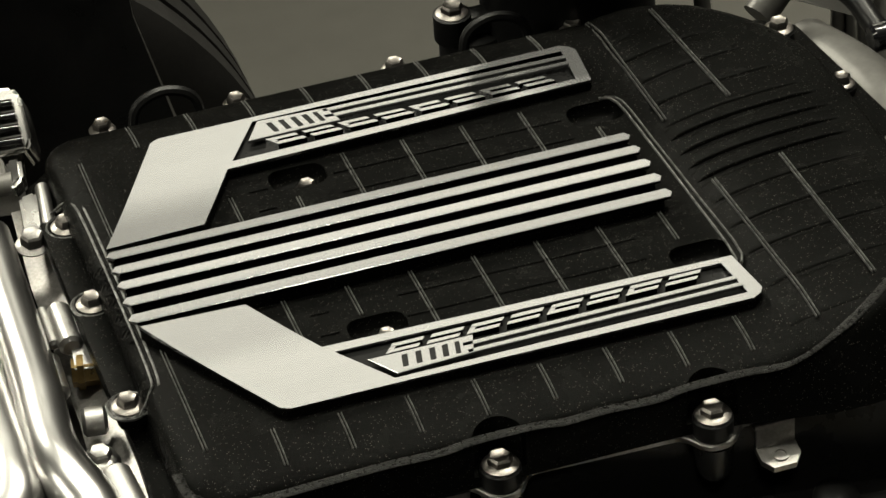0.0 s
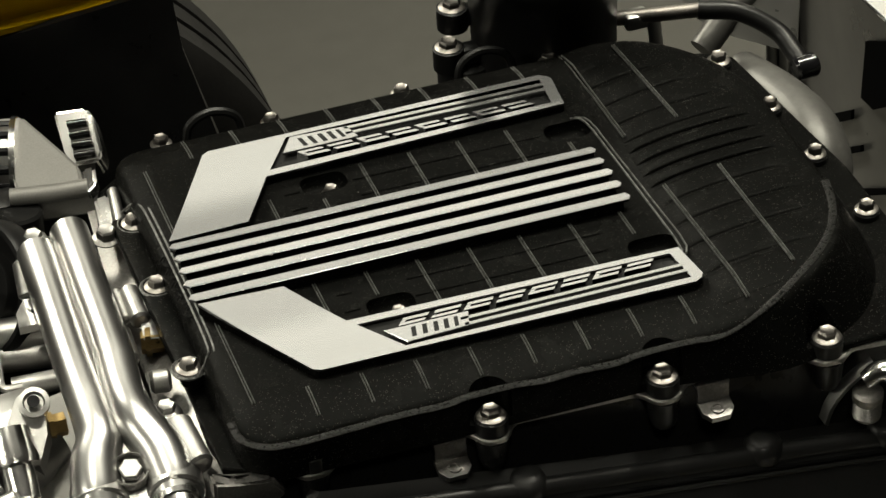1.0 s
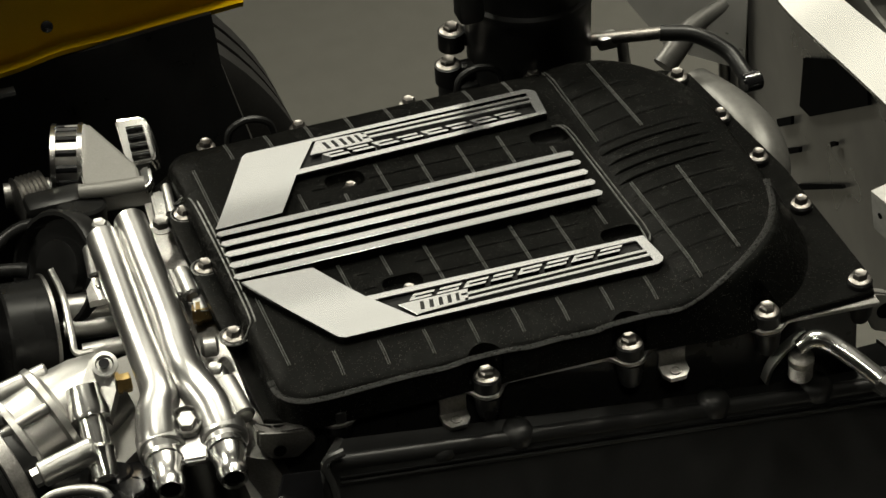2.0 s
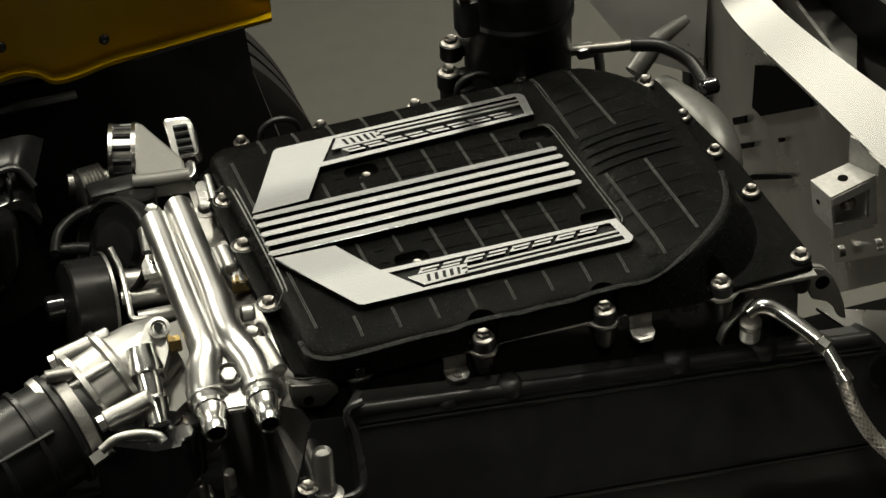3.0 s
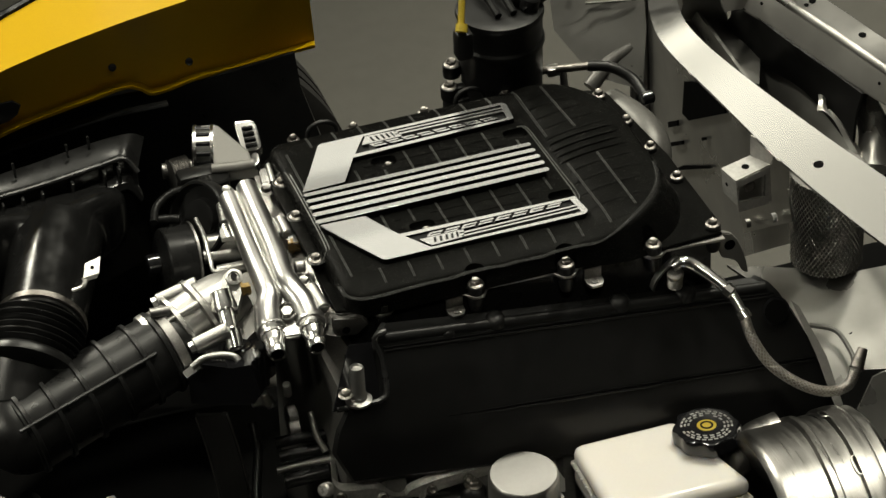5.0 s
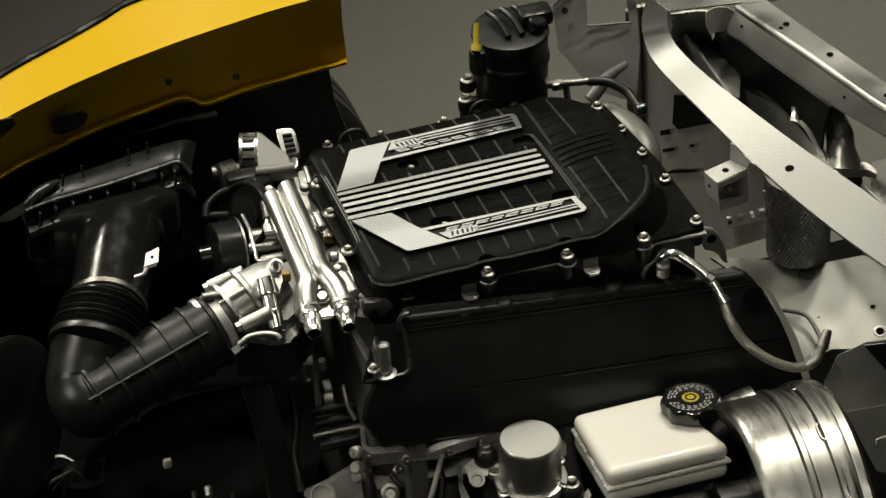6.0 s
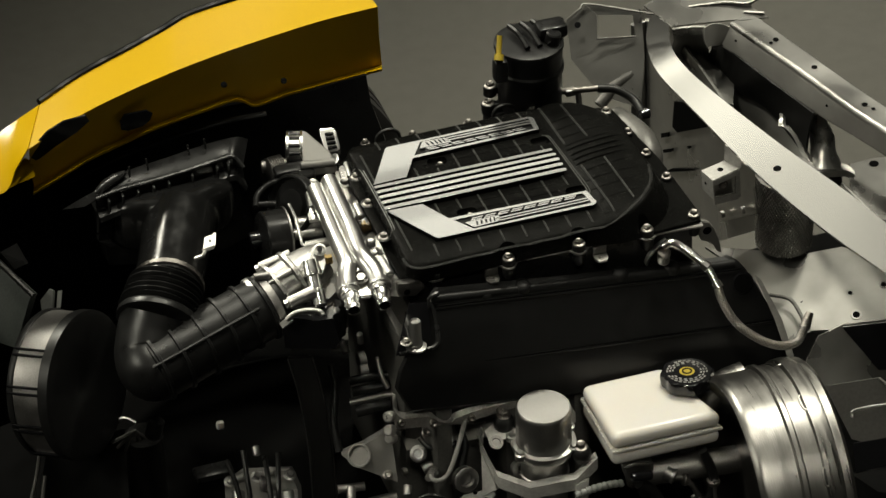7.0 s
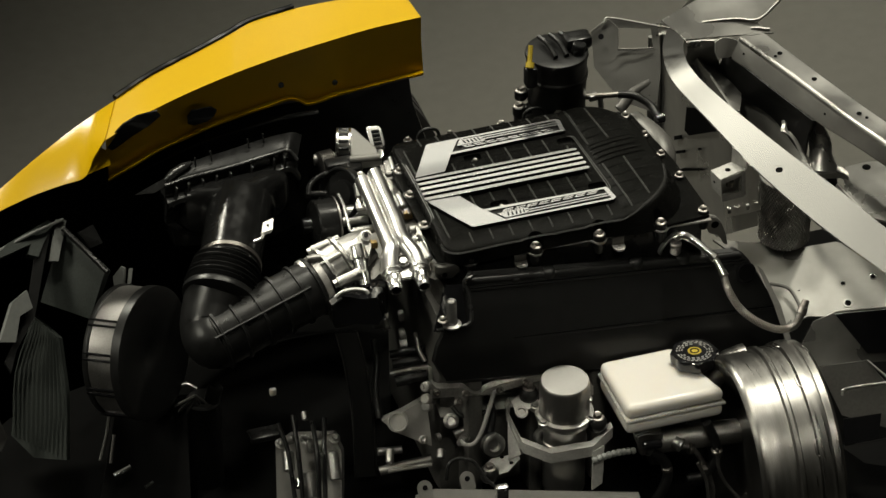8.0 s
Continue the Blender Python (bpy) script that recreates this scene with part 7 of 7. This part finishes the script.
loft(bm, [[(0.696, 0.018, 0.812), (0.697, 0.008, 0.797), (0.694, -0.010, 0.775), (0.680, -0.036, 0.756)], [(0.702, 0.013, 0.822), (0.703, 0.001, 0.807), (0.700, -0.018, 0.783), (0.685, -0.045, 0.763)], [(0.713, 0.010, 0.825), (0.713, -0.008, 0.810), (0.711, -0.026, 0.785), (0.698, -0.055, 0.765)], [(0.722, 0.006, 0.822), (0.723, -0.017, 0.806), (0.722, -0.030, 0.782), (0.718, -0.060, 0.763)], [(0.727, 0.008, 0.812), (0.730, -0.018, 0.796), (0.731, -0.026, 0.772), (0.733, -0.058, 0.758)]], 6, 0.003)
part("bracket", bm, PALE, well, angle=60)
bm = B()
loft(bm, [[(0.681, -0.040, 0.763), (0.711, -0.048, 0.764), (0.735, -0.050, 0.763), (0.744, -0.066, 0.760)], [(0.684, -0.050, 0.760), (0.712, -0.060, 0.761), (0.733, -0.064, 0.760), (0.741, -0.076, 0.758)], [(0.688, -0.052, 0.750), (0.714, -0.062, 0.751), (0.732, -0.067, 0.750), (0.739, -0.078, 0.744)]], 5, 0.003)
part("sill", bm, PALE, well, angle=60)
bm = B()
box(bm, (0.707, -0.043, 0.735), (0.05, 0.03, 0.025), 0.008)
part("block", bm, GLOSS, well)
bm = B()
loft(bm, [[(0.750, -0.039, 0.752), (0.807, -0.045, 0.754), (0.856, -0.091, 0.752)], [(0.738, -0.062, 0.752), (0.790, -0.085, 0.756), (0.838, -0.140, 0.752)], [(0.727, -0.092, 0.748), (0.762, -0.130, 0.752), (0.812, -0.190, 0.748)], [(0.728, -0.100, 0.742), (0.742, -0.176, 0.744), (0.800, -0.217, 0.742)]], 5, 0.004)
plate_ = part("end_plate", bm, PALE, well, angle=60)
bm = B()
lathe(bm, [(0, 0.0075), (0.0008, 0.0075)], (0.782, -0.056, 0.7552), (0, 0, 1), 18)
part("hole", bm, VOID, plate_)
bm = B()
sweep(bm, [(0.721, -0.075, 0.745), (0.728, -0.120, 0.746), (0.737, -0.168, 0.745)], 0.0022, 8)
part("weld", bm, SHEET, well)

# the broad polished strap
strap = thing("cowl_strap", (0.718, 0.116, 0.620), "broad brushed aluminium strap curving over the bulkhead", "brace strap")
lo = [(0.670, 0.465, 0.8150), (0.590, 0.374, 0.8320), (0.536, 0.290, 0.8460), (0.509, 0.212, 0.8550), (0.502, 0.139, 0.8600), (0.517, 0.031, 0.8615), (0.543, -0.143, 0.8645), (0.584, -0.319, 0.8680), (0.636, -0.478, 0.8720), (0.685, -0.618, 0.8760)]
hi = [(0.685, 0.437, 0.8300), (0.613, 0.351, 0.8450), (0.570, 0.280, 0.8570), (0.546, 0.212, 0.8640), (0.542, 0.151, 0.8670), (0.561, 0.055, 0.8674), (0.605, -0.119, 0.8733), (0.648, -0.257, 0.8758), (0.680, -0.371, 0.8755), (0.731, -0.514, 0.8797)]
bm = B()
loft(bm, [lo, hi], 8, 0.004)
part("band", bm, STRAP, strap)
part("hole", flat_hole(B(), (0.576, -0.159, 0.8695), (lo[6], hi[6], lo[7]), 0.0062), VOID, strap)
bm = B()
slab(bm, [(0.484, -0.081, 0.835), (0.534, -0.067, 0.835), (0.542, -0.095, 0.835), (0.491, -0.111, 0.835)], 0.003)
slab(bm, [(0.484, -0.081, 0.834), (0.491, -0.111, 0.834), (0.494, -0.111, 0.796), (0.485, -0.086, 0.803)], 0.003)
slab(bm, [(0.492, -0.1115, 0.833), (0.541, -0.0965, 0.833), (0.541, -0.0975, 0.825), (0.493, -0.1125, 0.825)], 0.003)
slab(bm, [(0.534, -0.099, 0.826), (0.541, -0.097, 0.826), (0.544, -0.096, 0.780), (0.534, -0.099, 0.783)], 0.003)
slab(bm, [(0.494, -0.1115, 0.803), (0.534, -0.099, 0.792), (0.541, -0.097, 0.778), (0.495, -0.112, 0.788)], 0.003)
slab(bm, [(0.526, -0.069, 0.834), (0.542, -0.096, 0.834), (0.545, -0.097, 0.853), (0.536, -0.083, 0.863), (0.527, -0.068, 0.863)], 0.003)
foot = part("foot_bracket", bm, BRACKET, strap, "folded sheet bracket with a drilled top")
bm = B()
slab(bm, [(0.497, -0.098, 0.831), (0.538, -0.086, 0.831), (0.538, -0.088, 0.782), (0.499, -0.100, 0.792)], 0.003)
part("inner_web", bm, SHEET, foot)
part("nut", hexbolt(B(), V((0.514, -0.096, 0.812)), (-0.25, -0.9, 0.2), 0.0055), STEEL, foot)
for p, plane, r in (((0.486, -0.097, 0.822), ((0.484, -0.081, 0.834), (0.491, -0.111, 0.834), (0.494, -0.111, 0.796)), 0.0026), ((0.512, -0.089, 0.835), ((0.484, -0.081, 0.835), (0.534, -0.067, 0.835), (0.542, -0.095, 0.835)), 0.0048)):
    part("hole", flat_hole(B(), p, plane, r), VOID, foot)

filt = thing("mesh_canister", (0.650, -0.024, 0.600), "perforated metal canister standing on the tray", "canister")
mt, mb = V((0.623, -0.083, 0.785)), V((0.600, -0.136, 0.700))
bm = B()
lathe(bm, [(-0.12, 0.043), (0.012, 0.047), (0.013, 0.04)], mt, (0.0, 0.0, 1), 40)
part("sleeve", bm, DULL, filt)
for s in (1, -1):
    bm = B()
    for k in range(52):
        pts = []
        for j in range(7):
            a = 2 * math.pi * k / 52 + s * j * 0.28
            h = -0.12 + 0.132 * j / 6
            r = 0.0435 + 0.0035 * j / 6
            pts.append(mt + V(r * math.cos(a), r * math.sin(a), h))
        sweep(bm, pts, 0.0009, 5, 1)
    part("mesh_wire", bm, CHROME, filt)

tray = thing("chassis_tray", (0.813, 0.183, 0.320), "bare aluminium floor tray with drilled holes", "chassis")
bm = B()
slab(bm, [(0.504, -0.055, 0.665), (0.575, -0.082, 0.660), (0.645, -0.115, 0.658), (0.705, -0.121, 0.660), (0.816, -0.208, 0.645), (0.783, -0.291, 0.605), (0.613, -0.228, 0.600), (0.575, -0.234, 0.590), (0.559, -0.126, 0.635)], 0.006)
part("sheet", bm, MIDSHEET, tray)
for p, r in (((0.683, -0.236, 0.617), 0.0055), ((0.611, -0.189, 0.628), 0.003), ((0.740, -0.206, 0.638), 0.004), ((0.687, -0.200, 0.632), 0.003)):
    at, nrm = onto(p, ((0.816, -0.208, 0.645), (0.783, -0.291, 0.605), (0.613, -0.228, 0.600)), 0.0)
    bm = B()
    lathe(bm, [(-0.002, r * 1.7), (0.0006, r * 1.6), (0.001, r * 1.3), (0.0006, r)], at, nrm, 22)
    ring = part("hole_ring", bm, PALE, tray)
    bm = B()
    lathe(bm, [(0.0004, r), (0.0012, r)], at, nrm, 18)
    part("hole", bm, VOID, ring)
bm = B()
sweep(bm, [(0.566, -0.167, 0.637), (0.593, -0.184, 0.633), (0.600, -0.212, 0.622), (0.599, -0.230, 0.615)], 0.003, 8)
part("cable", bm, GREYSHEET, tray)
side = thing("pedal_box_frame", (0.788, -0.067, 0.320), "dark grey sheet metal frame with deep openings", "chassis")
bm = B()
slab(bm, [(0.617, -0.245, 0.600), (0.658, -0.243, 0.610), (0.811, -0.274, 0.615), (0.795, -0.325, 0.530), (0.722, -0.301, 0.530), (0.607, -0.279, 0.530), (0.593, -0.256, 0.565)], 0.006)
part("top_sheet", bm, MIDSHEET, side)
# a black sheet, its colour standing for the opening's deep shade
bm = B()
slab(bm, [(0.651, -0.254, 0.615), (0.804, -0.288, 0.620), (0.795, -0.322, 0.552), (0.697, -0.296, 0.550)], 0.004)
part("opening", bm, GLOSS, side, "black sheet for an opening's dark depth")
bm = B()
slab(bm, [(0.609, -0.293, 0.540), (0.692, -0.308, 0.545), (0.703, -0.327, 0.530), (0.721, -0.355, 0.510), (0.712, -0.387, 0.450), (0.639, -0.336, 0.460)], 0.006)
part("front_sheet", bm, GREYSHEET, side)
bm = B()
sweep(bm, [(0.624, -0.364, 0.530), (0.636, -0.358, 0.537), (0.712, -0.372, 0.543)], 0.0025, 8)
sweep(bm, [(0.687, -0.319, 0.555), (0.716, -0.363, 0.535)], 0.002, 8)
part("edge", bm, SHEET, side)
# second black sheet, again coloured as an opening's shaded depth
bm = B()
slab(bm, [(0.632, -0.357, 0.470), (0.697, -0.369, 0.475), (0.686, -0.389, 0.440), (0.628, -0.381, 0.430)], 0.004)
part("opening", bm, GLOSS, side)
bm = B()
slab(bm, [(0.621, -0.379, 0.430), (0.730, -0.396, 0.440), (0.716, -0.435, 0.400), (0.658, -0.400, 0.400)], 0.004)
part("lower_sheet", bm, BLACK, side)
